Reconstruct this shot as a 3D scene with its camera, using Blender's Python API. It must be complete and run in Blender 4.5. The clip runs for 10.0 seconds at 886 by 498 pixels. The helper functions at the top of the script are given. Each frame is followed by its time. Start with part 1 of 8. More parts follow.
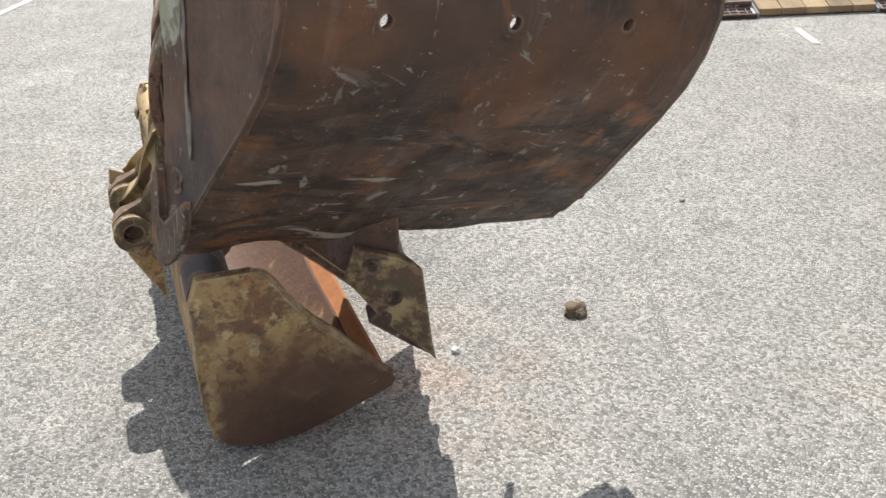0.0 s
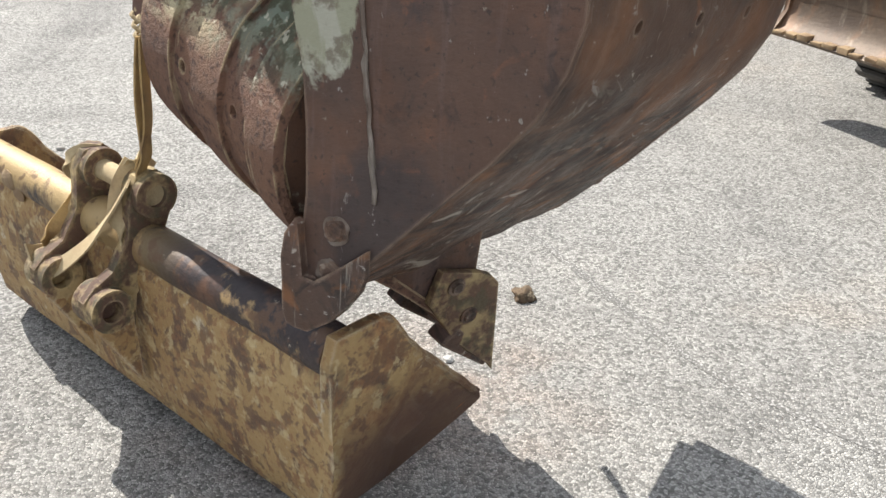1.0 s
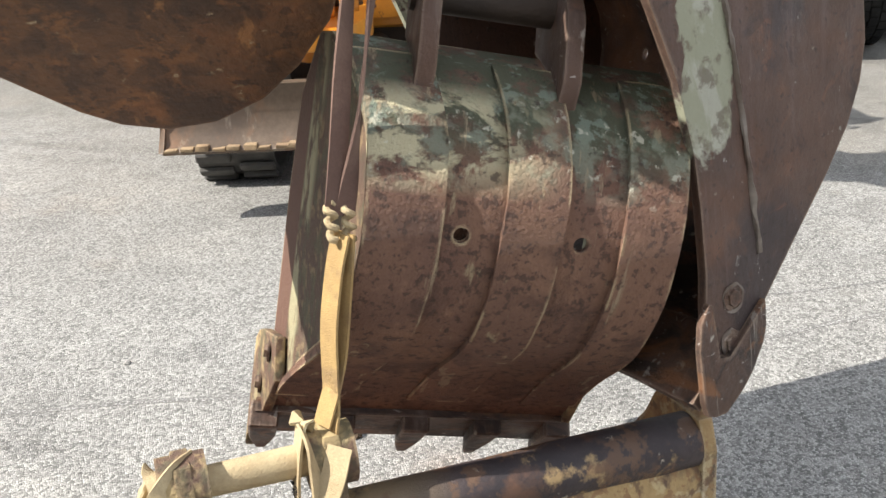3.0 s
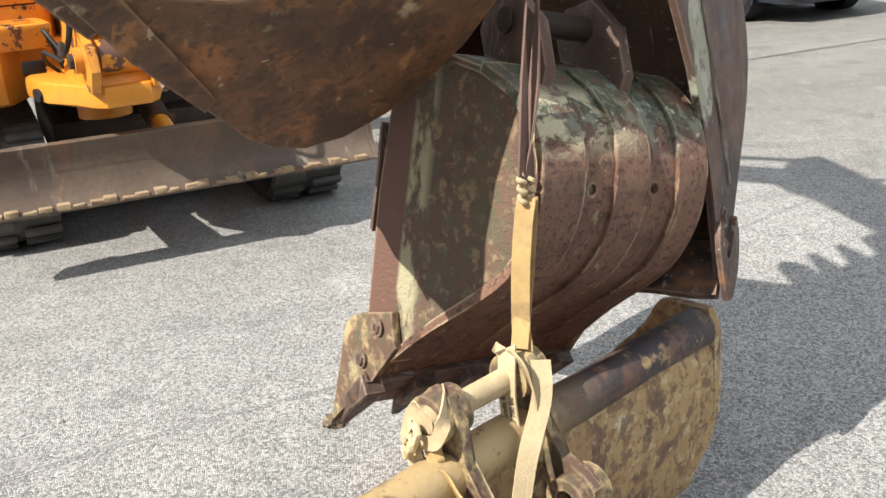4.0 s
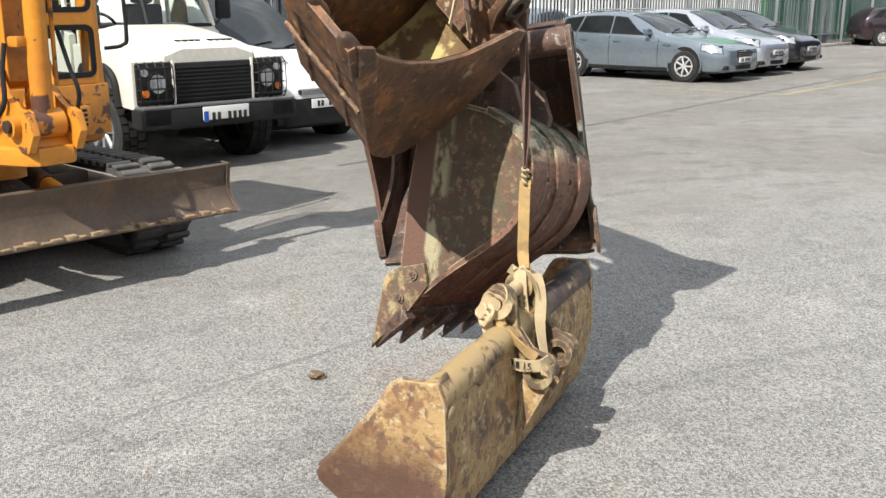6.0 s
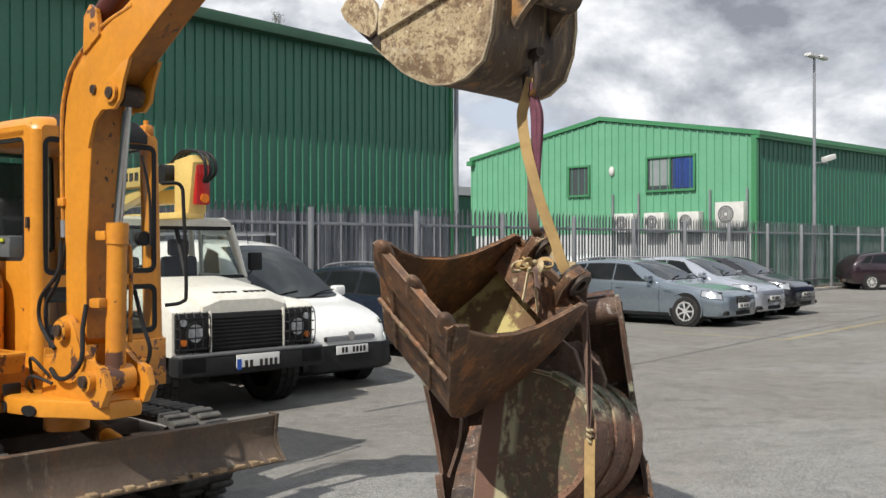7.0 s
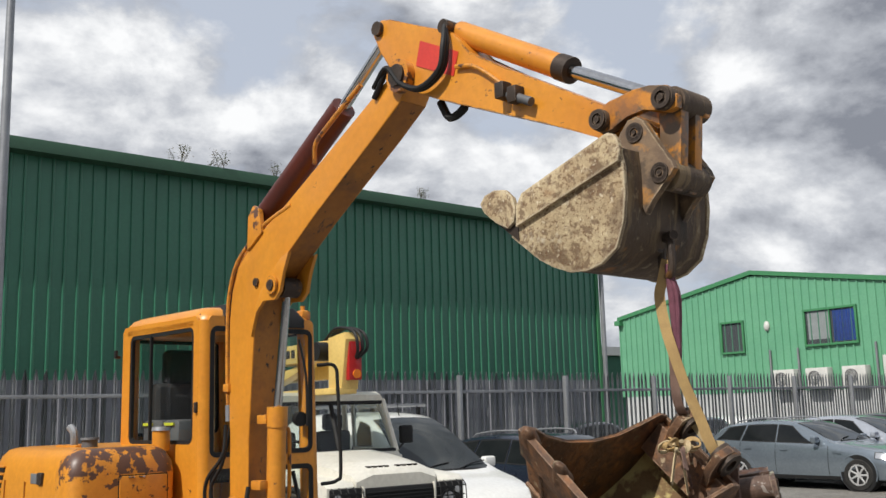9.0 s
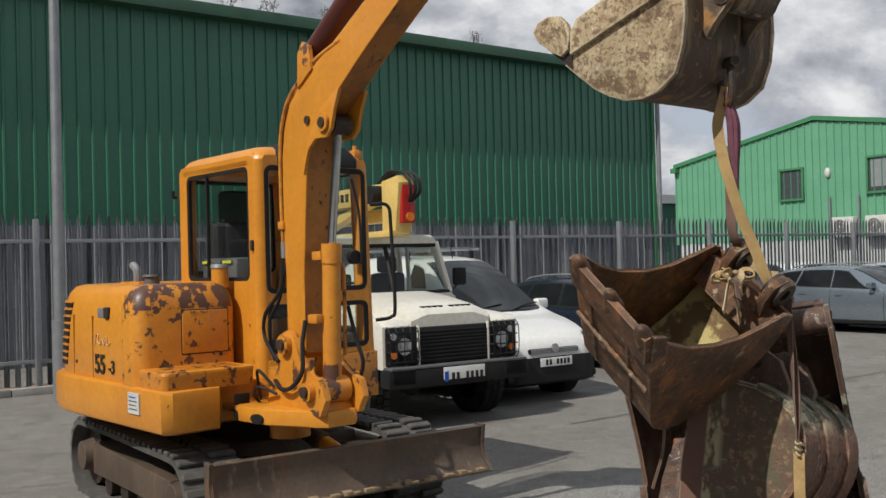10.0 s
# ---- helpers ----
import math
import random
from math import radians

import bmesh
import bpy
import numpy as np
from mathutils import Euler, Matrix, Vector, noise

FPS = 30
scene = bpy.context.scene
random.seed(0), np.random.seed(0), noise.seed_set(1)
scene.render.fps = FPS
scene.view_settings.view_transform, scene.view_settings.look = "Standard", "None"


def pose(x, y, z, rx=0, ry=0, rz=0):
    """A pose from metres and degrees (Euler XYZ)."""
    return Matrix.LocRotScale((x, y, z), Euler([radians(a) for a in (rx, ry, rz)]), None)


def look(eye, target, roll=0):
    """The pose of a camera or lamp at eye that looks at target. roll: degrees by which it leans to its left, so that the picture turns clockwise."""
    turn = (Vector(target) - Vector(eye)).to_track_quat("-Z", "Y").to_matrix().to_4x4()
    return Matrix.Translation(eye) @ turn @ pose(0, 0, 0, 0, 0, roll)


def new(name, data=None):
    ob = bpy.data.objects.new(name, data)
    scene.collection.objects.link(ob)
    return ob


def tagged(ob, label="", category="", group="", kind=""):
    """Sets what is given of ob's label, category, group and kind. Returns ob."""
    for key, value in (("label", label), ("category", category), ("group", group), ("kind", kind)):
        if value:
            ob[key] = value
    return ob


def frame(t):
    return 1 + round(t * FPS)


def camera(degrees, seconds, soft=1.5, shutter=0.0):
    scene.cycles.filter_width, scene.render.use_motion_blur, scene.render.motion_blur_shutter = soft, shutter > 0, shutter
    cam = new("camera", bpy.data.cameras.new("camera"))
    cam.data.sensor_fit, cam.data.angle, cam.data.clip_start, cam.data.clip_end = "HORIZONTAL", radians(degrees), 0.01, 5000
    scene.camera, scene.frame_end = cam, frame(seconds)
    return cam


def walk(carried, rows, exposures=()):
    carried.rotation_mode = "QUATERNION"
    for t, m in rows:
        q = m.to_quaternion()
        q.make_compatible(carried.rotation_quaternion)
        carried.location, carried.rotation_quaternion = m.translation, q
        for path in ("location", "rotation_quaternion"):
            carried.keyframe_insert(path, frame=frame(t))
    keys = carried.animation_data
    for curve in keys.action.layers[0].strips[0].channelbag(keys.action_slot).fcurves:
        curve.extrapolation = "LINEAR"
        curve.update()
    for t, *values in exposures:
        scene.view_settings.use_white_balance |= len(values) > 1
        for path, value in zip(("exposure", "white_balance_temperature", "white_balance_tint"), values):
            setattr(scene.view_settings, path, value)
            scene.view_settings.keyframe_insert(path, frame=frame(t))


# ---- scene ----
cam = camera(48.8, 10.0)
METRES, EYE, TILT, LEAN, TURN = 7.042, 1.5, 0.0, 0.0, 23.6
PATH = [
    (0, (0.049, -0.003, 1.489), (-0.639, 1.65, 0.597), -2.1),
    (0.5, (-0.478, -0.072, 1.504), (-0.781, 1.663, 0.558), -1.5),
    (1, (-1.038, -0.079, 1.528), (-0.881, 1.686, 0.6), -0.5),
    (1.5, (-1.58, 0.112, 1.506), (-0.975, 1.809, 0.637), -0.7),
    (2, (-2.058, 0.395, 1.521), (-1.01, 1.879, 0.686), -1.6),
    (2.5, (-2.396, 0.819, 1.506), (-0.992, 2.011, 0.725), -3.0),
    (3, (-2.698, 1.282, 1.496), (-0.975, 1.998, 0.775), -2.5),
    (3.2, (-2.781, 1.472, 1.512), (-0.985, 1.98, 0.792), -2.8),
    (4.3, (-3.608, 2.451, 1.566), (-1.727, 2.201, 0.936), -2.5),
    (4.5, (-3.761, 2.607, 1.549), (-1.891, 2.236, 0.945), -1.5),
    (5, (-4.086, 3.005, 1.575), (-2.284, 2.415, 0.939), -1.0),
    (5.2, (-4.136, 3.179, 1.545), (-2.374, 2.521, 0.866), -0.8),
    (6.3, (-4.594, 3.777, 1.649), (-2.822, 2.92, 1.295), 0.4),
    (6.5, (-4.618, 3.861, 1.679), (-2.834, 2.991, 1.43), 0.4),
    (7, (-4.677, 4.056, 1.745), (-2.861, 3.219, 1.739), -0.1),
    (7.5, (-4.738, 4.111, 1.779), (-2.89, 3.366, 1.951), -0.8),
    (8, (-4.788, 4.114, 1.804), (-2.917, 3.458, 2.071), -1.0),
    (8.5, (-4.815, 4.104, 1.819), (-2.934, 3.508, 2.142), -1.3),
    (9, (-4.833, 4.094, 1.825), (-2.939, 3.541, 2.153), -1.6),
    (9.5, (-4.81, 4.082, 1.791), (-2.879, 3.597, 1.977), -1.7),
    (10, (-4.792, 4.074, 1.755), (-2.842, 3.628, 1.78), -1.5),
]
walk(cam, [(t, look(eye, target, roll)) for t, eye, target, roll in PATH],
     exposures=[(0.0, 0.70), (1.0, 0.80), (3.0, 0.88), (4.5, 0.86), (5.2, 0.68), (6.5, 0.46), (7.0, 0.08), (8.0, -0.26), (9.0, -0.14), (10.0, -0.36)])

# ---- light ----
SUN_AZ, SUN_EL = 123.2, 46.3      # compass of the sun in degrees from +x towards +y, and its height
world = bpy.data.worlds.new("sky")
scene.world = world
world.use_nodes = True
wn, wl = world.node_tree.nodes, world.node_tree.links
wn.clear()


def wnode(kind, **kw):
    n = wn.new(kind)
    for k, v in kw.items():
        n.inputs[k].default_value = v
    return n


sky = wnode("ShaderNodeTexSky")
sky.sky_type, sky.sun_disc = "NISHITA", False
sky.sun_elevation, sky.sun_rotation = radians(SUN_EL), radians(90.0 - SUN_AZ)
tc = wnode("ShaderNodeTexCoord")


def wmath(op, a, b=0.0, clamp=False):
    n = wn.new("ShaderNodeMath")
    n.operation, n.use_clamp = op, clamp
    for i, v in enumerate((a, b)):
        if isinstance(v, (int, float)):
            n.inputs[i].default_value = v
        else:
            wl.new(v, n.inputs[i])
    return n.outputs[0]


layer = wnode("ShaderNodeMapping", Scale=(1.0, 1.0, 1.7))
wl.new(tc.outputs["Generated"], layer.inputs[0])


def cloud(shift, scale, detail=13.0, rough=0.56):
    m = wnode("ShaderNodeMapping", Location=shift)
    n = wnode("ShaderNodeTexNoise", Scale=scale, Detail=detail, Roughness=rough, Distortion=0.12)
    wl.new(layer.outputs[0], m.inputs[0])
    wl.new(m.outputs[0], n.inputs["Vector"])
    return n.outputs[0]


def towards(d, inner, outer):
    """1 round a direction of the sky, falling to 0 at the outer cosine."""
    n = wn.new("ShaderNodeVectorMath")
    n.operation = "DOT_PRODUCT"
    n.inputs[1].default_value = Vector(d).normalized()
    wl.new(tc.outputs["Generated"], n.inputs[0])
    r = wnode("ShaderNodeMapRange")
    r.interpolation_type = "SMOOTHSTEP"
    r.inputs[1].default_value, r.inputs[2].default_value = outer, inner
    wl.new(n.outputs["Value"], r.inputs[0])
    return r.outputs[0]


def region(*spots):
    """The sum of several rounded regions of the sky, each a direction, its inner and outer cosine and a weight."""
    total = 0.0
    for d, inner, outer, k in spots:
        total = wmath("ADD", wmath("MULTIPLY", towards(d, inner, outer), k), total)
    return total


heavy = region(((0.715, -0.645, 0.27), 0.997, 0.982, 1.0), ((0.752, -0.63, 0.185), 0.999, 0.994, 0.55), ((0.94, -0.18, 0.30), 0.998, 0.985, 0.25))
heap = region(((0.905, -0.34, 0.235), 0.998, 0.984, 0.9), ((0.80, -0.56, 0.24), 0.999, 0.993, 0.9), ((0.775, -0.565, 0.30), 0.999, 0.995, 0.9), ((0.95, 0.05, 0.28), 0.998, 0.985, 0.8), ((0.76, -0.635, 0.13), 0.999, 0.993, 0.7), ((0.97, -0.20, 0.20), 0.998, 0.988, 0.6))
gap = region(((0.93, -0.10, 0.36), 0.998, 0.978, 0.8), ((0.84, -0.40, 0.38), 0.998, 0.985, 1.0))
body = cloud((1.3, 0.4, 0.0), 4.6)
above = cloud((1.3, 0.4, 0.05), 4.6)
lit = wmath("SUBTRACT", body, above)
dens = wmath("ADD", wmath("ADD", body, wmath("MULTIPLY", heap, 0.10)), wmath("SUBTRACT", wmath("MULTIPLY", heavy, 0.12), wmath("MULTIPLY", gap, 0.07)))
cover = wnode("ShaderNodeMapRange")
cover.inputs[1].default_value, cover.inputs[2].default_value = 0.43, 0.52
wl.new(dens, cover.inputs[0])
fine = cloud((4.1, 2.2, 0.6), 8.5, 14.0, 0.6)
bright = wmath("ADD", wmath("ADD", 0.47, wmath("MULTIPLY", lit, 3.0)), wmath("MULTIPLY", wmath("SUBTRACT", fine, 0.5), 1.5))
bright = wmath("ADD", bright, wmath("SUBTRACT", wmath("MULTIPLY", heap, 0.22), wmath("MULTIPLY", heavy, 0.22)), True)
tone = wnode("ShaderNodeValToRGB")
tone.color_ramp.elements.new(0.5)
for e, (p, c) in zip(tone.color_ramp.elements, ((0.0, (5.6, 6.0, 7.0, 1)), (0.5, (12.2, 12.7, 13.7, 1)), (1.0, (21.5, 21.7, 21.9, 1)))):
    e.position, e.color = p, c
wl.new(bright, tone.inputs[0])
mixs = wn.new("ShaderNodeMixRGB")
haze = wn.new("ShaderNodeMixRGB")
haze.inputs[0].default_value, haze.inputs[2].default_value = 0.72, (14.6, 16.0, 18.6, 1)
bg, out = wnode("ShaderNodeBackground", Strength=0.050), wnode("ShaderNodeOutputWorld")
wl.new(sky.outputs[0], haze.inputs[1])
wl.new(cover.outputs[0], mixs.inputs[0])
wl.new(haze.outputs[0], mixs.inputs[1])
wl.new(tone.outputs[0], mixs.inputs[2])
wl.new(mixs.outputs[0], bg.inputs[0])
wl.new(bg.outputs[0], out.inputs[0])
sun_data = bpy.data.lights.new("sun", "SUN")
sun_data.energy, sun_data.angle, sun_data.color = 5.0, radians(0.53), (1.0, 0.95, 0.88)
sun_dir = Vector((math.cos(radians(SUN_AZ)) * math.cos(radians(SUN_EL)), math.sin(radians(SUN_AZ)) * math.cos(radians(SUN_EL)), math.sin(radians(SUN_EL))))
new("sun", sun_data).matrix_world = look(sun_dir * 60, (0, 0, 0))


# ---- materials ----
def rgb(c):
    return (*c, 1.0) if len(c) == 3 else c


class Mat:
    """A node material: a base of two noise-mixed tones, layers of stains, fine bump."""

    def __init__(self, name, a, b=None, rough=0.6, metal=0.0, scale=6.0, fine=60.0, bump=0.0, bump_scale=120.0, coat=0.0, lo=0.40, hi=0.60, spec=0.5):
        self.mat = bpy.data.materials.new(name)
        self.mat.use_nodes = True
        self.n, self.l = self.mat.node_tree.nodes, self.mat.node_tree.links
        self.p = self.n["Principled BSDF"]
        self.p.inputs["Roughness"].default_value, self.p.inputs["Metallic"].default_value = rough, metal
        self.p.inputs["Coat Weight"].default_value = coat
        self.p.inputs["Specular IOR Level"].default_value = spec
        self.co = self.n.new("ShaderNodeTexCoord").outputs["Object"]
        self.col = None
        if b is None:
            b = tuple(0.8 * v for v in a)
        f1 = self.ramp(self.noise(scale, 6.0), lo, hi)
        self.col = self.mix(f1, rgb(a), rgb(b))
        g = self.ramp(self.noise(fine, 4.0), 0.3, 0.7)
        self.col = self.mix(self.times(g, 0.35), self.col, rgb(tuple(0.62 * v for v in b)))
        if bump:
            self.bumped(bump, bump_scale)
        self.done()

    def noise(self, scale, detail=5.0, rough=0.6, stretch=(1, 1, 1), shift=0.0, dist=0.0):
        n = self.n.new("ShaderNodeTexNoise")
        n.inputs["Scale"].default_value, n.inputs["Detail"].default_value = scale, detail
        n.inputs["Roughness"].default_value, n.inputs["Distortion"].default_value = rough, dist
        m = self.n.new("ShaderNodeMapping")
        m.inputs["Scale"].default_value, m.inputs["Location"].default_value = stretch, (shift, shift * 0.7, -shift)
        self.l.new(self.co, m.inputs[0])
        self.l.new(m.outputs[0], n.inputs["Vector"])
        return n.outputs[0]

    def axis(self, k):
        s = self.n.new("ShaderNodeSeparateXYZ")
        self.l.new(self.co, s.inputs[0])
        return s.outputs[k]

    def ramp(self, v, lo, hi):
        r = self.n.new("ShaderNodeMapRange")
        r.inputs[1].default_value, r.inputs[2].default_value = lo, hi
        self.l.new(v, r.inputs[0])
        return r.outputs[0]

    def times(self, v, k):
        m = self.n.new("ShaderNodeMath")
        m.operation = "MULTIPLY"
        self.l.new(v, m.inputs[0])
        if isinstance(k, (int, float)):
            m.inputs[1].default_value = k
        else:
            self.l.new(k, m.inputs[1])
        return m.outputs[0]

    def mix(self, f, a, b):
        m = self.n.new("ShaderNodeMixRGB")
        for i, v in enumerate((f, a, b)):
            if isinstance(v, (int, float, tuple)):
                m.inputs[i].default_value = v
            else:
                self.l.new(v, m.inputs[i])
        return m.outputs[0]

    def stain(self, colour, scale, lo, hi, amount=1.0, stretch=(1, 1, 1), shift=0.0, where=None, detail=7.0, dist=0.0):
        f = self.times(self.ramp(self.noise(scale, detail, 0.62, stretch, shift, dist), lo, hi), amount)
        if where is not None:
            f = self.times(f, where)
        self.col = self.mix(f, self.col, rgb(colour))
        self.done()
        return self

    def band(self, k, lo0, lo1, hi0, hi1):
        """1 inside a stretch of a local axis, with soft ends."""
        return self.times(self.ramp(self.axis(k), lo0, lo1), self.ramp(self.axis(k), hi1, hi0))

    def rough_noise(self, lo, hi, scale=20.0):
        r = self.n.new("ShaderNodeMapRange")
        r.inputs[1].default_value, r.inputs[2].default_value, r.inputs[3].default_value, r.inputs[4].default_value = 0.3, 0.7, lo, hi
        self.l.new(self.noise(scale), r.inputs[0])
        self.l.new(r.outputs[0], self.p.inputs["Roughness"])
        return self

    def bumped(self, strength, scale, dist=0.01):
        b = self.n.new("ShaderNodeBump")
        b.inputs["Strength"].default_value, b.inputs["Distance"].default_value = strength, dist
        self.l.new(self.noise(scale, 8.0, 0.65), b.inputs["Height"])
        self.l.new(b.outputs[0], self.p.inputs["Normal"])
        return self

    def per_object(self, amount):
        i = self.n.new("ShaderNodeObjectInfo")
        r = self.n.new("ShaderNodeMapRange")
        r.inputs[3].default_value, r.inputs[4].default_value = 1 - amount, 1 + amount
        self.l.new(i.outputs["Random"], r.inputs[0])
        m = self.n.new("ShaderNodeMixRGB")
        m.blend_type = "MULTIPLY"
        m.inputs[0].default_value = 1.0
        self.l.new(self.col, m.inputs[1])
        self.l.new(r.outputs[0], m.inputs[2])
        self.col = m.outputs[0]
        self.done()
        return self

    def edge(self, colour, radius=0.008, amount=0.8, scale=14.0, lo=0.38, hi=0.5):
        """Wear along the edges of the metal, broken up by noise."""
        bv, ge, dt = (self.n.new(k) for k in ("ShaderNodeBevel", "ShaderNodeNewGeometry", "ShaderNodeVectorMath"))
        bv.samples, bv.inputs["Radius"].default_value, dt.operation = 4, radius, "DOT_PRODUCT"
        self.l.new(bv.outputs[0], dt.inputs[0])
        self.l.new(ge.outputs["Normal"], dt.inputs[1])
        f = self.times(self.ramp(dt.outputs["Value"], 0.985, 0.90), self.ramp(self.noise(scale, 6.0), lo, hi))
        self.col = self.mix(self.times(f, amount), self.col, rgb(colour))
        self.done()
        return self

    def done(self):
        self.l.new(self.col, self.p.inputs["Base Color"])


rust = Mat("rusty_steel", (0.085, 0.052, 0.038), (0.122, 0.07, 0.048), 0.72, 0.15, 3.0, 45, 0.35, 90)
rust.stain((0.22, 0.085, 0.035), 5.0, 0.60, 0.74, 0.7).stain((0.03, 0.024, 0.022), 4.0, 0.58, 0.7, 0.8, shift=3).stain((0.3, 0.26, 0.2), 16.0, 0.66, 0.72, 0.8, shift=5).stain((0.42, 0.39, 0.33), 11.0, 0.70, 0.74, 0.8, (1, 1, 0.35), 9)
rust.stain((0.2, 0.15, 0.12), 9.0, 0.56, 0.68, 0.6, (1, 2.6, 0.18), 13).stain((0.035, 0.025, 0.022), 8.0, 0.57, 0.66, 0.75, (1.5, 0.7, 1.2), 17, dist=0.8).stain((0.34, 0.13, 0.045), 4.5, 0.63, 0.72, 0.8, shift=21, dist=0.6).stain((0.40, 0.36, 0.30), 24.0, 0.68, 0.72, 0.85, (0.5, 1.2, 1.6), 25, dist=1.0)
folds = rust.ramp(rust.axis(2), 0.50, 0.34)
rust.stain((0.028, 0.021, 0.018), 9.0, 0.52, 0.60, 0.75, (1.8, 0.4, 1.8), 41, folds, 12, 0.6).stain((0.26, 0.11, 0.04), 8.0, 0.56, 0.66, 0.6, (1.6, 0.5, 1.6), 45, folds, 12, 0.6).stain((0.42, 0.38, 0.32), 9.0, 0.61, 0.65, 0.85, (2.0, 0.4, 2.0), 49, folds, 10, 0.4)
rust.stain((0.36, 0.33, 0.28), 10.0, 0.63, 0.67, 0.7, (2.0, 2.4, 0.14), 53)
rust.stain((0.24, 0.105, 0.045), 2.6, 0.54, 0.7, 0.6, shift=31).edge((0.26, 0.19, 0.14), 0.010, 0.85)
rust.stain((0.028, 0.022, 0.02), 5.5, 0.53, 0.60, 0.8, (1.2, 0.8, 1.2), 57, folds, 12, 0.9).stain((0.30, 0.27, 0.24), 16.0, 0.64, 0.67, 0.8, (2.2, 0.5, 0.6), 63, detail=8, dist=1.2).stain((0.40, 0.37, 0.33), 60.0, 0.68, 0.72, 0.75, (0.6, 0.6, 1.4), 67, detail=3)
rust.bumped(0.65, 28, 0.012)
rust.rough_noise(0.45, 0.85, 9)
rust_plate = Mat("rusty_side_plate", (0.082, 0.05, 0.037), (0.118, 0.066, 0.045), 0.62, 0.1, 3.0, 60, 0.4, 70)
rust_plate.stain((0.16, 0.075, 0.042), 3.2, 0.50, 0.66, 0.7, shift=33, detail=11).stain((0.045, 0.036, 0.036), 4.0, 0.52, 0.64, 0.75, shift=2, detail=11, dist=0.4).stain((0.20, 0.085, 0.04), 7.0, 0.58, 0.70, 0.6, detail=11)
rust_plate.stain((0.15, 0.10, 0.085), 10.0, 0.55, 0.68, 0.55, (2.4, 1, 0.2), 13).stain((0.04, 0.028, 0.025), 13.0, 0.58, 0.66, 0.7, shift=19, detail=10, dist=0.7).stain((0.24, 0.10, 0.05), 12.0, 0.61, 0.69, 0.55, shift=23, dist=0.5)
rust_plate.stain((0.33, 0.30, 0.23), 15.0, 0.66, 0.70, 0.8, shift=4, detail=11).stain((0.36, 0.34, 0.30), 48.0, 0.66, 0.70, 0.75, (1, 1, 0.6), 29).stain((0.03, 0.022, 0.02), 70.0, 0.60, 0.66, 0.6, shift=73, detail=3)
rust_plate.edge((0.24, 0.17, 0.12), 0.010, 0.8)
rust_plate.rough_noise(0.42, 0.8, 9)
lichen = rust_plate.times(rust_plate.band(0, -0.15, -0.06, -0.02, 0.05), rust_plate.band(2, 0.34, 0.60, 0.93, 0.95))
ragged = rust_plate.ramp(rust_plate.times(lichen, rust_plate.ramp(rust_plate.noise(7.0, 12.0, 0.66, (1, 1, 0.8), 7, 0.6), 0.30, 0.66)), 0.24, 0.30)
rust_plate.col = rust_plate.mix(rust_plate.times(ragged, 0.92), rust_plate.col, (0.315, 0.32, 0.225, 1))
rust_plate.stain((0.44, 0.43, 0.37), 12.0, 0.55, 0.62, 0.55, (1, 1, 0.6), 1, ragged, 12, 0.5).stain((0.13, 0.105, 0.07), 22.0, 0.52, 0.60, 0.75, shift=77, where=ragged, detail=10)
drum = Mat("pitted_rusty_drum", (0.185, 0.098, 0.068), (0.25, 0.135, 0.085), 0.8, 0.05, 5.0, 130, 1.0, 120)
drum.stain((0.085, 0.045, 0.034), 9.0, 0.52, 0.64, 0.7).stain((0.28, 0.155, 0.10), 26, 0.58, 0.68, 0.6, shift=4).stain((0.07, 0.04, 0.03), 60.0, 0.54, 0.62, 0.75, shift=71, detail=4)
moss = drum.band(2, 0.80, 0.86, 1.1, 1.2)
crust = drum.band(2, 0.76, 0.81, 0.885, 0.91)
drum.stain((0.085, 0.10, 0.06), 14.0, 0.38, 0.50, 0.9, shift=2, where=moss, detail=12).stain((0.24, 0.29, 0.23), 18.0, 0.56, 0.60, 0.75, shift=8, where=moss, detail=10).stain((0.13, 0.075, 0.05), 12.0, 0.54, 0.62, 0.7, shift=15, where=moss)
drum.stain((0.25, 0.27, 0.2), 16.0, 0.50, 0.58, 0.7, shift=28, where=crust, detail=12).stain((0.60, 0.54, 0.35), 12.0, 0.46, 0.52, 0.9, (1, 0.9, 1.3), 6, drum.times(crust, drum.ramp(drum.axis(1), -0.46, -0.30)), 13, 0.5).stain((0.66, 0.63, 0.5), 34.0, 0.60, 0.66, 0.7, shift=33, where=crust, detail=8)
drum.stain((0.42, 0.33, 0.2), 20.0, 0.64, 0.7, 0.7, (1, 1.6, 0.5), 5).stain((0.40, 0.31, 0.2), 7.0, 0.62, 0.66, 0.7, (1, 3.0, 0.25), 18).stain((0.045, 0.028, 0.022), 34.0, 0.60, 0.67, 0.7, shift=21)
drum.edge((0.58, 0.46, 0.28), 0.010, 0.95, 6, 0.50, 0.56)
mustard_rust = Mat("rust_with_old_yellow_paint", (0.15, 0.088, 0.055), (0.115, 0.066, 0.045), 0.75, 0.05, 3.0, 80, 0.5, 110)
mustard_rust.edge((0.42, 0.32, 0.19), 0.01, 0.8).stain((0.46, 0.35, 0.17), 10.0, 0.50, 0.58, 0.75, shift=27, detail=11).stain((0.30, 0.215, 0.11), 34.0, 0.52, 0.62, 0.6).stain((0.085, 0.08, 0.045), 26.0, 0.5, 0.6, 0.7, (1, 1, 0.7), 3).stain((0.36, 0.30, 0.18), 9.0, 0.60, 0.66, 0.8, (1, 1, 0.6), 6).stain((0.06, 0.035, 0.028), 7.0, 0.58, 0.68, 0.6, shift=9)
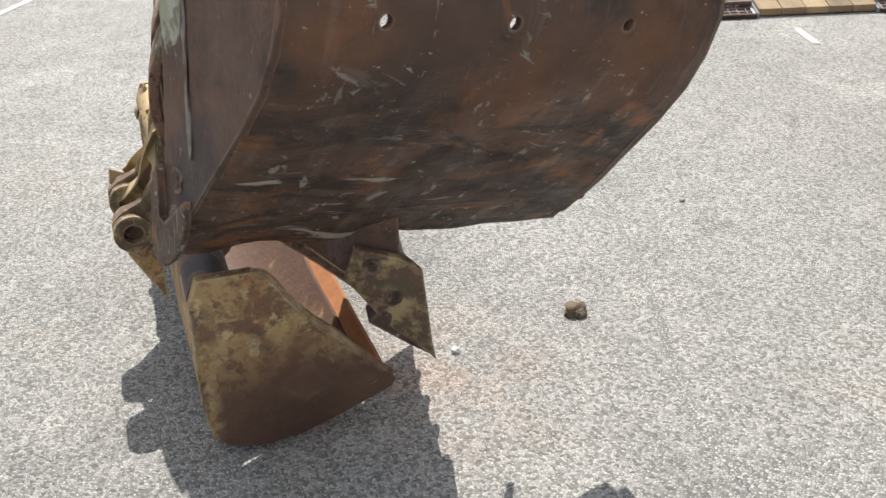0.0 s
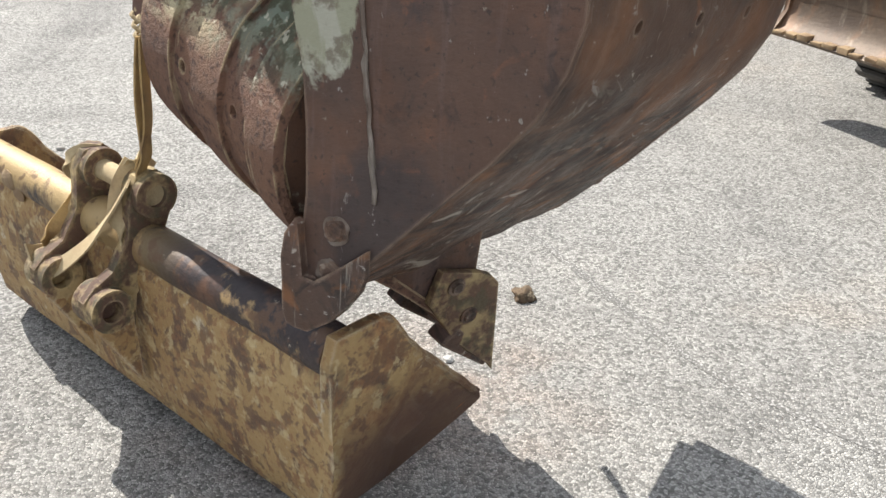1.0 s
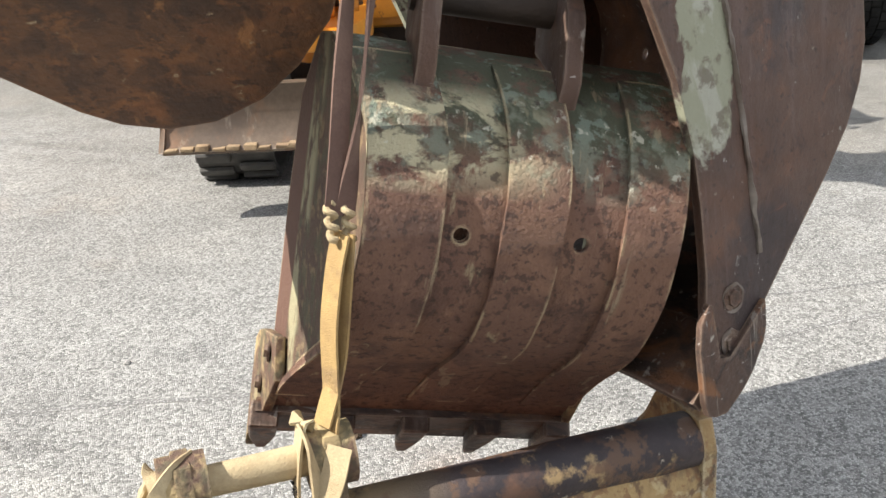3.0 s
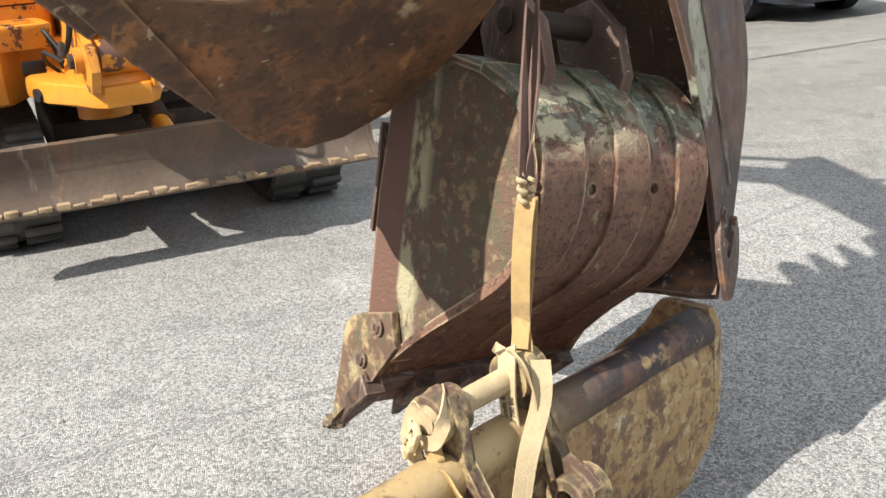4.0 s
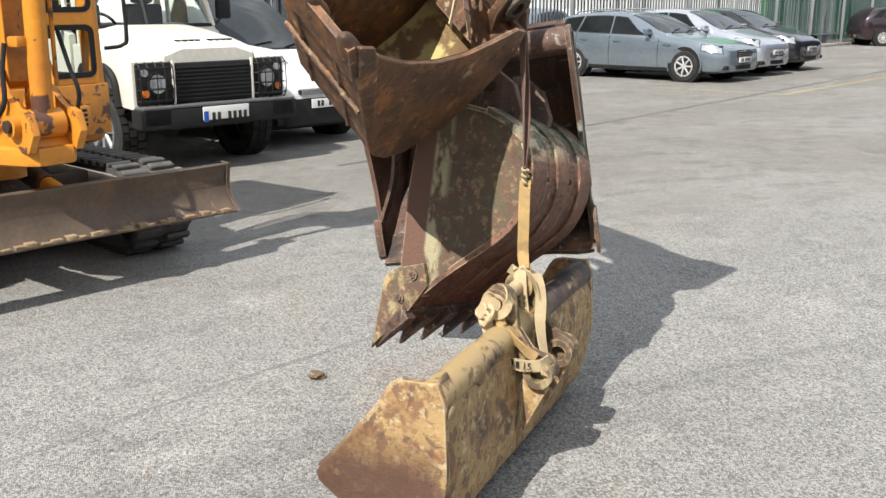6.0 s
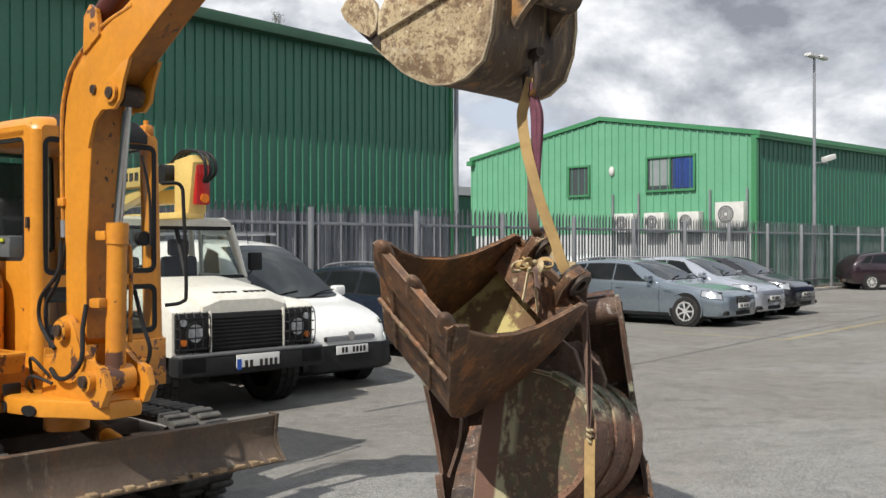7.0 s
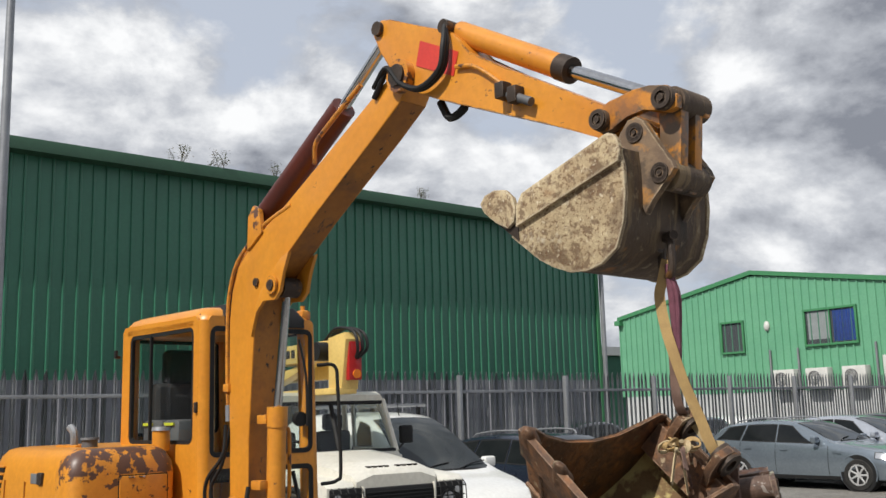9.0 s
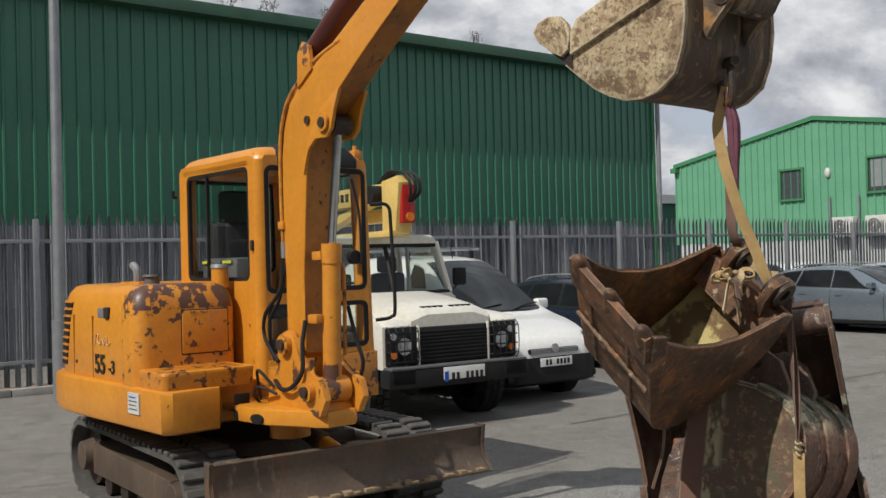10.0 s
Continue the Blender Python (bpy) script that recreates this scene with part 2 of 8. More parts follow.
side_rust = Mat("mottled_bucket_side", (0.14, 0.085, 0.052), (0.105, 0.064, 0.043), 0.75, 0.05, 3.0, 80, 0.5, 110)
side_rust.stain((0.30, 0.215, 0.11), 34.0, 0.52, 0.62, 0.6).stain((0.085, 0.08, 0.045), 26.0, 0.48, 0.58, 0.75, (1, 1, 0.7), 3).stain((0.06, 0.035, 0.028), 7.0, 0.58, 0.68, 0.6, shift=9)
side_rust.stain((0.125, 0.062, 0.042), 5.0, 0.2, 0.3, 0.92, shift=12, where=side_rust.band(0, -0.155, -0.145, 0.0, 0.05)).stain((0.36, 0.33, 0.2), 16.0, 0.46, 0.54, 0.85, (1, 1, 0.4), 16, side_rust.band(0, -0.225, -0.20, -0.157, -0.147))
side_rust.edge((0.36, 0.26, 0.16), 0.01, 0.85)
ochre = Mat("flaking_ochre_paint", (0.42, 0.29, 0.13), (0.33, 0.21, 0.09), 0.7, 0.0, 3.5, 60, 0.4, 80)
ochre.stain((0.10, 0.058, 0.04), 8.0, 0.55, 0.60, 0.9, detail=10, dist=0.4).stain((0.13, 0.075, 0.045), 26.0, 0.60, 0.66, 0.8, shift=14).stain((0.3, 0.13, 0.05), 5.0, 0.58, 0.7, 0.7, shift=4).stain((0.5, 0.43, 0.3), 13.0, 0.63, 0.68, 0.85, shift=8).stain((0.05, 0.035, 0.03), 3.0, 0.60, 0.68, 0.8, shift=11)
ochre.stain((0.13, 0.075, 0.045), 17.0, 0.53, 0.575, 0.8, shift=31, detail=12, dist=0.3).stain((0.5, 0.4, 0.22), 22.0, 0.56, 0.62, 0.7, shift=35).stain((0.22, 0.11, 0.05), 44.0, 0.54, 0.6, 0.7, shift=39).edge((0.5, 0.42, 0.28), 0.012, 0.8)
ochre.stain((0.16, 0.075, 0.035), 12.0, 0.46, 0.56, 0.6, shift=27, where=ochre.ramp(ochre.axis(0), 0.0, 0.12))
low_rust = ochre.ramp(ochre.axis(2), 0.40, 0.24)
ochre.stain((0.085, 0.042, 0.028), 6.0, 0.30, 0.44, 0.92, shift=3, where=ochre.times(low_rust, ochre.ramp(ochre.axis(0), -0.045, -0.01)))
dark_tube = Mat("dark_chipped_tube", (0.06, 0.045, 0.045), (0.035, 0.028, 0.03), 0.55, 0.2, 6, 60, 0.3, 80)
dark_tube.stain((0.36, 0.25, 0.12), 8.0, 0.57, 0.62, 0.9, detail=10).stain((0.5, 0.45, 0.36), 20.0, 0.66, 0.70, 0.9, shift=6).stain((0.16, 0.08, 0.045), 7.0, 0.55, 0.66, 0.7, shift=9)
dark_tube.stain((0.43, 0.31, 0.15), 5.0, 0.36, 0.46, 0.9, shift=15, where=dark_tube.ramp(dark_tube.axis(1), 0.35, 0.7), detail=11, dist=0.3).stain((0.13, 0.075, 0.045), 14.0, 0.56, 0.6, 0.8, shift=19, detail=9)
# Rust, with the sun falling into the bucket painted in as brighter orange.
sunlit_rust = Mat("sunlit_orange_rust", (0.45, 0.185, 0.065), (0.33, 0.125, 0.045), 0.8, 0.0, 5, 60, 0.3, 90)
brown_bucket = Mat("brown_rusty_bucket", (0.18, 0.09, 0.044), (0.108, 0.057, 0.032), 0.62, 0.1, 4.0, 70, 0.6, 60)
brown_bucket.stain((0.25, 0.1, 0.04), 6, 0.58, 0.7, 0.6).stain((0.42, 0.36, 0.22), 9, 0.62, 0.67, 0.75, shift=5, detail=10).stain((0.04, 0.028, 0.022), 7, 0.55, 0.7, 0.6, shift=9)
brown_bucket.stain((0.33, 0.135, 0.045), 5.0, 0.56, 0.66, 0.75, shift=37, detail=12, dist=0.5).stain((0.40, 0.19, 0.07), 18.0, 0.60, 0.66, 0.7, (1, 1, 0.5), 41, detail=9).stain((0.05, 0.031, 0.022), 8, 0.48, 0.6, 0.75, shift=13, detail=12, dist=0.4).stain((0.27, 0.12, 0.045), 14, 0.53, 0.63, 0.6, shift=17, detail=12, dist=0.4).stain((0.45, 0.36, 0.23), 20, 0.63, 0.67, 0.8, shift=23).stain((0.05, 0.03, 0.022), 34, 0.56, 0.63, 0.7, shift=29).edge((0.3, 0.2, 0.13), 0.010, 0.85)
mossy_sunlit_inside = Mat("earth_stained_sunlit_inside", (0.15, 0.085, 0.042), (0.21, 0.135, 0.06), 0.85, 0.0, 5.0, 50, 0.5, 60)
# Lichen, kept to x above 0.42 to paint in the sunlit end.
mossy_sunlit_inside.stain((0.50, 0.42, 0.17), 9, 0.47, 0.56, 0.9, where=mossy_sunlit_inside.ramp(mossy_sunlit_inside.axis(0), 0.42, 0.56), detail=12).stain((0.06, 0.045, 0.03), 6, 0.58, 0.66, 0.8, shift=5)
worn_edge = Mat("worn_bare_steel", (0.27, 0.235, 0.20), (0.12, 0.085, 0.065), 0.5, 0.4, 8, 60, 0.2, 80)
clay_paint = Mat("clay_coated_bucket", (0.52, 0.42, 0.26), (0.40, 0.30, 0.175), 0.85, 0.0, 5.0, 40, 0.5, 45)
clay_paint.stain((0.13, 0.08, 0.045), 6, 0.53, 0.60, 0.85, dist=0.5, detail=12).stain((0.14, 0.085, 0.048), 24, 0.54, 0.6, 0.8, shift=21, detail=10).stain((0.2, 0.14, 0.09), 30, 0.55, 0.64, 0.7, shift=12).stain((0.52, 0.46, 0.35), 9, 0.6, 0.68, 0.8, shift=5).stain((0.24, 0.12, 0.05), 5, 0.62, 0.7, 0.6, shift=8)
clay_dark = Mat("clay_smeared_steel", (0.25, 0.17, 0.10), (0.15, 0.1, 0.065), 0.8, 0.1, 6.0, 40, 0.4, 45)
clay_dark.stain((0.42, 0.2, 0.05), 7, 0.56, 0.62, 0.8, shift=4).stain((0.05, 0.038, 0.03), 6, 0.52, 0.62, 0.8, shift=9).edge((0.42, 0.33, 0.22), 0.01, 0.8)
stained_brown = Mat("dark_stained_bucket_back", (0.075, 0.05, 0.035), (0.11, 0.075, 0.048), 0.7, 0.1, 4.0, 40, 0.6, 30)
stained_brown.stain((0.27, 0.19, 0.10), 7, 0.53, 0.64, 0.7, (1, 2.5, 0.3), 3, detail=11).stain((0.30, 0.24, 0.15), 22, 0.60, 0.66, 0.7, (1, 1, 0.6), 17, detail=9).stain((0.035, 0.028, 0.024), 5, 0.54, 0.64, 0.8, (1, 1, 0.4), 8).stain((0.34, 0.15, 0.04), 9, 0.62, 0.68, 0.6, shift=12)
clay_paint.stain((0.16, 0.09, 0.045), 60, 0.53, 0.60, 0.8, shift=31, detail=6).stain((0.66, 0.58, 0.42), 40, 0.60, 0.66, 0.8, shift=35, detail=6).stain((0.10, 0.058, 0.034), 3.2, 0.56, 0.68, 0.7, (1, 1, 0.6), 39, detail=12, dist=0.5)
clay_paint.edge((0.55, 0.47, 0.33), 0.02, 0.9, 12, 0.3, 0.42)
dark_steel = Mat("dark_oily_steel", (0.04, 0.031, 0.026), (0.065, 0.047, 0.036), 0.55, 0.3, 5, 60, 0.3, 70, spec=0.3)
dark_steel.edge((0.2, 0.15, 0.11), 0.006, 0.7).stain((0.3, 0.13, 0.03), 7, 0.62, 0.7, 0.6)
orange = Mat("orange_machine_paint", (0.66, 0.27, 0.025), (0.60, 0.235, 0.022), 0.36, 0.0, 2.0, 25, 0.03, 30, 0.15)
orange.stain((0.10, 0.04, 0.022), 12.0, 0.695, 0.71, 0.95, shift=2, detail=5).stain((0.45, 0.17, 0.03), 4.0, 0.6, 0.75, 0.5, (1, 1, 0.3), 6)
orange_worn = Mat("chipped_orange_paint", (0.66, 0.27, 0.025), (0.58, 0.22, 0.022), 0.42, 0.0, 2.0, 25, 0.05, 30, 0.1)
orange_worn.stain((0.085, 0.04, 0.028), 6.5, 0.585, 0.60, 0.97, shift=3, detail=7).stain((0.42, 0.15, 0.03), 5.0, 0.58, 0.7, 0.6, shift=6)
orange_worn.edge((0.075, 0.04, 0.03), 0.012, 0.9, 18, 0.50, 0.54)
orange_arm = Mat("scratched_orange_paint", (0.66, 0.27, 0.025), (0.59, 0.225, 0.022), 0.4, 0.0, 2.0, 25, 0.04, 30, 0.12)
orange_arm.stain((0.42, 0.15, 0.03), 4.0, 0.56, 0.7, 0.6, (1, 1, 0.5), 6).stain((0.09, 0.042, 0.025), 13.0, 0.655, 0.67, 0.95, (0.7, 1, 1.3), 2, detail=7).stain((0.10, 0.05, 0.03), 40.0, 0.68, 0.70, 0.9, (0.4, 1, 1.6), 12, detail=3)
orange_arm.edge((0.085, 0.042, 0.028), 0.012, 0.92, 13, 0.47, 0.52)
orange_oily = Mat("oily_chipped_orange_paint", (0.6, 0.24, 0.025), (0.5, 0.19, 0.022), 0.45, 0.0, 2.0, 25, 0.05, 30, 0.1)
orange_oily.stain((0.105, 0.075, 0.05), 6.0, 0.44, 0.50, 0.94, shift=3, detail=9).stain((0.3, 0.12, 0.035), 9.0, 0.52, 0.62, 0.7, shift=6).stain((0.04, 0.03, 0.025), 4.0, 0.54, 0.62, 0.85, shift=9)
# Grime, plus the boom underside's shade painted in as a darker base.
orange_grimy_shaded = Mat("grimy_shaded_orange_paint", (0.42, 0.165, 0.022), (0.34, 0.13, 0.02), 0.55, 0.0, 3.0, 25, 0.05, 30)
orange_grimy_shaded.stain((0.16, 0.07, 0.025), 5.0, 0.48, 0.64, 0.7, shift=3).stain((0.05, 0.035, 0.028), 14.0, 0.62, 0.66, 0.9, (0.4, 1.0, 0.4), 6).stain((0.018, 0.014, 0.012), 11.0, 0.635, 0.65, 0.95, (0.7, 1.0, 0.7), 16, detail=9)
orange_flaked = Mat("flaked_orange_paint", (0.66, 0.27, 0.025), (0.58, 0.22, 0.022), 0.42, 0.0, 2.0, 25, 0.05, 30, 0.1)
orange_flaked.stain((0.42, 0.15, 0.03), 5.0, 0.58, 0.7, 0.6, shift=6).stain((0.085, 0.04, 0.028), 11.0, 0.57, 0.585, 0.97, shift=3, detail=6)
flaked = orange_flaked.times(orange_flaked.ramp(orange_flaked.axis(2), 1.40, 1.57), orange_flaked.ramp(orange_flaked.axis(0), -1.0, -0.86))
orange_flaked.stain((0.08, 0.04, 0.03), 8.0, 0.47, 0.485, 0.97, shift=9, where=orange_flaked.ramp(flaked, 0.5, 0.55), detail=8)
ink_pale = Mat("faded_pale_script", (0.72, 0.5, 0.3), (0.66, 0.42, 0.22), 0.6)
oxide_rod = Mat("red_brown_cylinder", (0.105, 0.022, 0.013), (0.08, 0.018, 0.012), 0.45, 0.1, 4, 40, 0.05, 40)
chrome = Mat("polished_rod", (0.62, 0.62, 0.62), (0.55, 0.55, 0.55), 0.16, 1.0, 4, 30)
rubber = Mat("black_rubber", (0.02, 0.02, 0.02), (0.035, 0.034, 0.032), 0.8, 0.0, 7, 60, 0.2, 80, spec=0.2)
track_rubber = Mat("dusty_track_rubber", (0.06, 0.058, 0.055), (0.1, 0.095, 0.085), 0.85, 0.0, 6, 50, 0.3, 60)
black = Mat("black_plastic", (0.014, 0.014, 0.015), (0.02, 0.02, 0.02), 0.55, 0.0, 5, 60, 0.05, 90, spec=0.22)
dark_grey = Mat("grey_plastic", (0.12, 0.125, 0.13), (0.09, 0.09, 0.095), 0.6, 0.0, 5, 60)
blade_steel = Mat("scraped_blade_steel", (0.14, 0.102, 0.072), (0.098, 0.07, 0.05), 0.55, 0.3, 2.5, 40, 0.2, 50)
blade_steel.edge((0.3, 0.24, 0.18), 0.01, 0.7).stain((0.07, 0.05, 0.04), 3.0, 0.52, 0.66, 0.7, (1, 0.6, 1), 12).stain((0.2, 0.1, 0.05), 4, 0.56, 0.7, 0.7, (1, 1, 0.4)).stain((0.3, 0.26, 0.2), 8, 0.6, 0.68, 0.5, (1, 1, 0.2), 6)
mud = Mat("dried_mud", (0.33, 0.24, 0.14), (0.25, 0.17, 0.1), 0.95, 0.0, 12, 80, 0.8, 60)
sling_tan = Mat("tan_webbing", (0.52, 0.42, 0.25), (0.43, 0.33, 0.19), 0.85, 0.0, 12, 220, 0.4, 260)
sling_tan.stain((0.22, 0.16, 0.09), 9, 0.57, 0.7, 0.6)
sling_yellow = Mat("yellow_webbing", (0.46, 0.31, 0.125), (0.38, 0.25, 0.105), 0.85, 0.0, 12, 220, 0.4, 260)
sling_yellow.stain((0.2, 0.13, 0.07), 11, 0.55, 0.66, 0.6)
sling_brown = Mat("dirty_brown_webbing", (0.2, 0.125, 0.095), (0.15, 0.09, 0.07), 0.88, 0.0, 14, 220, 0.4, 260)
sling_purple = Mat("purple_round_sling", (0.19, 0.065, 0.095), (0.125, 0.045, 0.065), 0.85, 0.0, 14, 220, 0.4, 260)
ink = Mat("faded_black_ink", (0.025, 0.022, 0.02), (0.04, 0.035, 0.03), 0.8, spec=0.2)
white_paint = Mat("white_car_paint", (0.76, 0.76, 0.73), (0.72, 0.72, 0.69), 0.3, 0.0, 2, 20, 0, 30, 0.5)
cream_white = Mat("aged_white_paint", (0.70, 0.68, 0.60), (0.65, 0.63, 0.55), 0.4, 0.0, 2, 20, 0, 30, 0.3)
cream_white.stain((0.42, 0.39, 0.31), 5.0, 0.60, 0.75, 0.5, (1, 1, 0.4), 4)
silver_paint = Mat("grey_metallic_paint", (0.23, 0.275, 0.315), (0.21, 0.25, 0.29), 0.2, 0.55, 2, 20, 0, 30, 0.6)
light_silver = Mat("light_silver_paint", (0.5, 0.53, 0.58), (0.46, 0.49, 0.54), 0.2, 0.6, 2, 20, 0, 30, 0.6)
navy_paint = Mat("dark_blue_paint", (0.018, 0.024, 0.042), (0.014, 0.02, 0.035), 0.25, 0.2, 2, 20, 0, 30, 0.8)
black_paint = Mat("black_car_paint", (0.016, 0.016, 0.02), (0.012, 0.012, 0.016), 0.25, 0.1, 2, 20, 0, 30, 0.8)
plum_paint = Mat("dark_plum_paint", (0.03, 0.014, 0.018), (0.02, 0.01, 0.014), 0.25, 0.1, 2, 20, 0, 30, 0.8)
blue_tarp = Mat("blue_curtain_side", (0.012, 0.045, 0.21), (0.014, 0.05, 0.18), 0.55, 0.0, 3, 30, 0.05, 8)
cream_paint = Mat("pale_yellow_paint", (0.72, 0.52, 0.17), (0.64, 0.45, 0.14), 0.4, 0.0, 3, 30)
alloy = Mat("alloy_wheel", (0.62, 0.62, 0.62), (0.5, 0.5, 0.5), 0.35, 0.3, 8, 60)
plate_white = Mat("reflective_plate", (0.75, 0.75, 0.72), (0.7, 0.7, 0.68), 0.4)
plate_yellow = Mat("yellow_sign", (0.75, 0.52, 0.05), (0.7, 0.48, 0.05), 0.5)
plate_blue = Mat("blue_badge", (0.02, 0.1, 0.5), None, 0.4)
red_lens = Mat("red_lens", (0.45, 0.02, 0.02), (0.38, 0.02, 0.02), 0.2)
amber_lens = Mat("amber_lens", (0.75, 0.2, 0.02), (0.65, 0.17, 0.02), 0.2)
red_vinyl = Mat("red_vinyl", (0.62, 0.05, 0.03), (0.55, 0.04, 0.03), 0.4, 0, 6, 60)
red_paint = Mat("red_painted_steel", (0.4, 0.05, 0.045), (0.34, 0.045, 0.04), 0.5)
lamp_lens = Mat("clear_headlamp", (0.55, 0.57, 0.6), (0.4, 0.42, 0.45), 0.12, 0.6, 12, 60)
green_dark = Mat("dark_green_cladding", (0.043, 0.175, 0.108), (0.038, 0.158, 0.097), 0.36, 0.0, 0.8, 12)
green_dark.stain((0.03, 0.10, 0.06), 2.0, 0.55, 0.75, 0.3, (1, 1, 0.15))
green_flashing = Mat("dark_green_flashing", (0.028, 0.088, 0.048), (0.024, 0.075, 0.042), 0.6, 0.0, 0.8, 12)
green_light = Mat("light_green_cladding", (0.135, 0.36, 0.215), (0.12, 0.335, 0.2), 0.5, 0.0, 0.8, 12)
# A darker green than the gable cladding.
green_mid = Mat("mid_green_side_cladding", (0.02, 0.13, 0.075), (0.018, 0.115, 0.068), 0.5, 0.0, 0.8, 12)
green_trim = Mat("green_trim", (0.05, 0.22, 0.09), (0.045, 0.2, 0.085), 0.5)
white_wall = Mat("pale_grey_wall", (0.50, 0.51, 0.51), (0.44, 0.45, 0.45), 0.8, 0.0, 0.6, 10)
grey_clad = Mat("grey_lower_cladding", (0.205, 0.21, 0.235), (0.175, 0.18, 0.20), 0.5, 0.0, 0.8, 12)
galv = Mat("weathered_galvanised_steel", (0.34, 0.355, 0.37), (0.26, 0.27, 0.285), 0.5, 0.2, 2.0, 30, 0.1, 60).per_object(0.07)
galv_post = Mat("galvanised_post", (0.30, 0.31, 0.325), (0.25, 0.26, 0.275), 0.45, 0.45, 3.0, 30)
galv.stain((0.17, 0.13, 0.115), 3, 0.62, 0.75, 0.25, (1, 1, 0.2), 3)
off_white = Mat("off_white_plastic", (0.60, 0.60, 0.57), (0.52, 0.52, 0.49), 0.5, 0, 3, 30)
concrete = Mat("concrete_kerb", (0.34, 0.33, 0.31), (0.26, 0.25, 0.23), 0.9, 0.0, 3, 40, 0.5, 40)
line_yellow = Mat("worn_yellow_line", (0.42, 0.34, 0.15), (0.3, 0.27, 0.18), 0.9, 0, 4, 60)
line_white = Mat("worn_white_line", (0.6, 0.6, 0.58), (0.45, 0.45, 0.43), 0.9, 0, 4, 60)
timber = Mat("weathered_boards", (0.32, 0.235, 0.13), (0.22, 0.16, 0.095), 0.85, 0, 4, 60, 0.4, 60)
timber.stain((0.12, 0.085, 0.05), 5, 0.52, 0.66, 0.7, (0.12, 1, 1)).per_object(0.2)
mesh_steel = Mat("rusty_expanded_mesh", (0.115, 0.078, 0.07), (0.16, 0.11, 0.1), 0.6, 0.4, 7, 60, 0.2, 60)
leaf = Mat("roof_weed_leaves", (0.045, 0.07, 0.02), (0.09, 0.06, 0.03), 0.7)
seat_cloth = Mat("black_seat_cloth", (0.018, 0.018, 0.02), (0.03, 0.03, 0.03), 0.9, 0, 8, 120, 0.3, 150)
hi_vis = Mat("fluorescent_yellow_strip", (0.7, 0.75, 0.04), None, 0.6)
curtain_blue = Mat("blue_curtain", (0.03, 0.1, 0.45), (0.02, 0.07, 0.35), 0.8)
dark_room = Mat("dim_room_wall", (0.12, 0.12, 0.12), (0.09, 0.09, 0.09), 0.9)

asphalt = Mat("worn_asphalt", (0.262, 0.258, 0.243), (0.21, 0.206, 0.194), 0.9, 0.0, 0.35, 7.0, 0, 100, 0, 0.35, 0.65)


def chippings(mat, scale, lo, hi, amount, gap):
    """Stone chippings set in the binder: each its own tone, dark between them, standing a little proud."""
    cell, rim = mat.n.new("ShaderNodeTexVoronoi"), mat.n.new("ShaderNodeTexVoronoi")
    rim.feature = "DISTANCE_TO_EDGE"
    for v in (cell, rim):
        v.voronoi_dimensions = "2D"
        v.inputs["Scale"].default_value = scale
        mat.l.new(mat.co, v.inputs["Vector"])
    pick = mat.n.new("ShaderNodeSeparateColor")
    mat.l.new(cell.outputs["Color"], pick.inputs[0])
    r = mat.n.new("ShaderNodeMapRange")
    r.inputs[3].default_value, r.inputs[4].default_value = lo, hi
    mat.l.new(pick.outputs[0], r.inputs[0])
    tint = mat.n.new("ShaderNodeMixRGB")
    tint.blend_type, tint.inputs[0].default_value = "MULTIPLY", amount
    mat.l.new(mat.col, tint.inputs[1])
    mat.l.new(r.outputs[0], tint.inputs[2])
    mat.col = mat.mix(mat.times(mat.ramp(rim.outputs["Distance"], 0.16, 0.02), gap), tint.outputs[0], (0.055, 0.054, 0.052, 1))
    h = mat.times(mat.ramp(rim.outputs["Distance"], 0.0, 0.3), r.outputs[0])
    b = mat.n.new("ShaderNodeBump")
    b.inputs["Strength"].default_value, b.inputs["Distance"].default_value = 0.55, 0.004
    mat.l.new(h, b.inputs["Height"])
    mat.l.new(b.outputs[0], mat.p.inputs["Normal"])
    mat.done()


asphalt.stain((0.12, 0.118, 0.113), 2.4, 0.54, 0.70, 0.5, shift=22, detail=9).stain((0.33, 0.32, 0.295), 1.7, 0.55, 0.70, 0.5, shift=26, detail=9).stain((0.11, 0.108, 0.104), 0.9, 0.58, 0.66, 0.45, (1.4, 0.12, 1), 31)
asphalt.stain((0.29, 0.235, 0.18), 0.9, 0.58, 0.75, 0.45, shift=2).stain((0.125, 0.12, 0.115), 1.1, 0.60, 0.72, 0.55, shift=6).stain((0.13, 0.127, 0.12), 0.6, 0.58, 0.65, 0.45, (0.15, 1.2, 1), 9)
asphalt.stain((0.09, 0.087, 0.083), 5.0, 0.63, 0.70, 0.5, (1, 0.35, 1), 61, detail=10).stain((0.34, 0.33, 0.31), 12.0, 0.58, 0.70, 0.35, shift=65, detail=8).stain((0.07, 0.066, 0.06), 18.0, 0.69, 0.73, 0.6, shift=69, detail=3)
rusty_ground = asphalt.times(asphalt.band(0, -1.7, -1.2, -0.8, -0.35), asphalt.band(1, 1.5, 1.9, 2.1, 2.5))
asphalt.stain((0.29, 0.20, 0.15), 5.0, 0.40, 0.66, 0.6, shift=37, where=rusty_ground)
chippings(asphalt, 118, 0.55, 1.9, 1.0, 0.5)
# Darker, browner asphalt tone, growing from x = 0 to 3.5.
towards_fence = asphalt.ramp(asphalt.axis(0), 0.0, 3.5)
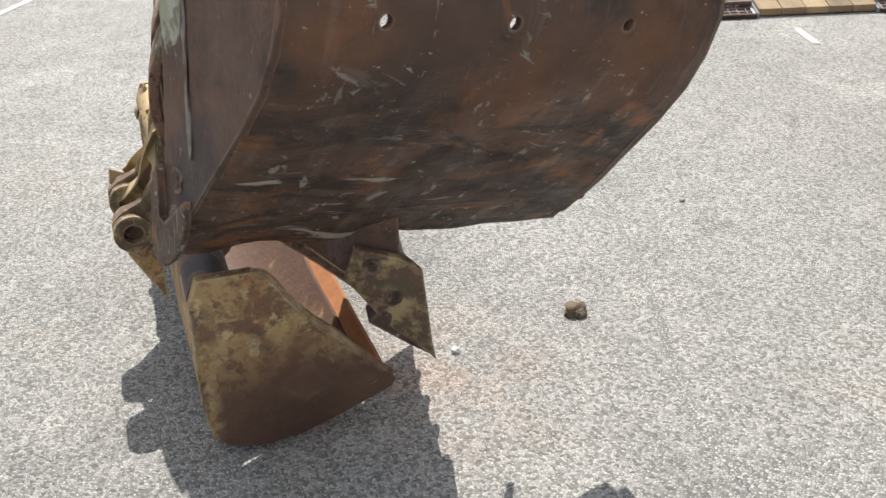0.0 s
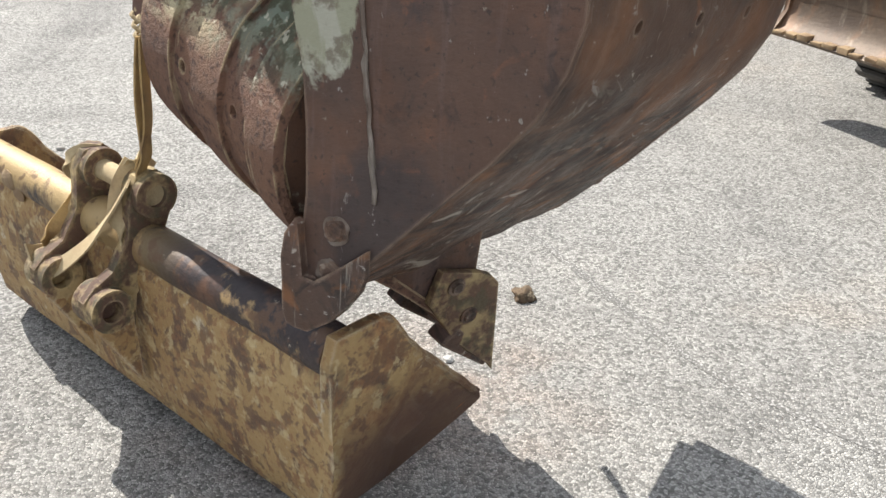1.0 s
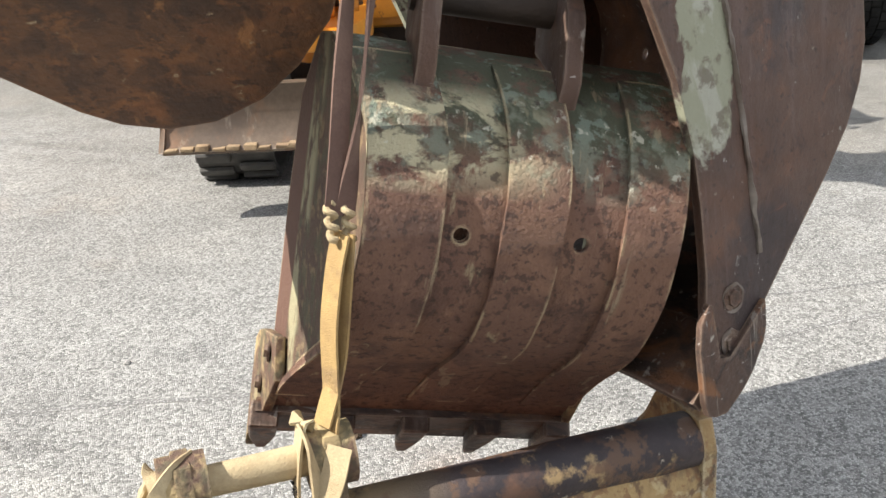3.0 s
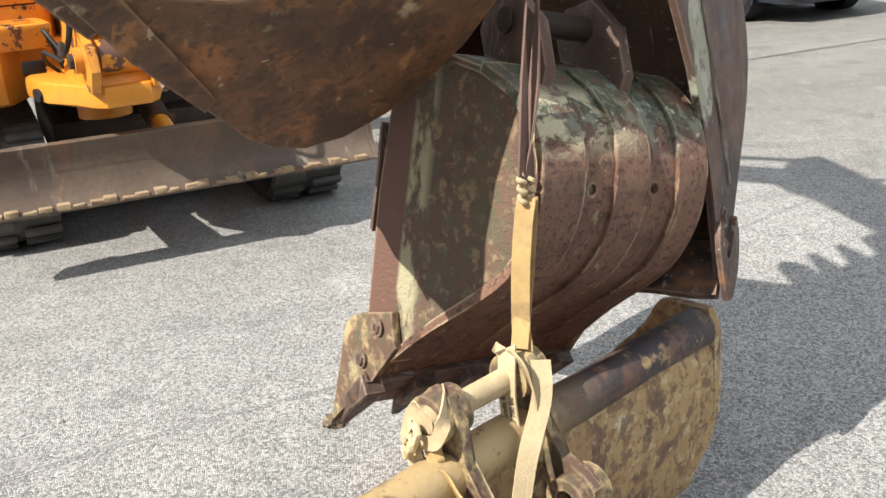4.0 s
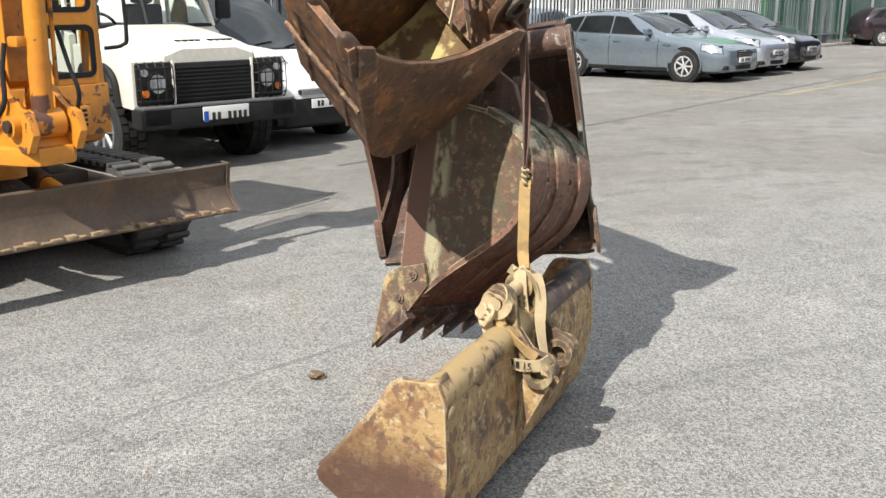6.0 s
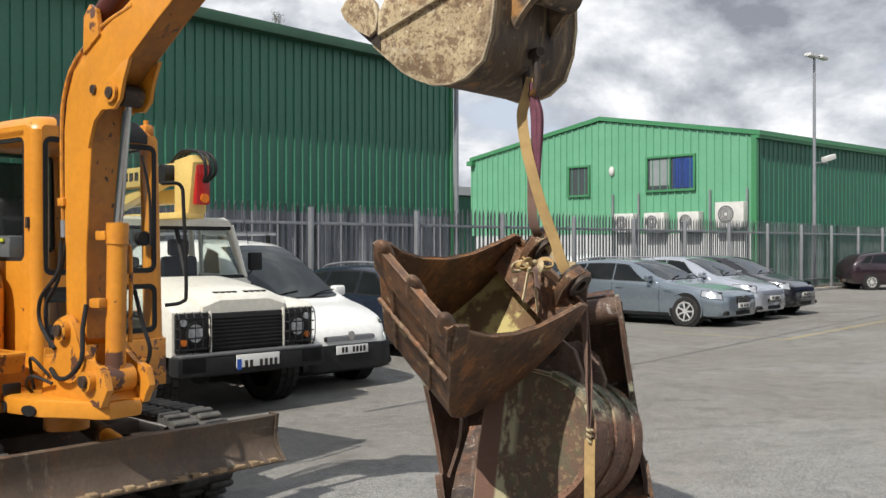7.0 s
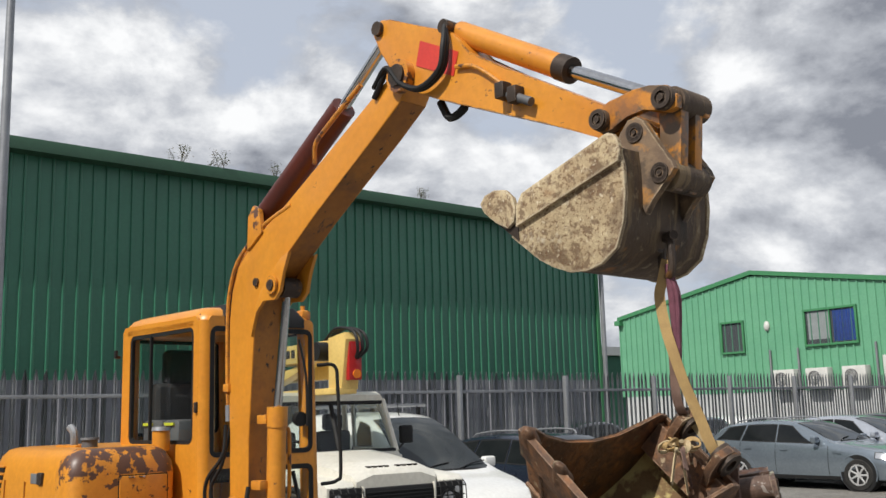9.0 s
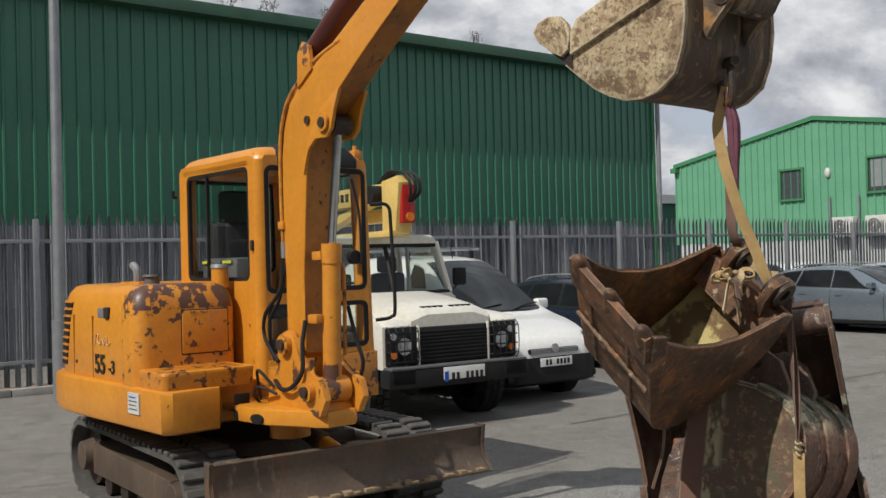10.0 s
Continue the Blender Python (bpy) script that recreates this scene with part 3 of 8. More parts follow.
asphalt.stain((0.138, 0.126, 0.103), 0.45, 0.30, 0.58, 0.62, (1, 0.6, 1), 81, towards_fence, 9).stain((0.085, 0.08, 0.07), 3.0, 0.53, 0.63, 0.5, (1, 0.7, 1), 85, towards_fence, 11).stain((0.27, 0.25, 0.21), 5.0, 0.56, 0.66, 0.4, (1, 1, 1), 89, towards_fence, 11)
asphalt.stain((0.62, 0.60, 0.56), 150, 0.64, 0.68, 0.8, shift=14, detail=1)
joint_dark = Mat("dark_joint_in_asphalt", (0.17, 0.165, 0.155), (0.13, 0.127, 0.119), 0.9, 0.0, 5.0, 60.0, 0, 100)
joint_dark.stain((0.44, 0.435, 0.42), 125, 0.51, 0.61, 0.85, detail=2).stain((0.1, 0.098, 0.093), 112, 0.54, 0.62, 0.85, shift=4, detail=2)


def glass_mat(name, tint, rough=0.02, gain=0.75):
    m = bpy.data.materials.new(name)
    m.use_nodes = True
    n, l = m.node_tree.nodes, m.node_tree.links
    n.clear()
    o, mx, gl, tr, fr = (n.new(k) for k in ("ShaderNodeOutputMaterial", "ShaderNodeMixShader", "ShaderNodeBsdfGlossy", "ShaderNodeBsdfTransparent", "ShaderNodeLayerWeight"))
    gl.inputs["Roughness"].default_value, tr.inputs[0].default_value, fr.inputs[0].default_value = rough, rgb(tint), 0.5
    pw, ad = n.new("ShaderNodeMath"), n.new("ShaderNodeMath")
    pw.operation, pw.inputs[1].default_value = "POWER", 4.0
    ad.operation, ad.inputs[1].default_value, ad.inputs[2].default_value = "MULTIPLY_ADD", gain, 0.045
    l.new(fr.outputs["Facing"], pw.inputs[0])
    l.new(pw.outputs[0], ad.inputs[0])
    l.new(ad.outputs[0], mx.inputs[0])
    l.new(tr.outputs[0], mx.inputs[1])
    l.new(gl.outputs[0], mx.inputs[2])
    l.new(mx.outputs[0], o.inputs[0])
    return m


clear_glass = glass_mat("cab_glass", (0.84, 0.88, 0.86))
car_glass = Mat("dark_car_window", (0.010, 0.012, 0.013), (0.014, 0.016, 0.017), 0.04, 0.0, 3, 20, 0, 30, 0.0, spec=0.18)
screen_glass = Mat("dark_windscreen", (0.02, 0.025, 0.028), (0.028, 0.034, 0.036), 0.04, 0.0, 2, 20, 0, 30, 0.0, spec=0.3)
window_glass = glass_mat("window_glass", (0.5, 0.55, 0.58))


# ---- mesh helpers ----
def link(name, bm, material, parent=None, label="", smooth=35.0):
    """One mesh object out of a bmesh; under a parent it shares the parent's frame."""
    bmesh.ops.recalc_face_normals(bm, faces=bm.faces)
    me = bpy.data.meshes.new(name)
    bm.to_mesh(me)
    bm.free()
    me.materials.append(material.mat if isinstance(material, Mat) else material)
    if smooth:
        me.shade_smooth()
        me.set_sharp_from_angle(angle=radians(smooth))
    ob = new(name, me)
    ob.parent = parent
    if label:
        ob["label"] = label
    return ob


def thing(name, m, label, category, group="", kind=""):
    e = new(name)
    e.matrix_world = m
    e.empty_display_size = 0.1
    return tagged(e, label, category, group, kind)


def basis(o, x, y, z):
    m = Matrix.Identity(4)
    for i, v in enumerate((x, y, z)):
        v = Vector(v).normalized()
        for j in range(3):
            m[j][i] = v[j]
    m.translation = o
    return m


def heading(x, y, hx, hy, z=0.0):
    """x forward along (hx, hy), y to the left, z up."""
    h = Vector((hx, hy, 0)).normalized()
    return basis((x, y, z), h, (-h.y, h.x, 0), (0, 0, 1))


def box(x0, x1, y0, y1, z0, z1, bev=0.0, seg=2, bm=None, m=None):
    bm = bm or bmesh.new()
    r = bmesh.ops.create_cube(bm, size=1.0)
    vs = r["verts"]
    for v in vs:
        v.co = ((x0 + x1) / 2 + v.co.x * (x1 - x0), (y0 + y1) / 2 + v.co.y * (y1 - y0), (z0 + z1) / 2 + v.co.z * (z1 - z0))
    geom = vs
    if bev:
        es = list({e for v in vs for e in v.link_edges})
        geom = bmesh.ops.bevel(bm, geom=es, offset=bev, segments=seg, affect="EDGES", profile=0.6)["verts"]
    if m is not None:
        bmesh.ops.transform(bm, matrix=m, verts=[v for v in geom if v.is_valid] if bev else vs)
    return bm


def prism(pts, y0, y1, bev=0.0, bm=None, plane="xz"):
    """A flat polygon drawn out along the third axis, with eased edges."""
    bm = bm or bmesh.new()

    def at(a, b, c):
        return {"xz": (a, c, b), "xy": (a, b, c), "yz": (c, a, b)}[plane]
    lo = [bm.verts.new(at(a, b, y0)) for a, b in pts]
    hi = [bm.verts.new(at(a, b, y1)) for a, b in pts]
    f0, f1 = bm.faces.new(lo), bm.faces.new(hi[::-1])
    n = len(pts)
    for i in range(n):
        bm.faces.new((lo[i], hi[i], hi[(i + 1) % n], lo[(i + 1) % n]))
    if bev:
        es = [e for e in list(f0.edges) + list(f1.edges)]
        bmesh.ops.bevel(bm, geom=es, offset=bev, segments=2, affect="EDGES", profile=0.6)
    return bm


def sheet(pts, y0, y1, thick, bm=None, taper=None, cuts=1):
    """A bent plate: the polyline pts (x, z) drawn out along y, with thickness. taper(i): how far the ends draw in there."""
    bm = bm or bmesh.new()
    n = len(pts)
    inner = []
    for i, (x, z) in enumerate(pts):
        a, b = Vector(pts[max(i - 1, 0)]), Vector(pts[min(i + 1, n - 1)])
        t = (b - a).normalized()
        inner.append((x - t.y * thick, z + t.x * thick))
    rows = []
    for k in range(cuts + 1):
        row = []
        for j, line in enumerate((pts, inner)):
            for i, (x, z) in enumerate(line):
                d = taper(i) if taper else 0.0
                y = (y0 + d) + (y1 - y0 - 2 * d) * k / cuts
                row.append(bm.verts.new((x, y, z)))
        rows.append(row)
    for k in range(cuts):
        a, b = rows[k], rows[k + 1]
        for i in range(n - 1):
            bm.faces.new((a[i], a[i + 1], b[i + 1], b[i]))
            bm.faces.new((a[n + i], b[n + i], b[n + i + 1], a[n + i + 1]))
        bm.faces.new((a[0], b[0], b[n], a[n]))
        bm.faces.new((a[n - 1], a[2 * n - 1], b[2 * n - 1], b[n - 1]))
    for row in (rows[0], rows[-1]):
        for i in range(n - 1):
            bm.faces.new((row[i], row[i + 1], row[n + i + 1], row[n + i]))
    return bm


def rod(p0, p1, r, r2=None, seg=16, bm=None, cap=True):
    bm = bm or bmesh.new()
    p0, p1 = Vector(p0), Vector(p1)
    d = p1 - p0
    m = Matrix.Translation((p0 + p1) / 2) @ d.to_track_quat("Z", "Y").to_matrix().to_4x4()
    bmesh.ops.create_cone(bm, cap_ends=cap, segments=seg, radius1=r, radius2=r if r2 is None else r2, depth=d.length, matrix=m)
    return bm


def ring(c, axis, r_out, r_in, w, seg=20, bm=None):
    """A short pipe about an axis through c."""
    bm = bm or bmesh.new()
    m = Matrix.Translation(c) @ Vector(axis).to_track_quat("Z", "Y").to_matrix().to_4x4()
    loops = []
    for r, z in ((r_out, -w / 2), (r_out, w / 2), (r_in, w / 2), (r_in, -w / 2)):
        loops.append([bm.verts.new(m @ Vector((r * math.cos(2 * math.pi * i / seg), r * math.sin(2 * math.pi * i / seg), z))) for i in range(seg)])
    for a, b in zip(loops, loops[1:] + loops[:1]):
        for i in range(seg):
            bm.faces.new((a[i], a[(i + 1) % seg], b[(i + 1) % seg], b[i]))
    return bm


def spline(pts, n=8):
    """A smooth line of points through pts."""
    p = [Vector(v) for v in pts]
    p = [2 * p[0] - p[1]] + p + [2 * p[-1] - p[-2]]
    line = []
    for i in range(1, len(p) - 2):
        for k in range(n):
            t = k / n
            a, b, c, d = p[i - 1:i + 3]
            line.append(0.5 * ((2 * b) + (c - a) * t + (2 * a - 5 * b + 4 * c - d) * t * t + (3 * b - a - 3 * c + d) * t ** 3))
    return line + [p[-2]]


def tube(pts, r, seg=8, bm=None, smooth=True, flat=None, side=None):
    """A hose or strap along pts. flat: (half width, half thickness) of a strap; side: the way its width points."""
    bm = bm or bmesh.new()
    line = spline(pts) if smooth else [Vector(v) for v in pts]
    rings, u = [], None
    for i, p in enumerate(line):
        t = (line[min(i + 1, len(line) - 1)] - line[max(i - 1, 0)]).normalized()
        if flat and side is not None:
            if isinstance(side, list):
                f = i / (len(line) - 1) * (len(side) - 1)
                j = min(int(f), len(side) - 2)
                s = Vector(side[j]).lerp(Vector(side[j + 1]), f - j)
            else:
                s = Vector(side)
            u = (s - s.dot(t) * t).normalized()
        elif u is None:
            u = t.orthogonal().normalized()
        else:
            u = (u - u.dot(t) * t).normalized()
        w = t.cross(u)
        if flat:
            a, b = flat
            ringp = [p + u * x * a + w * y * b for x, y in ((-1, -1), (0, -1), (1, -1), (1, 1), (0, 1), (-1, 1))]
        else:
            ringp = [p + (u * math.cos(2 * math.pi * k / seg) + w * math.sin(2 * math.pi * k / seg)) * r for k in range(seg)]
        rings.append([bm.verts.new(v) for v in ringp])
    k = len(rings[0])
    for a, b in zip(rings, rings[1:]):
        for i in range(k):
            bm.faces.new((a[i], a[(i + 1) % k], b[(i + 1) % k], b[i]))
    bm.faces.new(rings[0][::-1])
    bm.faces.new(rings[-1])
    return bm


def loft(sections, bm=None, close=True):
    """Skin through closed rings of equal count."""
    bm = bm or bmesh.new()
    rs = [[bm.verts.new(p) for p in s] for s in sections]
    k = len(rs[0])
    for a, b in zip(rs, rs[1:]):
        for i in range(k):
            bm.faces.new((a[i], a[(i + 1) % k], b[(i + 1) % k], b[i]))
    if close:
        bm.faces.new(rs[0][::-1])
        bm.faces.new(rs[-1])
    return bm


def rough_up(bm, amount, scale, seed=0.0):
    for v in bm.verts:
        n = noise.noise_vector(v.co * scale + Vector((seed, seed * 2, -seed)))
        v.co += n * amount
    return bm


# ---- ground ----
def ground_sheet():
    bm = bmesh.new()
    xs = [-400, -60, -20] + [-8 + 0.5 * i for i in range(49)] + [24, 40, 90, 400]
    ys = [-400, -90, -50, -30] + [-16 + 0.5 * i for i in range(57)] + [18, 30, 60, 400]
    vs = [[bm.verts.new((x, y, 0.0)) for y in ys] for x in xs]
    for i in range(len(xs) - 1):
        for j in range(len(ys) - 1):
            bm.faces.new((vs[i][j], vs[i + 1][j], vs[i + 1][j + 1], vs[i][j + 1]))
    return bm


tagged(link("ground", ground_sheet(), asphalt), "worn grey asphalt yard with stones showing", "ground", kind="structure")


def ground_strip(name, pts, w, material, label, wob=0.006, z=0.004):
    """A thin uneven ribbon along the ground."""
    bm = bmesh.new()
    line = spline([(x, y, z) for x, y in pts], 10)
    last = None
    for i, p in enumerate(line):
        t = (line[min(i + 1, len(line) - 1)] - line[max(i - 1, 0)]).normalized()
        s = Vector((-t.y, t.x, 0))
        off = wob * noise.noise(p * 3.0)
        half = w * (0.6 + 0.5 * abs(noise.noise(p * 7.0)) + 0.2)
        a = bm.verts.new(p + s * (off + half / 2))
        b = bm.verts.new(p + s * (off - half / 2))
        if last:
            bm.faces.new((last[0], last[1], b, a))
        last = (a, b)
    return tagged(link(name, bm, material), label, "ground joint", kind="structure")


tar_dark = Mat("dark_tar_joint", (0.075, 0.072, 0.07), (0.13, 0.127, 0.12), 0.85, 0, 3, 30, 0.4, 50)
ground_strip("ground_joint", [(-3.4, 9.5), (-2.06, 6.31), (-1.36, 4.74), (-0.74, 3.47), (-0.58, 3.14), (-0.41, 2.76), (-0.25, 2.33), (-0.08, 1.95), (0.2, 1.62), (0.56, 1.27), (0.85, 0.85), (1.4, 0.1)], 0.03, joint_dark, "thin dark joint in the asphalt", 0.03, 0.0012)
ground_strip("ground_joint", [(0.5, 1.9), (0.87, 1.27), (1.02, 1.04), (1.6, 0.2)], 0.018, joint_dark, "thin dark joint in the asphalt", 0.02, 0.0014)
ground_strip("ground_joint", [(5.0, 0.5), (6.08, -1.91), (6.87, -3.84), (7.66, -5.51), (9.4, -9.0), (13.4, -17.2), (18.0, -27.0)], 0.06, tar_dark, "dark tar joint across the yard")
ground_strip("parking_line", [(9.08, -9.25), (12.16, -16.1), (14.3, -21)], 0.10, line_yellow, "worn yellow line on the asphalt")
ground_strip("parking_line", [(9.08, -9.25), (11.4, -8.2)], 0.10, line_yellow, "worn yellow line on the asphalt")
ground_strip("parking_line", [(-5.75, 6.3), (-5.35, 4.85)], 0.07, line_white, "worn white line on the asphalt")
ground_strip("parking_line", [(-0.17, 6.13), (-0.05, 5.81)], 0.05, line_white, "worn white line on the asphalt")


clod_earth = Mat("dark_dry_earth", (0.17, 0.12, 0.075), (0.09, 0.062, 0.04), 0.95, 0.0, 30, 120, 0.8, 80)
clod_earth.stain((0.4, 0.33, 0.22), 45, 0.55, 0.65, 0.8)


def clod(name, x, y, r, material, label, seed):
    bm = bmesh.new()
    bmesh.ops.create_icosphere(bm, subdivisions=3, radius=r)
    for v in bm.verts:
        v.co *= 1 + 0.45 * noise.noise(v.co / r * 1.4 + Vector((seed, 0, 0))) + 0.2 * noise.noise(v.co / r * 4 + Vector((seed, 3, 0)))
        v.co.z = max(v.co.z * 0.6, -r * 0.3)
    ob = link(name, bm, material, smooth=60)
    ob.location = (x, y, r * 0.28)
    return tagged(ob, label, name.replace("_", " "))


clod("mud_clod", -0.563, 2.480, 0.036, clod_earth, "dry brown clod of earth on the asphalt", 3)
clod("mud_clod", -2.77, 4.14, 0.05, clod_earth, "flat dark lump of earth on the asphalt", 5)
clod("pebble", -0.825, 2.164, 0.014, off_white, "small white stone on the asphalt", 7)
for i, (x, y) in enumerate([(-1.9, 4.6), (-0.4, 3.4), (-2.3, 3.9), (0.4, 0.9), (-1.6, 5.4), (1.5, -3.0), (3.0, -5.0), (-2.9, 2.4), (0.3, 1.7), (-1.2, 3.3)]):
    clod("pebble", x, y, 0.008 + 0.004 * (i % 3), mud if i % 3 == 0 else concrete, "small loose stone on the asphalt", 11 + i)

# ---- fence ----
FA, FD = Vector((10.48, 6.57, 0)), Vector((14.91, -35.22, 0)).normalized()
FN = Vector((FD.y, -FD.x, 0)) * 1.0       # towards the yard
if FN.x > 0:
    FN = -FN
fence_frame = basis(FA, FD, Vector((0, 0, 1)).cross(FD), (0, 0, 1))
fence = thing("palisade_fence", fence_frame, "tall grey galvanised steel palisade fence with pointed pales", "fence", kind="structure")


def pale_mesh():
    """W-section pale with a split, pointed head."""
    bm = bmesh.new()
    prof = [(-0.040, 0.0), (-0.022, 0.014), (-0.008, 0.0), (0.008, 0.0), (0.022, 0.014), (0.040, 0.0)]
    levels = [(0.08, 1.0), (2.42, 1.0), (2.50, 0.75), (2.60, 0.12)]
    rows = [[bm.verts.new((x * k, y - (0.02 if z > 2.55 else 0), z)) for x, y in prof] for z, k in levels]
    for a, b in zip(rows, rows[1:]):
        for i in range(5):
            bm.faces.new((a[i], a[i + 1], b[i + 1], b[i]))
    bmesh.ops.solidify(bm, geom=bm.faces[:], thickness=0.003)
    me = bpy.data.meshes.new("pale")
    bm.to_mesh(me)
    bm.free()
    me.materials.append(galv.mat)
    return me


PITCH, POST = 0.148, 3.0
SPAN0, SPAN1 = -7.0, 48.0
for i in range(int((SPAN1 - SPAN0) / POST) + 1):
    s = SPAN0 + 0.85 + i * POST
    link("post", box(s - 0.035, s + 0.035, -0.15, -0.05, 0, 2.52, 0.006), galv_post, fence)
for z in (0.45, 2.2):
    link("rail", box(SPAN0, SPAN1, -0.05, -0.004, z - 0.03, z + 0.03, 0.004), galv_post, fence)

# ---- warehouse behind the fence ----
W0, WD = Vector((15.171, 5.786, 0)), Vector((0.419, -0.908, 0)).normalized()
house_frame = basis(W0, WD, Vector((0, 0, 1)).cross(WD), (0, 0, 1))
# y of this frame points away from the yard when negative is the yard side
away = -1.0 if (house_frame.to_3x3() @ Vector((0, 1, 0))).x < 0 else 1.0


def ribbed(x0, x1, z0, z1, pitch=0.267, depth=0.038, sign=1.0, top=None):
    """Trapezoid-ribbed cladding as one folded sheet; top(x): the height of its upper edge."""
    bm = bmesh.new()
    line = []
    x = x0
    while x < x1:
        line += [(x, 0), (x + pitch * 0.76, 0), (x + pitch * 0.81, depth), (x + pitch * 0.94, depth)]
        x += pitch
    lo = [bm.verts.new((a, -sign * d, z0)) for a, d in line]
    hi = [bm.verts.new((a, -sign * d, top(a) if top else z1)) for a, d in line]
    for i in range(len(line) - 1):
        bm.faces.new((lo[i], lo[i + 1], hi[i + 1], hi[i]))
    return bm


warehouse = thing("warehouse", house_frame, "large dark green metal-clad warehouse with ribbed wall", "warehouse")
WL0, WL1, WH = -26.0, 15.6, 6.95
link("wall", ribbed(WL0, WL1, 2.61, WH, sign=away), green_dark, warehouse, smooth=0)
link("lower_wall", ribbed(WL0, WL1, 0, 2.61, sign=away), grey_clad, warehouse, "grey cladding below the green", smooth=0)
link("wall", box(WL0, WL1, away * 0.06, away * 14, 0, WH - 0.1), green_dark, warehouse)
link("eave", prism([(-away * 0.37, WH - 0.06), (-away * 0.37, WH + 0.11), (-away * 0.34, WH + 0.19), (away * 0.1, WH + 0.21), (away * 0.1, WH - 0.06)], WL0 - 0.2, WL1 + 0.25, 0, None, "yz"), green_flashing, warehouse, "dark green eave flashing")
link("roof", prism([(-away * 0.3, WH + 0.2), (away * 14, WH + 1.2), (away * 14, WH + 1.0), (-away * 0.3, WH + 0.0)], WL0, WL1, 0, None, "yz"), green_dark, warehouse)
link("downpipe", rod((WL1 + 0.12, -away * 0.1, 0), (WL1 + 0.12, -away * 0.1, WH), 0.07), galv_post, warehouse)
link("corner_trim", box(WL1 - 0.08, WL1 + 0.04, -0.06, 0.14, 0, WH - 0.02), green_trim, warehouse)


def sprig(m, w, h, seed):
    """A low bushy weed of thin branching stems with small leaves, w wide along x and h high."""
    rnd = random.Random(seed)
    t = thing("roof_weed", m, "small leafy weed growing on the roof edge", "plant", "roof weeds")
    stems, leaves = bmesh.new(), bmesh.new()
    for k in range(4 + int(4 * w)):
        foot = Vector((rnd.uniform(-0.3, 0.3) * w, rnd.uniform(-0.04, 0.04), -0.04))
        tip = Vector((foot.x + rnd.uniform(-0.25, 0.3) * w, rnd.uniform(-0.12, 0.12), h * rnd.uniform(0.45, 1.0)))
        tube([foot, foot.lerp(tip, 0.5) + Vector((rnd.uniform(-0.03, 0.03), 0, 0.06 * h)), tip], 0.006, 4, stems)
        for j in range(30):
            p = foot.lerp(tip, rnd.uniform(0.3, 1.05)) + Vector((rnd.uniform(-1, 1), rnd.uniform(-1, 1), rnd.uniform(-0.6, 0.6))) * 0.09
            d = Vector((rnd.uniform(-1, 1), rnd.uniform(-1, 1), rnd.uniform(-0.5, 1))).normalized() * rnd.uniform(0.03, 0.055)
            o = d.orthogonal().normalized() * 0.014
            leaves.faces.new([leaves.verts.new(v) for v in (p, p + d * 0.5 + o, p + d, p + d * 0.5 - o)])
    link("stems", stems, leaf, t)
    link("leaves", leaves, leaf, t)


for i, (x, w, h) in enumerate([(2.05, 0.62, 0.42), (2.97, 0.85, 0.36), (4.40, 0.22, 0.30), (8.75, 0.42, 0.40)]):
    sprig(house_frame @ Matrix.Translation((x, -away * 0.25, WH + 0.19)), w, h, i)

# ---- light green unit ----
G0, G1 = Vector((27.3, -25.2, 0)), Vector((43.42, -20.05, 0))
GD = (G1 - G0).normalized()
GL = (G1 - G0).length
unit_frame = basis(G0, GD, Vector((0, 0, 1)).cross(GD), (0, 0, 1))     # y towards the yard
unit = thing("industrial_unit", unit_frame, "light green metal-clad industrial unit with low gable roof", "building")
EV, RIDGE, MID = 6.5, 7.75, 8.19


def gable(x):
    return EV + (RIDGE - EV) * (1 - abs(x - MID) / (MID if x < MID else GL - MID))


link("wall", ribbed(0, GL, 2.3, EV, 0.4, 0.06, -1.0, gable), green_light, unit, smooth=0)
link("plinth_wall", box(0, GL, -0.25, 0.0, 0, 2.35), white_wall, unit)
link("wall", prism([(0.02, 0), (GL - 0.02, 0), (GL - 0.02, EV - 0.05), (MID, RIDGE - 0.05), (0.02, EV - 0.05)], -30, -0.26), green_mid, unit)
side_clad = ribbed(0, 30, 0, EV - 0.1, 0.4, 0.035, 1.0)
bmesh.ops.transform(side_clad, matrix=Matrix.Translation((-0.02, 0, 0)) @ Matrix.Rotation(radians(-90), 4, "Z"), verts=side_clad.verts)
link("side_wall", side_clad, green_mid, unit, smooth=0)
for a, b in (((-0.3, EV - 0.1), (MID, RIDGE + 0.05)), ((MID, RIDGE + 0.05), (GL + 0.3, EV - 0.1))):
    link("verge_trim", prism([a, b, (b[0], b[1] + 0.2), (a[0], a[1] + 0.2)], -30, 0.12), green_trim, unit)
link("corner_trim", box(-0.12, 0.12, -0.1, 0.09, 0, EV), green_trim, unit)
link("gutter", box(-0.25, -0.03, -30, 0.1, EV - 0.22, EV), green_trim, unit)
link("gutter", box(GL - 0.05, GL + 0.35, -30, 0.3, EV - 0.35, EV - 0.1), green_trim, unit)


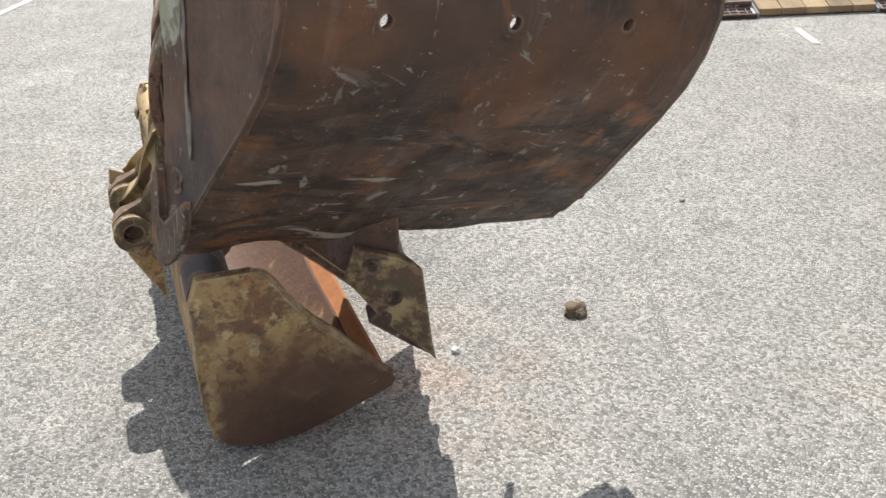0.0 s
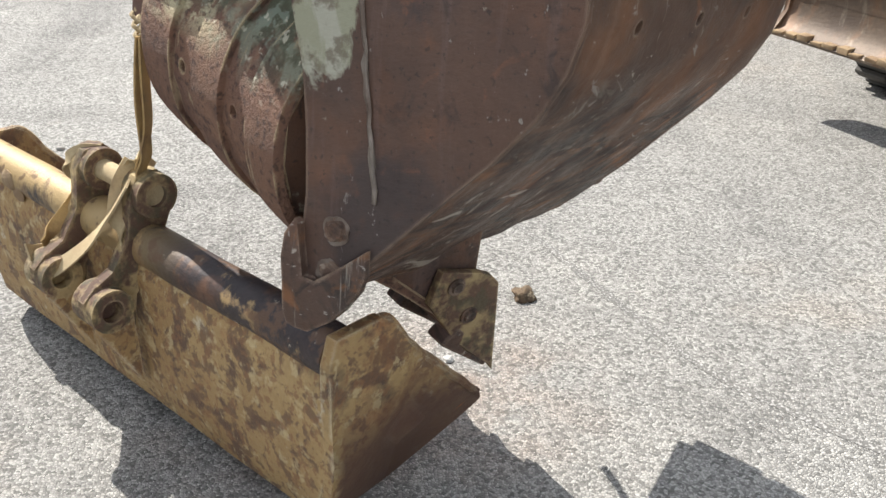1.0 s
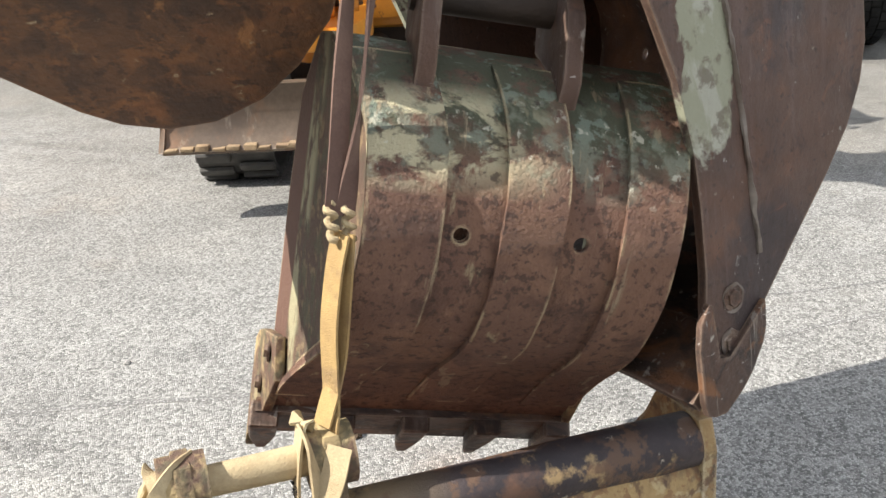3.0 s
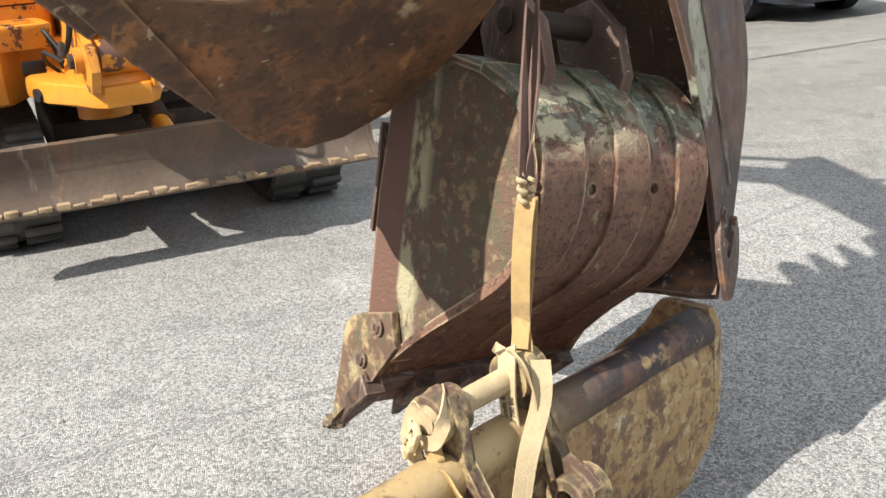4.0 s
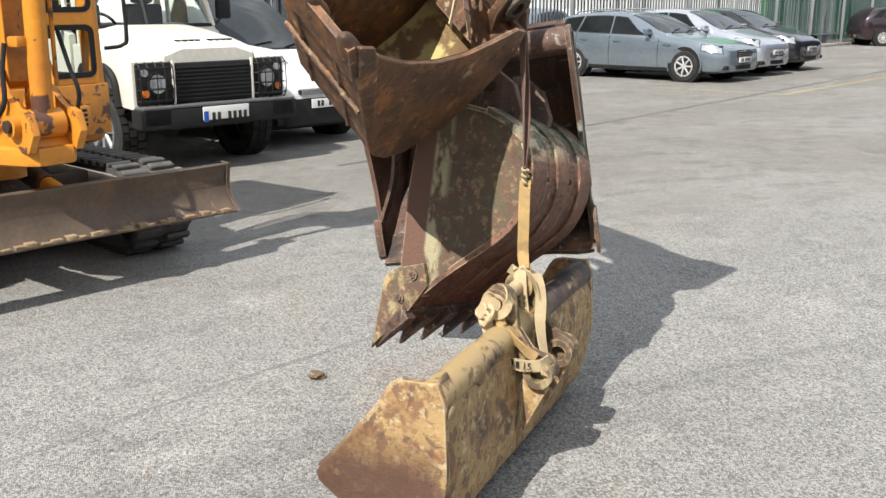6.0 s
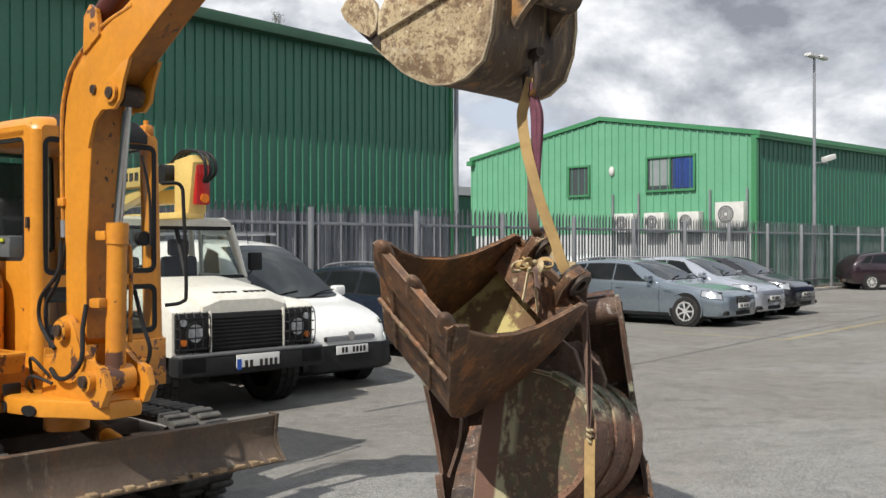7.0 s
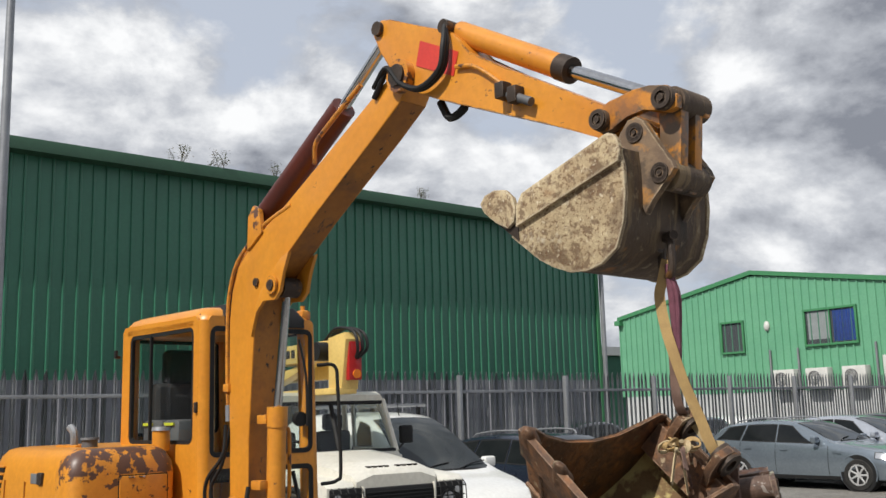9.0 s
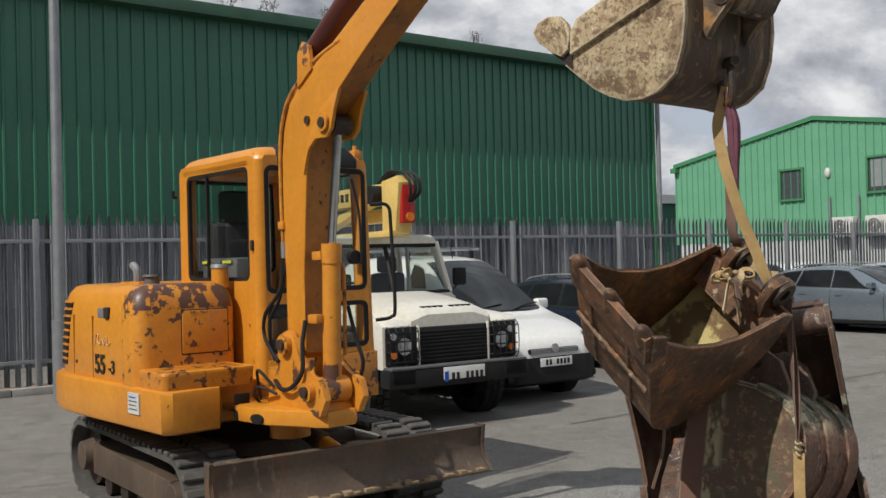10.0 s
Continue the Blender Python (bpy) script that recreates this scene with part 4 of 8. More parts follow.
def unit_window(x0, x1, z0, z1, panes, label):
    w = thing("window", unit_frame @ Matrix.Translation((0, 0.04, 0)), label, "window", kind="structure")
    for a, b, c, d in ((x0 - 0.1, x1 + 0.1, z0 - 0.1, z0), (x0 - 0.1, x1 + 0.1, z1, z1 + 0.1), (x0 - 0.1, x0, z0, z1), (x1, x1 + 0.1, z0, z1)):
        link("window_frame", box(a, b, 0.0, 0.09, c, d, 0.008), green_trim, w)
    link("recess", box(x0, x1, -0.02, 0.0, z0, z1), dark_room, w)
    step = (x1 - x0) / panes
    for i in range(panes):
        if i:
            link("mullion", box(x0 + i * step - 0.03, x0 + i * step + 0.03, 0.005, 0.08, z0, z1), green_trim, w)
        b = bmesh.new()
        b.faces.new([b.verts.new(v) for v in ((x0 + i * step, 0.03, z0), (x0 + (i + 1) * step, 0.03, z0), (x0 + (i + 1) * step, 0.03, z1), (x0 + i * step, 0.03, z1))])
        g = link("pane", b, window_glass, w)
        g.visible_shadow = False
    return w


w1 = unit_window(2.95, 5.4, 4.3, 5.75, 2, "two-pane window with green frame and blue curtain")
for i in range(7):
    link("curtain_fold", box(3.0 + i * 0.15, 3.13 + i * 0.15, 0.002, 0.02, 4.35, 5.7, 0.004), curtain_blue, w1)
# Off-white panel paints the sky's reflection into the second pane.
link("pale_blind", box(4.25, 5.3, 0.002, 0.008, 4.5, 5.72), off_white, w1)
unit_window(8.9, 10.1, 4.25, 5.6, 1, "small single window with green frame")
wall_lamp = thing("bulkhead_lamp", unit_frame @ Matrix.Translation((7.5, 0.05, 5.3)), "white oval bulkhead lamp on the wall", "lamp")
bm = bmesh.new()
bmesh.ops.create_uvsphere(bm, u_segments=14, v_segments=10, radius=1)
bmesh.ops.scale(bm, vec=(0.15, 0.12, 0.24), verts=bm.verts)
link("cover", bm, off_white, wall_lamp)
link("base", box(-0.1, 0.1, -0.06, 0.0, -0.18, 0.18, 0.02), dark_grey, wall_lamp)


def aircon(x, z, big):
    t = thing("air_conditioner", unit_frame @ Matrix.Translation((x, 0.06, z)), "white outdoor air conditioning unit with round fan on the wall", "air conditioner", "wall air conditioners")
    s = 1.25 if big else 1.0
    link("casing", box(-0.55 * s, 0.55 * s, 0.0, 0.4, 0, 0.85 * s, 0.03), off_white, t)
    link("fan_grille", ring((0.12 * s, 0.41, 0.43 * s), (0, 1, 0), 0.30 * s, 0.26 * s, 0.03), dark_grey, t)
    link("fan_opening", rod((0.12 * s, 0.39, 0.43 * s), (0.12 * s, 0.404, 0.43 * s), 0.27 * s, None, 24), dark_grey, t)
    for k in range(4):
        link("fan_guard", ring((0.12 * s, 0.412, 0.43 * s), (0, 1, 0), (0.07 + 0.06 * k) * s, (0.055 + 0.06 * k) * s, 0.012, 20), off_white, t)
    link("fan_hub", rod((0.12 * s, 0.40, 0.43 * s), (0.12 * s, 0.42, 0.43 * s), 0.05 * s, None, 12), off_white, t)
    link("bracket", box(-0.5 * s, 0.5 * s, 0.0, 0.45, -0.06, -0.004), galv_post, t)


for x, z, bigger in ((0.95, 2.55, True), (3.0, 2.4, False), (4.8, 2.4, False), (6.5, 2.4, False)):
    aircon(x, z, bigger)
for x in (0.3, 2.1, 5.9, 7.4):
    link("pipe", rod((x, 0.1, 0.5), (x, 0.1, 4.2), 0.05, None, 8), galv_post, unit)

low = thing("low_shed", Matrix.Translation((53.6, -24.4, 0)) @ Matrix.Rotation(radians(-66), 4, "Z"), "low pale building with white roof behind the fence", "building")
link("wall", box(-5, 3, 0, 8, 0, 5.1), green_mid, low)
link("roof", prism([(-0.3, 5.1), (8.3, 5.1), (8.3, 6.1), (-0.3, 5.65)], -5.3, 3.3, 0, None, "yz"), white_wall, low)

# ---- unseen plain walls, added behind to darken reflections and sky light ----
unseen_wall = Mat("plain_grey_unseen_wall", (0.13, 0.135, 0.14), (0.10, 0.105, 0.11), 0.7, 0.0, 0.5, 8)
tagged(link("wall_west", box(-22.3, -22.0, -38, 34, 0, 8.5), unseen_wall), "plain grey wall added out of view to darken reflections", "wall", kind="structure")
tagged(link("wall_north", box(-21.9, 9.0, 33.7, 34.0, 0, 8.5), unseen_wall), "plain grey wall added out of view to darken reflections", "wall", kind="structure")

# ---- kerb ----
kerb = thing("kerb", fence_frame, "low concrete kerb along the foot of the fence", "kerb", kind="structure")
yard = -1.0 if (fence_frame.to_3x3() @ Vector((0, -1, 0))).x < 0 else 1.0
for i in range(50):
    a = SPAN0 + i * 0.92
    if a < SPAN1:
        link("kerb_stone", box(a, a + 0.905, min(yard * 0.18, yard * 0.33), max(yard * 0.18, yard * 0.33), -0.02, 0.11, 0.015), concrete, kerb)


rnd = random.Random(12)
bm = bmesh.new()
rows = [[bm.verts.new((SPAN0 + 0.11 * i, yard * w, 0.02 + 0.05 * rnd.random() + (0.05 if 0 < j < 4 else 0))) for j, w in enumerate((-0.35, -0.2, -0.05, 0.08, 0.185))] for i in range(int((SPAN1 - SPAN0 - 9) / 0.11))]
for a, b in zip(rows, rows[1:]):
    for j in range(4):
        bm.faces.new((a[j], a[j + 1], b[j + 1], b[j]))
bmesh.ops.recalc_face_normals(bm, faces=bm.faces[:])
verge = link("verge", bm, mud, None, smooth=0)
verge.matrix_world = fence_frame
tagged(verge, "strip of dry earth and rubble along the fence foot", "verge", kind="structure")

# ---- lamp posts ----
def lamp_post(x, y, h, heads, cctv):
    t = thing("street_lamp", Matrix.Translation((x, y, 0)), "tall grey tubular steel lamp post in the yard", "street lamp", "yard lamps")
    link("post", rod((0, 0, 0), (0, 0, h), 0.085, 0.05, 16), galv_post, t)
    link("base", rod((0, 0, 0), (0, 0, 1.1), 0.11, 0.11, 16), galv_post, t)
    if heads:
        for k, (dx, dy) in enumerate(((0.45, -0.9), (-0.1, 0.25))):
            link("arm", tube([(0, 0, h - 0.05), (dx * 0.5, dy * 0.5, h + 0.05), (dx * 0.8, dy * 0.8, h + 0.03)], 0.03), galv_post, t)
            b = box(-0.38, 0.38, -0.14, 0.14, -0.07, 0.07, 0.05)
            bmesh.ops.transform(b, matrix=Matrix.Translation((dx, dy, h + 0.05 - 0.1 * k)) @ Matrix.Rotation(math.atan2(dy, dx), 4, "Z"), verts=b.verts)
            link("lantern", b, off_white, t)
    if cctv:
        link("camera_arm", tube([(0, 0, 5.0), (0.0, -0.3, 5.05), (0.05, -0.75, 5.05)], 0.03), galv_post, t)
        b = box(-0.12, 0.12, -0.3, 0.3, 0, 0.2, 0.03)
        bmesh.ops.transform(b, matrix=Matrix.Translation((0.05, -0.85, 5.15)) @ Matrix.Rotation(radians(-15), 4, "X"), verts=b.verts)
        link("security_camera", b, off_white, t)


lamp_post(24.4, -25.6, 9.3, True, True)
lamp_post(9.14, 6.18, 9.0, False, False)


# ---- stacked buckets ----
def hexbolt(p, axis, r, h, parent, material, name="bolt"):
    p, axis = Vector(p), Vector(axis).normalized()
    bm = rod(p, p + axis * h, r, r * 0.92, 6)
    rod(p - axis * 0.002, p + axis * h * 0.3, r * 1.4, r * 1.4, 12, bm)
    return link(name, bm, material, parent)


def drill(ob, holes):
    """Cut round holes (from, to, radius) right through a plate."""
    body = new("drilled", ob.data)
    cutter = bmesh.new()
    for p0, p1, r in holes:
        rod(p0, p1, r, None, 18, cutter)
    me = bpy.data.meshes.new("cutter")
    cutter.to_mesh(me)
    cutter.free()
    tool = new("cutter", me)
    mod = body.modifiers.new("cut", "BOOLEAN")
    mod.operation, mod.solver, mod.object = "DIFFERENCE", "EXACT", tool
    deps = bpy.context.evaluated_depsgraph_get()
    done = bpy.data.meshes.new_from_object(body.evaluated_get(deps))
    bpy.data.objects.remove(body)
    bpy.data.objects.remove(tool)
    bpy.data.meshes.remove(me)
    if len(done.polygons) > 10:
        ob.data = done


# large bucket, mouth to the excavator side
fD = basis((-1.168, 1.434, 0.606), (-0.836, 0.549, 0.0), (-0.543, -0.827, 0.148), (0.081, 0.124, 0.989))
big_bucket = thing("excavator_bucket", fD, "large rusty brown digger bucket standing upright with bolted side cutters", "bucket", "stacked buckets")
BACK = [(-0.02, 0.03), (-0.161, 0.154), (-0.263, 0.258), (-0.35, 0.345), (-0.42, 0.425), (-0.462, 0.50), (-0.482, 0.575), (-0.48, 0.66), (-0.45, 0.75), (-0.39, 0.83), (-0.29, 0.895), (-0.16, 0.93)]
FRONT = [(-0.02, 0.93), (0.10, 0.91), (0.115, 0.85), (0.095, 0.76), (0.06, 0.673), (0.018, 0.57), (-0.006, 0.45), (-0.014, 0.35), (-0.016, 0.24), (-0.012, 0.20), (0.0, 0.05)]
DW = 0.95
for y in (0.0, -DW + 0.02):
    link("side_plate", prism(BACK + FRONT, y - 0.02, y, 0.003), rust_plate, big_bucket)
    low_cut = [(-0.150, 0.118), (-0.140, 0.088), (-0.108, 0.046), (-0.081, 0.018), (-0.034, -0.012), (-0.005, -0.010), (0.012, -0.004), (0.020, 0.02)] if y == 0.0 else [(-0.04, 0.06), (0.0, 0.03), (0.02, 0.05)]
    link("side_cutter", prism(low_cut + ([(0.022, 0.12), (0.016, 0.165), (-0.006, 0.196), (-0.016, 0.19), (-0.020, 0.09), (-0.05, 0.085), (-0.10, 0.125), (-0.150, 0.165)] if y == 0.0 else [(0.024, 0.15), (0.006, 0.215), (-0.022, 0.20), (-0.03, 0.06)]), y - 0.036 if y else y, y + 0.001 if y else y + 0.016, 0.004), rust, big_bucket, "worn bolt-on side cutter")
    for u, w in ((-0.069, 0.105), (-0.080, 0.184)):
        link("worn_ring", rough_up(ring((u, y + 0.001 if y == 0 else y - 0.021, w), (0, 1, 0), 0.027, 0.021, 0.002, 24), 0.005, 60), worn_edge, big_bucket, "pale ring scraped round the bolt")
        hexbolt((u, y if y == 0 else y - 0.02, w), (0, 1 if y == 0 else -1, 0), 0.017, 0.007, big_bucket, rust)
    yy = y + 0.002 if y == 0 else y - 0.022
    link("weld_bead", rough_up(tube([(-0.155, yy, 0.245), (-0.13, yy, 0.45), (-0.11, yy, 0.62), (-0.075, yy, 0.78), (-0.05, yy, 0.9)], 0.0055, 6), 0.006, 85), worn_edge, big_bucket, "thin pale weld bead")
shell_line = BACK
bm = sheet(shell_line, -DW + 0.005, -0.005, -0.016, cuts=12)
rough_up(bm, 0.004, 6)
drill(link("shell", bm, rust, big_bucket), [((-0.60, y, 0.557), (-0.40, y, 0.557), 0.012) for y in (-0.20, -0.46, -0.72)])
lip = sheet([(0.012, 0.0), (-0.10, 0.10)], -DW + 0.01, -0.01, -0.025, cuts=24)
for v in lip.verts:
    if v.co.z < 0.05:
        d = 0.016 * noise.noise(Vector((v.co.y * 7, 0, 0)))
        v.co.x += d
        v.co.z += d
link("cutting_edge", lip, rust, big_bucket, "ragged worn cutting edge")
link("top_tube", rod((0.03, -DW + 0.02, 0.875), (0.03, -0.02, 0.875), 0.055, None, 24), rust, big_bucket)
link("top_plate", sheet([(0.0, 0.925), (-0.1, 0.94), (-0.2, 0.925)], -DW + 0.02, -0.02, -0.015), rust, big_bucket)
for y in (-0.31, -0.63):
    link("ear", prism([(-0.2, 0.92), (0.08, 0.9), (0.1, 1.02), (0.04, 1.08), (-0.05, 1.07), (-0.2, 0.98)], y - 0.015, y + 0.015, 0.003), rust, big_bucket)
for ob in big_bucket.children:
    for v in ob.data.vertices:
        v.co.y *= 1.0 - 0.115 * min(1.0, max(0.0, -v.co.x / 0.45))
        v.co.x += 0.16 * v.co.y

# toothed bucket nested in it
fE = basis((-1.134, 2.422, 0.341), (0.8775, 0.4796, 0.0), (-0.47, 0.86, 0.2), (0.096, -0.1755, 0.98))
toothed = thing("excavator_bucket", fE, "rusty pitted toothed bucket with mossy band nested in a larger bucket", "bucket", "stacked buckets")
EB = [(-0.03, 0.075), (-0.15, 0.215), (-0.27, 0.335), (-0.38, 0.43), (-0.45, 0.50), (-0.495, 0.58), (-0.513, 0.67), (-0.505, 0.76), (-0.465, 0.84), (-0.40, 0.895), (-0.32, 0.93), (-0.22, 0.945)]
EW = 0.70


def e_in(x, side=0):
    """How far the sides draw in at x: the strapped side tapers more than the other."""
    return 0.02 + max(0.0, -x) * (0.26 if side == 0 else 0.06)


for side in (0, 1):
    bm = bmesh.new()
    outline = EB + [(-0.13, 0.93), (-0.055, 0.80), (-0.042, 0.60), (-0.045, 0.40), (-0.046, 0.30), (-0.02, 0.27), (-0.01, 0.20), (-0.02, 0.10)]
    a = []
    for off in (0.0, 0.018):
        a.append([bm.verts.new((x, -(e_in(x) + off) if side == 0 else -EW + e_in(x, 1) + off, z)) for x, z in outline])
    n = len(outline)
    bm.faces.new(a[0])
    bm.faces.new(a[1][::-1])
    for i in range(n):
        bm.faces.new((a[0][i], a[1][i], a[1][(i + 1) % n], a[0][(i + 1) % n]))
    link("side_plate", bm, side_rust if side == 0 else rust_plate, toothed)
    y = -0.018 if side == 0 else -EW + 0.018
    bm = prism([(-0.175, 0.25), (-0.15, 0.335), (-0.052, 0.305), (-0.02, 0.287), (0.002, 0.26), (0.012, 0.14), (0.02, 0.05), (0.03, -0.022), (-0.005, 0.03), (-0.06, 0.075), (-0.10, 0.13)], y - 0.010, y + 0.010, 0.004)
    for v in bm.verts:
        lean = e_in(v.co.x, side) - 0.02
        v.co.y += -lean + 0.012 if side == 0 else lean - 0.012
    link("side_cutter", bm, mustard_rust, toothed, "yellowed bolt-on side cutter")
    for u, w in ((-0.112, 0.285), (-0.068, 0.19)):
        hexbolt((u, (-e_in(u) + 0.024) if side == 0 else (-EW + e_in(u, 1) - 0.024), w), (0, 1 if side == 0 else -1, 0), 0.016, 0.01, toothed, rust)
bm = sheet(EB, -EW, 0.0, -0.016, cuts=10)
for v in bm.verts:
    near, far_ = -e_in(v.co.x) + 0.006, -EW + e_in(v.co.x, 1) - 0.006
    v.co.y = near + (far_ - near) * (-v.co.y / EW)
rough_up(bm, 0.003, 9)
drill(link("shell", bm, drum, toothed), [((-0.60, y, 0.70), (-0.42, y, 0.70), 0.013) for y in (-0.296, -0.495)])
# three wear strips round the back, the shell bare between them
for f0, f1 in ((0.0, 0.235), (0.42, 0.615), (0.805, 1.0)):
    rows = []
    strip = bmesh.new()
    for x, z in [(v.x, v.z) for v in spline([(a, 0, b) for a, b in EB[1:11]], 3)]:
        near, far_ = -e_in(x) + 0.012, -EW + e_in(x, 1) - 0.012
        d = Vector((x + 0.28, z - 0.66)).normalized()
        ya, yb = near + (far_ - near) * f0, near + (far_ - near) * f1
        wob = 0.004 * noise.noise(Vector((x * 9, f0 * 7, z * 9)))
        rows.append([strip.verts.new((x + d.x * h, y, z + d.y * h)) for y, h in ((ya + wob, -0.01), (ya + wob, 0.010), (ya * 0.6 + yb * 0.4, 0.0115), (yb + wob, 0.010), (yb + wob, -0.01))])
    for a, b in zip(rows, rows[1:]):
        for i in range(4):
            strip.faces.new((a[i], a[i + 1], b[i + 1], b[i]))
    for r in (rows[0], rows[-1]):
        strip.faces.new(r)
    link("wear_strip", strip, drum, toothed, "pitted raised wear strip with pale worn edges", 30)
lip = sheet([(-0.012, 0.04), (-0.11, 0.145)], -EW + 0.01, -0.01, -0.03, cuts=8)
link("cutting_edge", lip, rust, toothed)
for i in range(5):
    y = -0.03 - i * 0.16
    bm = bmesh.new()
    secs = []
    for x, z, hw, ht in ((-0.11, 0.14, 0.03, 0.03), (-0.03, 0.06, 0.028, 0.024), (-0.005, 0.025, 0.022, 0.016), (0.024, -0.02, 0.012, 0.005)):
        secs.append([(x - ht * 0.7, y - hw, z - ht * 0.7), (x - ht * 0.7, y + hw, z - ht * 0.7), (x + ht * 0.7, y + hw, z + ht * 0.7), (x + ht * 0.7, y - hw, z + ht * 0.7)])
    loft(secs, bm)
    bmesh.ops.bevel(bm, geom=bm.edges[:], offset=0.004, segments=1, affect="EDGES")
    link("tooth", bm, rust, toothed, "worn pointed tooth")
for y in (-0.215, -0.455):
    bm = prism([(-0.40, 0.88), (-0.30, 0.935), (-0.18, 0.945), (-0.15, 1.0), (-0.17, 1.07), (-0.26, 1.10), (-0.36, 1.04), (-0.41, 0.94)], y - 0.016, y + 0.016, 0.003)
    link("ear", bm, rust, toothed)
link("ear_pin", rod((-0.25, -0.48, 1.03), (-0.25, -0.19, 1.03), 0.03, None, 16), dark_steel, toothed)
for ob in toothed.children:
    for v in ob.data.vertices:
        v.co.x += 0.08 * (-v.co.y - 0.29)

# long grading bucket lying on the asphalt
fC = basis((-1.166, 1.553, 0.0), (0.75, 0.66, 0.0), (-0.66, 0.75, 0.0), (0, 0, 1))
CL, C0 = 1.40, 0.0
grading = thing("grading_bucket", fC, "long ditching bucket with flaking ochre paint lying on the asphalt", "bucket", "stacked buckets")
CB = [(0.02, 0.50), (-0.035, 0.485), (-0.05, 0.44), (-0.053, 0.36), (-0.056, 0.27), (-0.054, 0.17), (-0.042, 0.08), (0.0, 0.025), (0.07, 0.012), (0.16, 0.035), (0.25, 0.10), (0.33, 0.19)]
CE = [(0.085, 0.553), (-0.03, 0.555), (-0.052, 0.50), (-0.056, 0.40), (-0.058, 0.27), (-0.050, 0.17), (-0.028, 0.095), (0.015, 0.045), (0.08, 0.022), (0.17, 0.038), (0.27, 0.10), (0.36, 0.165), (0.378, 0.175), (0.384, 0.205), (0.368, 0.232), (0.305, 0.295), (0.245, 0.362), (0.20, 0.412), (0.16, 0.462), (0.13, 0.51), (0.115, 0.535)]
for y in (C0, CL):
    link("end_plate", prism(CE, y - 0.012, y + 0.012, 0.004), ochre, grading, "end plate, painted above and rusty below")
    link("end_rim", rough_up(tube([(0.08, y, 0.545), (0.115, y, 0.53), (0.16, y, 0.46), (0.20, y, 0.41), (0.245, y, 0.36), (0.305, y, 0.293), (0.372, y, 0.222)], 0.011, 8), 0.004, 20), ochre, grading)
link("shell", rough_up(sheet(CB, C0 + 0.01, CL - 0.01, 0.014, cuts=20), 0.004, 5, 2), ochre, grading)
link("inner_shell", sheet([(x + 0.022, z + 0.012) for x, z in CB[1:11]], C0 + 0.02, CL - 0.02, 0.004), sunlit_rust, grading, "orange rust inside, painted as bright as if sunlit")
bm = rod((0.0, C0 + 0.012, 0.50), (0.0, CL - 0.012, 0.50), 0.052, None, 24)
bmesh.ops.subdivide_edges(bm, edges=[e for e in bm.edges if abs(e.verts[0].co.y - e.verts[1].co.y) > 0.5], cuts=20)
link("top_tube", rough_up(bm, 0.004, 7, 5), dark_tube, grading, "rounded top tube, dark and chipped")
link("cutting_edge", sheet([(0.29, 0.125), (0.375, 0.205)], C0, CL, 0.02, cuts=10), sunlit_rust, grading)
for y in (0.56, 0.79):
    lug = prism([(-0.075, 0.30), (-0.145, 0.33), (-0.185, 0.385), (-0.185, 0.425), (-0.15, 0.455), (-0.10, 0.47), (-0.05, 0.54), (-0.04, 0.63), (-0.01, 0.675), (0.04, 0.68), (0.075, 0.645), (0.07, 0.59), (0.04, 0.53), (0.0, 0.44), (-0.06, 0.40)], y - 0.014, y + 0.014, 0.004)
    link("lug", lug, mustard_rust, grading, "upright lug plate with two eyes")
    link("gusset", prism([(-0.075, 0.40), (-0.16, 0.33), (-0.075, 0.16)], y - 0.02, y + 0.02, 0.004), ochre, grading)
    for p, r in (((0.02, y, 0.625), 0.052), ((-0.135, y, 0.395), 0.052)):
        link("boss", ring(p, (0, 1, 0), r, 0.026, 0.075 if p[2] > 0.5 else 0.09, 22), mustard_rust, grading, "welded round eye boss")
for i, (x, y, z, s) in enumerate([(-0.05, 1.16, 0.50, 0.03), (-0.048, 1.12, 0.47, 0.024), (-0.02, 1.35, 0.545, 0.026), (-0.06, 1.37, 0.46, 0.022)]):
    bm = bmesh.new()
    bmesh.ops.create_icosphere(bm, subdivisions=2, radius=s)
    rough_up(bm, s * 0.35, 40, i)
    bmesh.ops.scale(bm, vec=(0.3, 1.3, 0.9), verts=bm.verts)
    bmesh.ops.translate(bm, vec=(x, y, z), verts=bm.verts)
    link("mud_lump", bm, mud, grading, "clod of dried mud stuck on")

# the near end flares out above the ground
for ob in grading.children:
    for v in ob.data.vertices:
        v.co.y -= 0.12 * min(1.0, max(0.0, v.co.z - 0.02) / 0.20) * max(0.0, 1.0 - v.co.y / 0.5)

# small trenching bucket hung on top, mouth up
fA = basis((-1.787, 2.64, 1.466), (0.474, -0.88, 0.0), (0.657, 0.354, 0.666), (-0.587, -0.316, 0.746))
trench = thing("excavator_bucket", fA, "brown rusty bucket hanging tilted in slings, mouth upwards", "bucket", "stacked buckets")
AB = [(-0.06, -0.03), (0.06, -0.17), (0.20, -0.33), (0.31, -0.455), (0.37, -0.50), (0.45, -0.525), (0.54, -0.51), (0.63, -0.45), (0.70, -0.36), (0.76, -0.25), (0.79, -0.13), (0.79, -0.02), (0.76, 0.06)]
AE = AB + [(0.70, 0.07), (0.62, 0.025), (0.50, -0.035), (0.36, -0.06), (0.20, -0.055), (0.05, -0.02), (-0.03, 0.02), (-0.09, 0.03)]
AW = 0.42
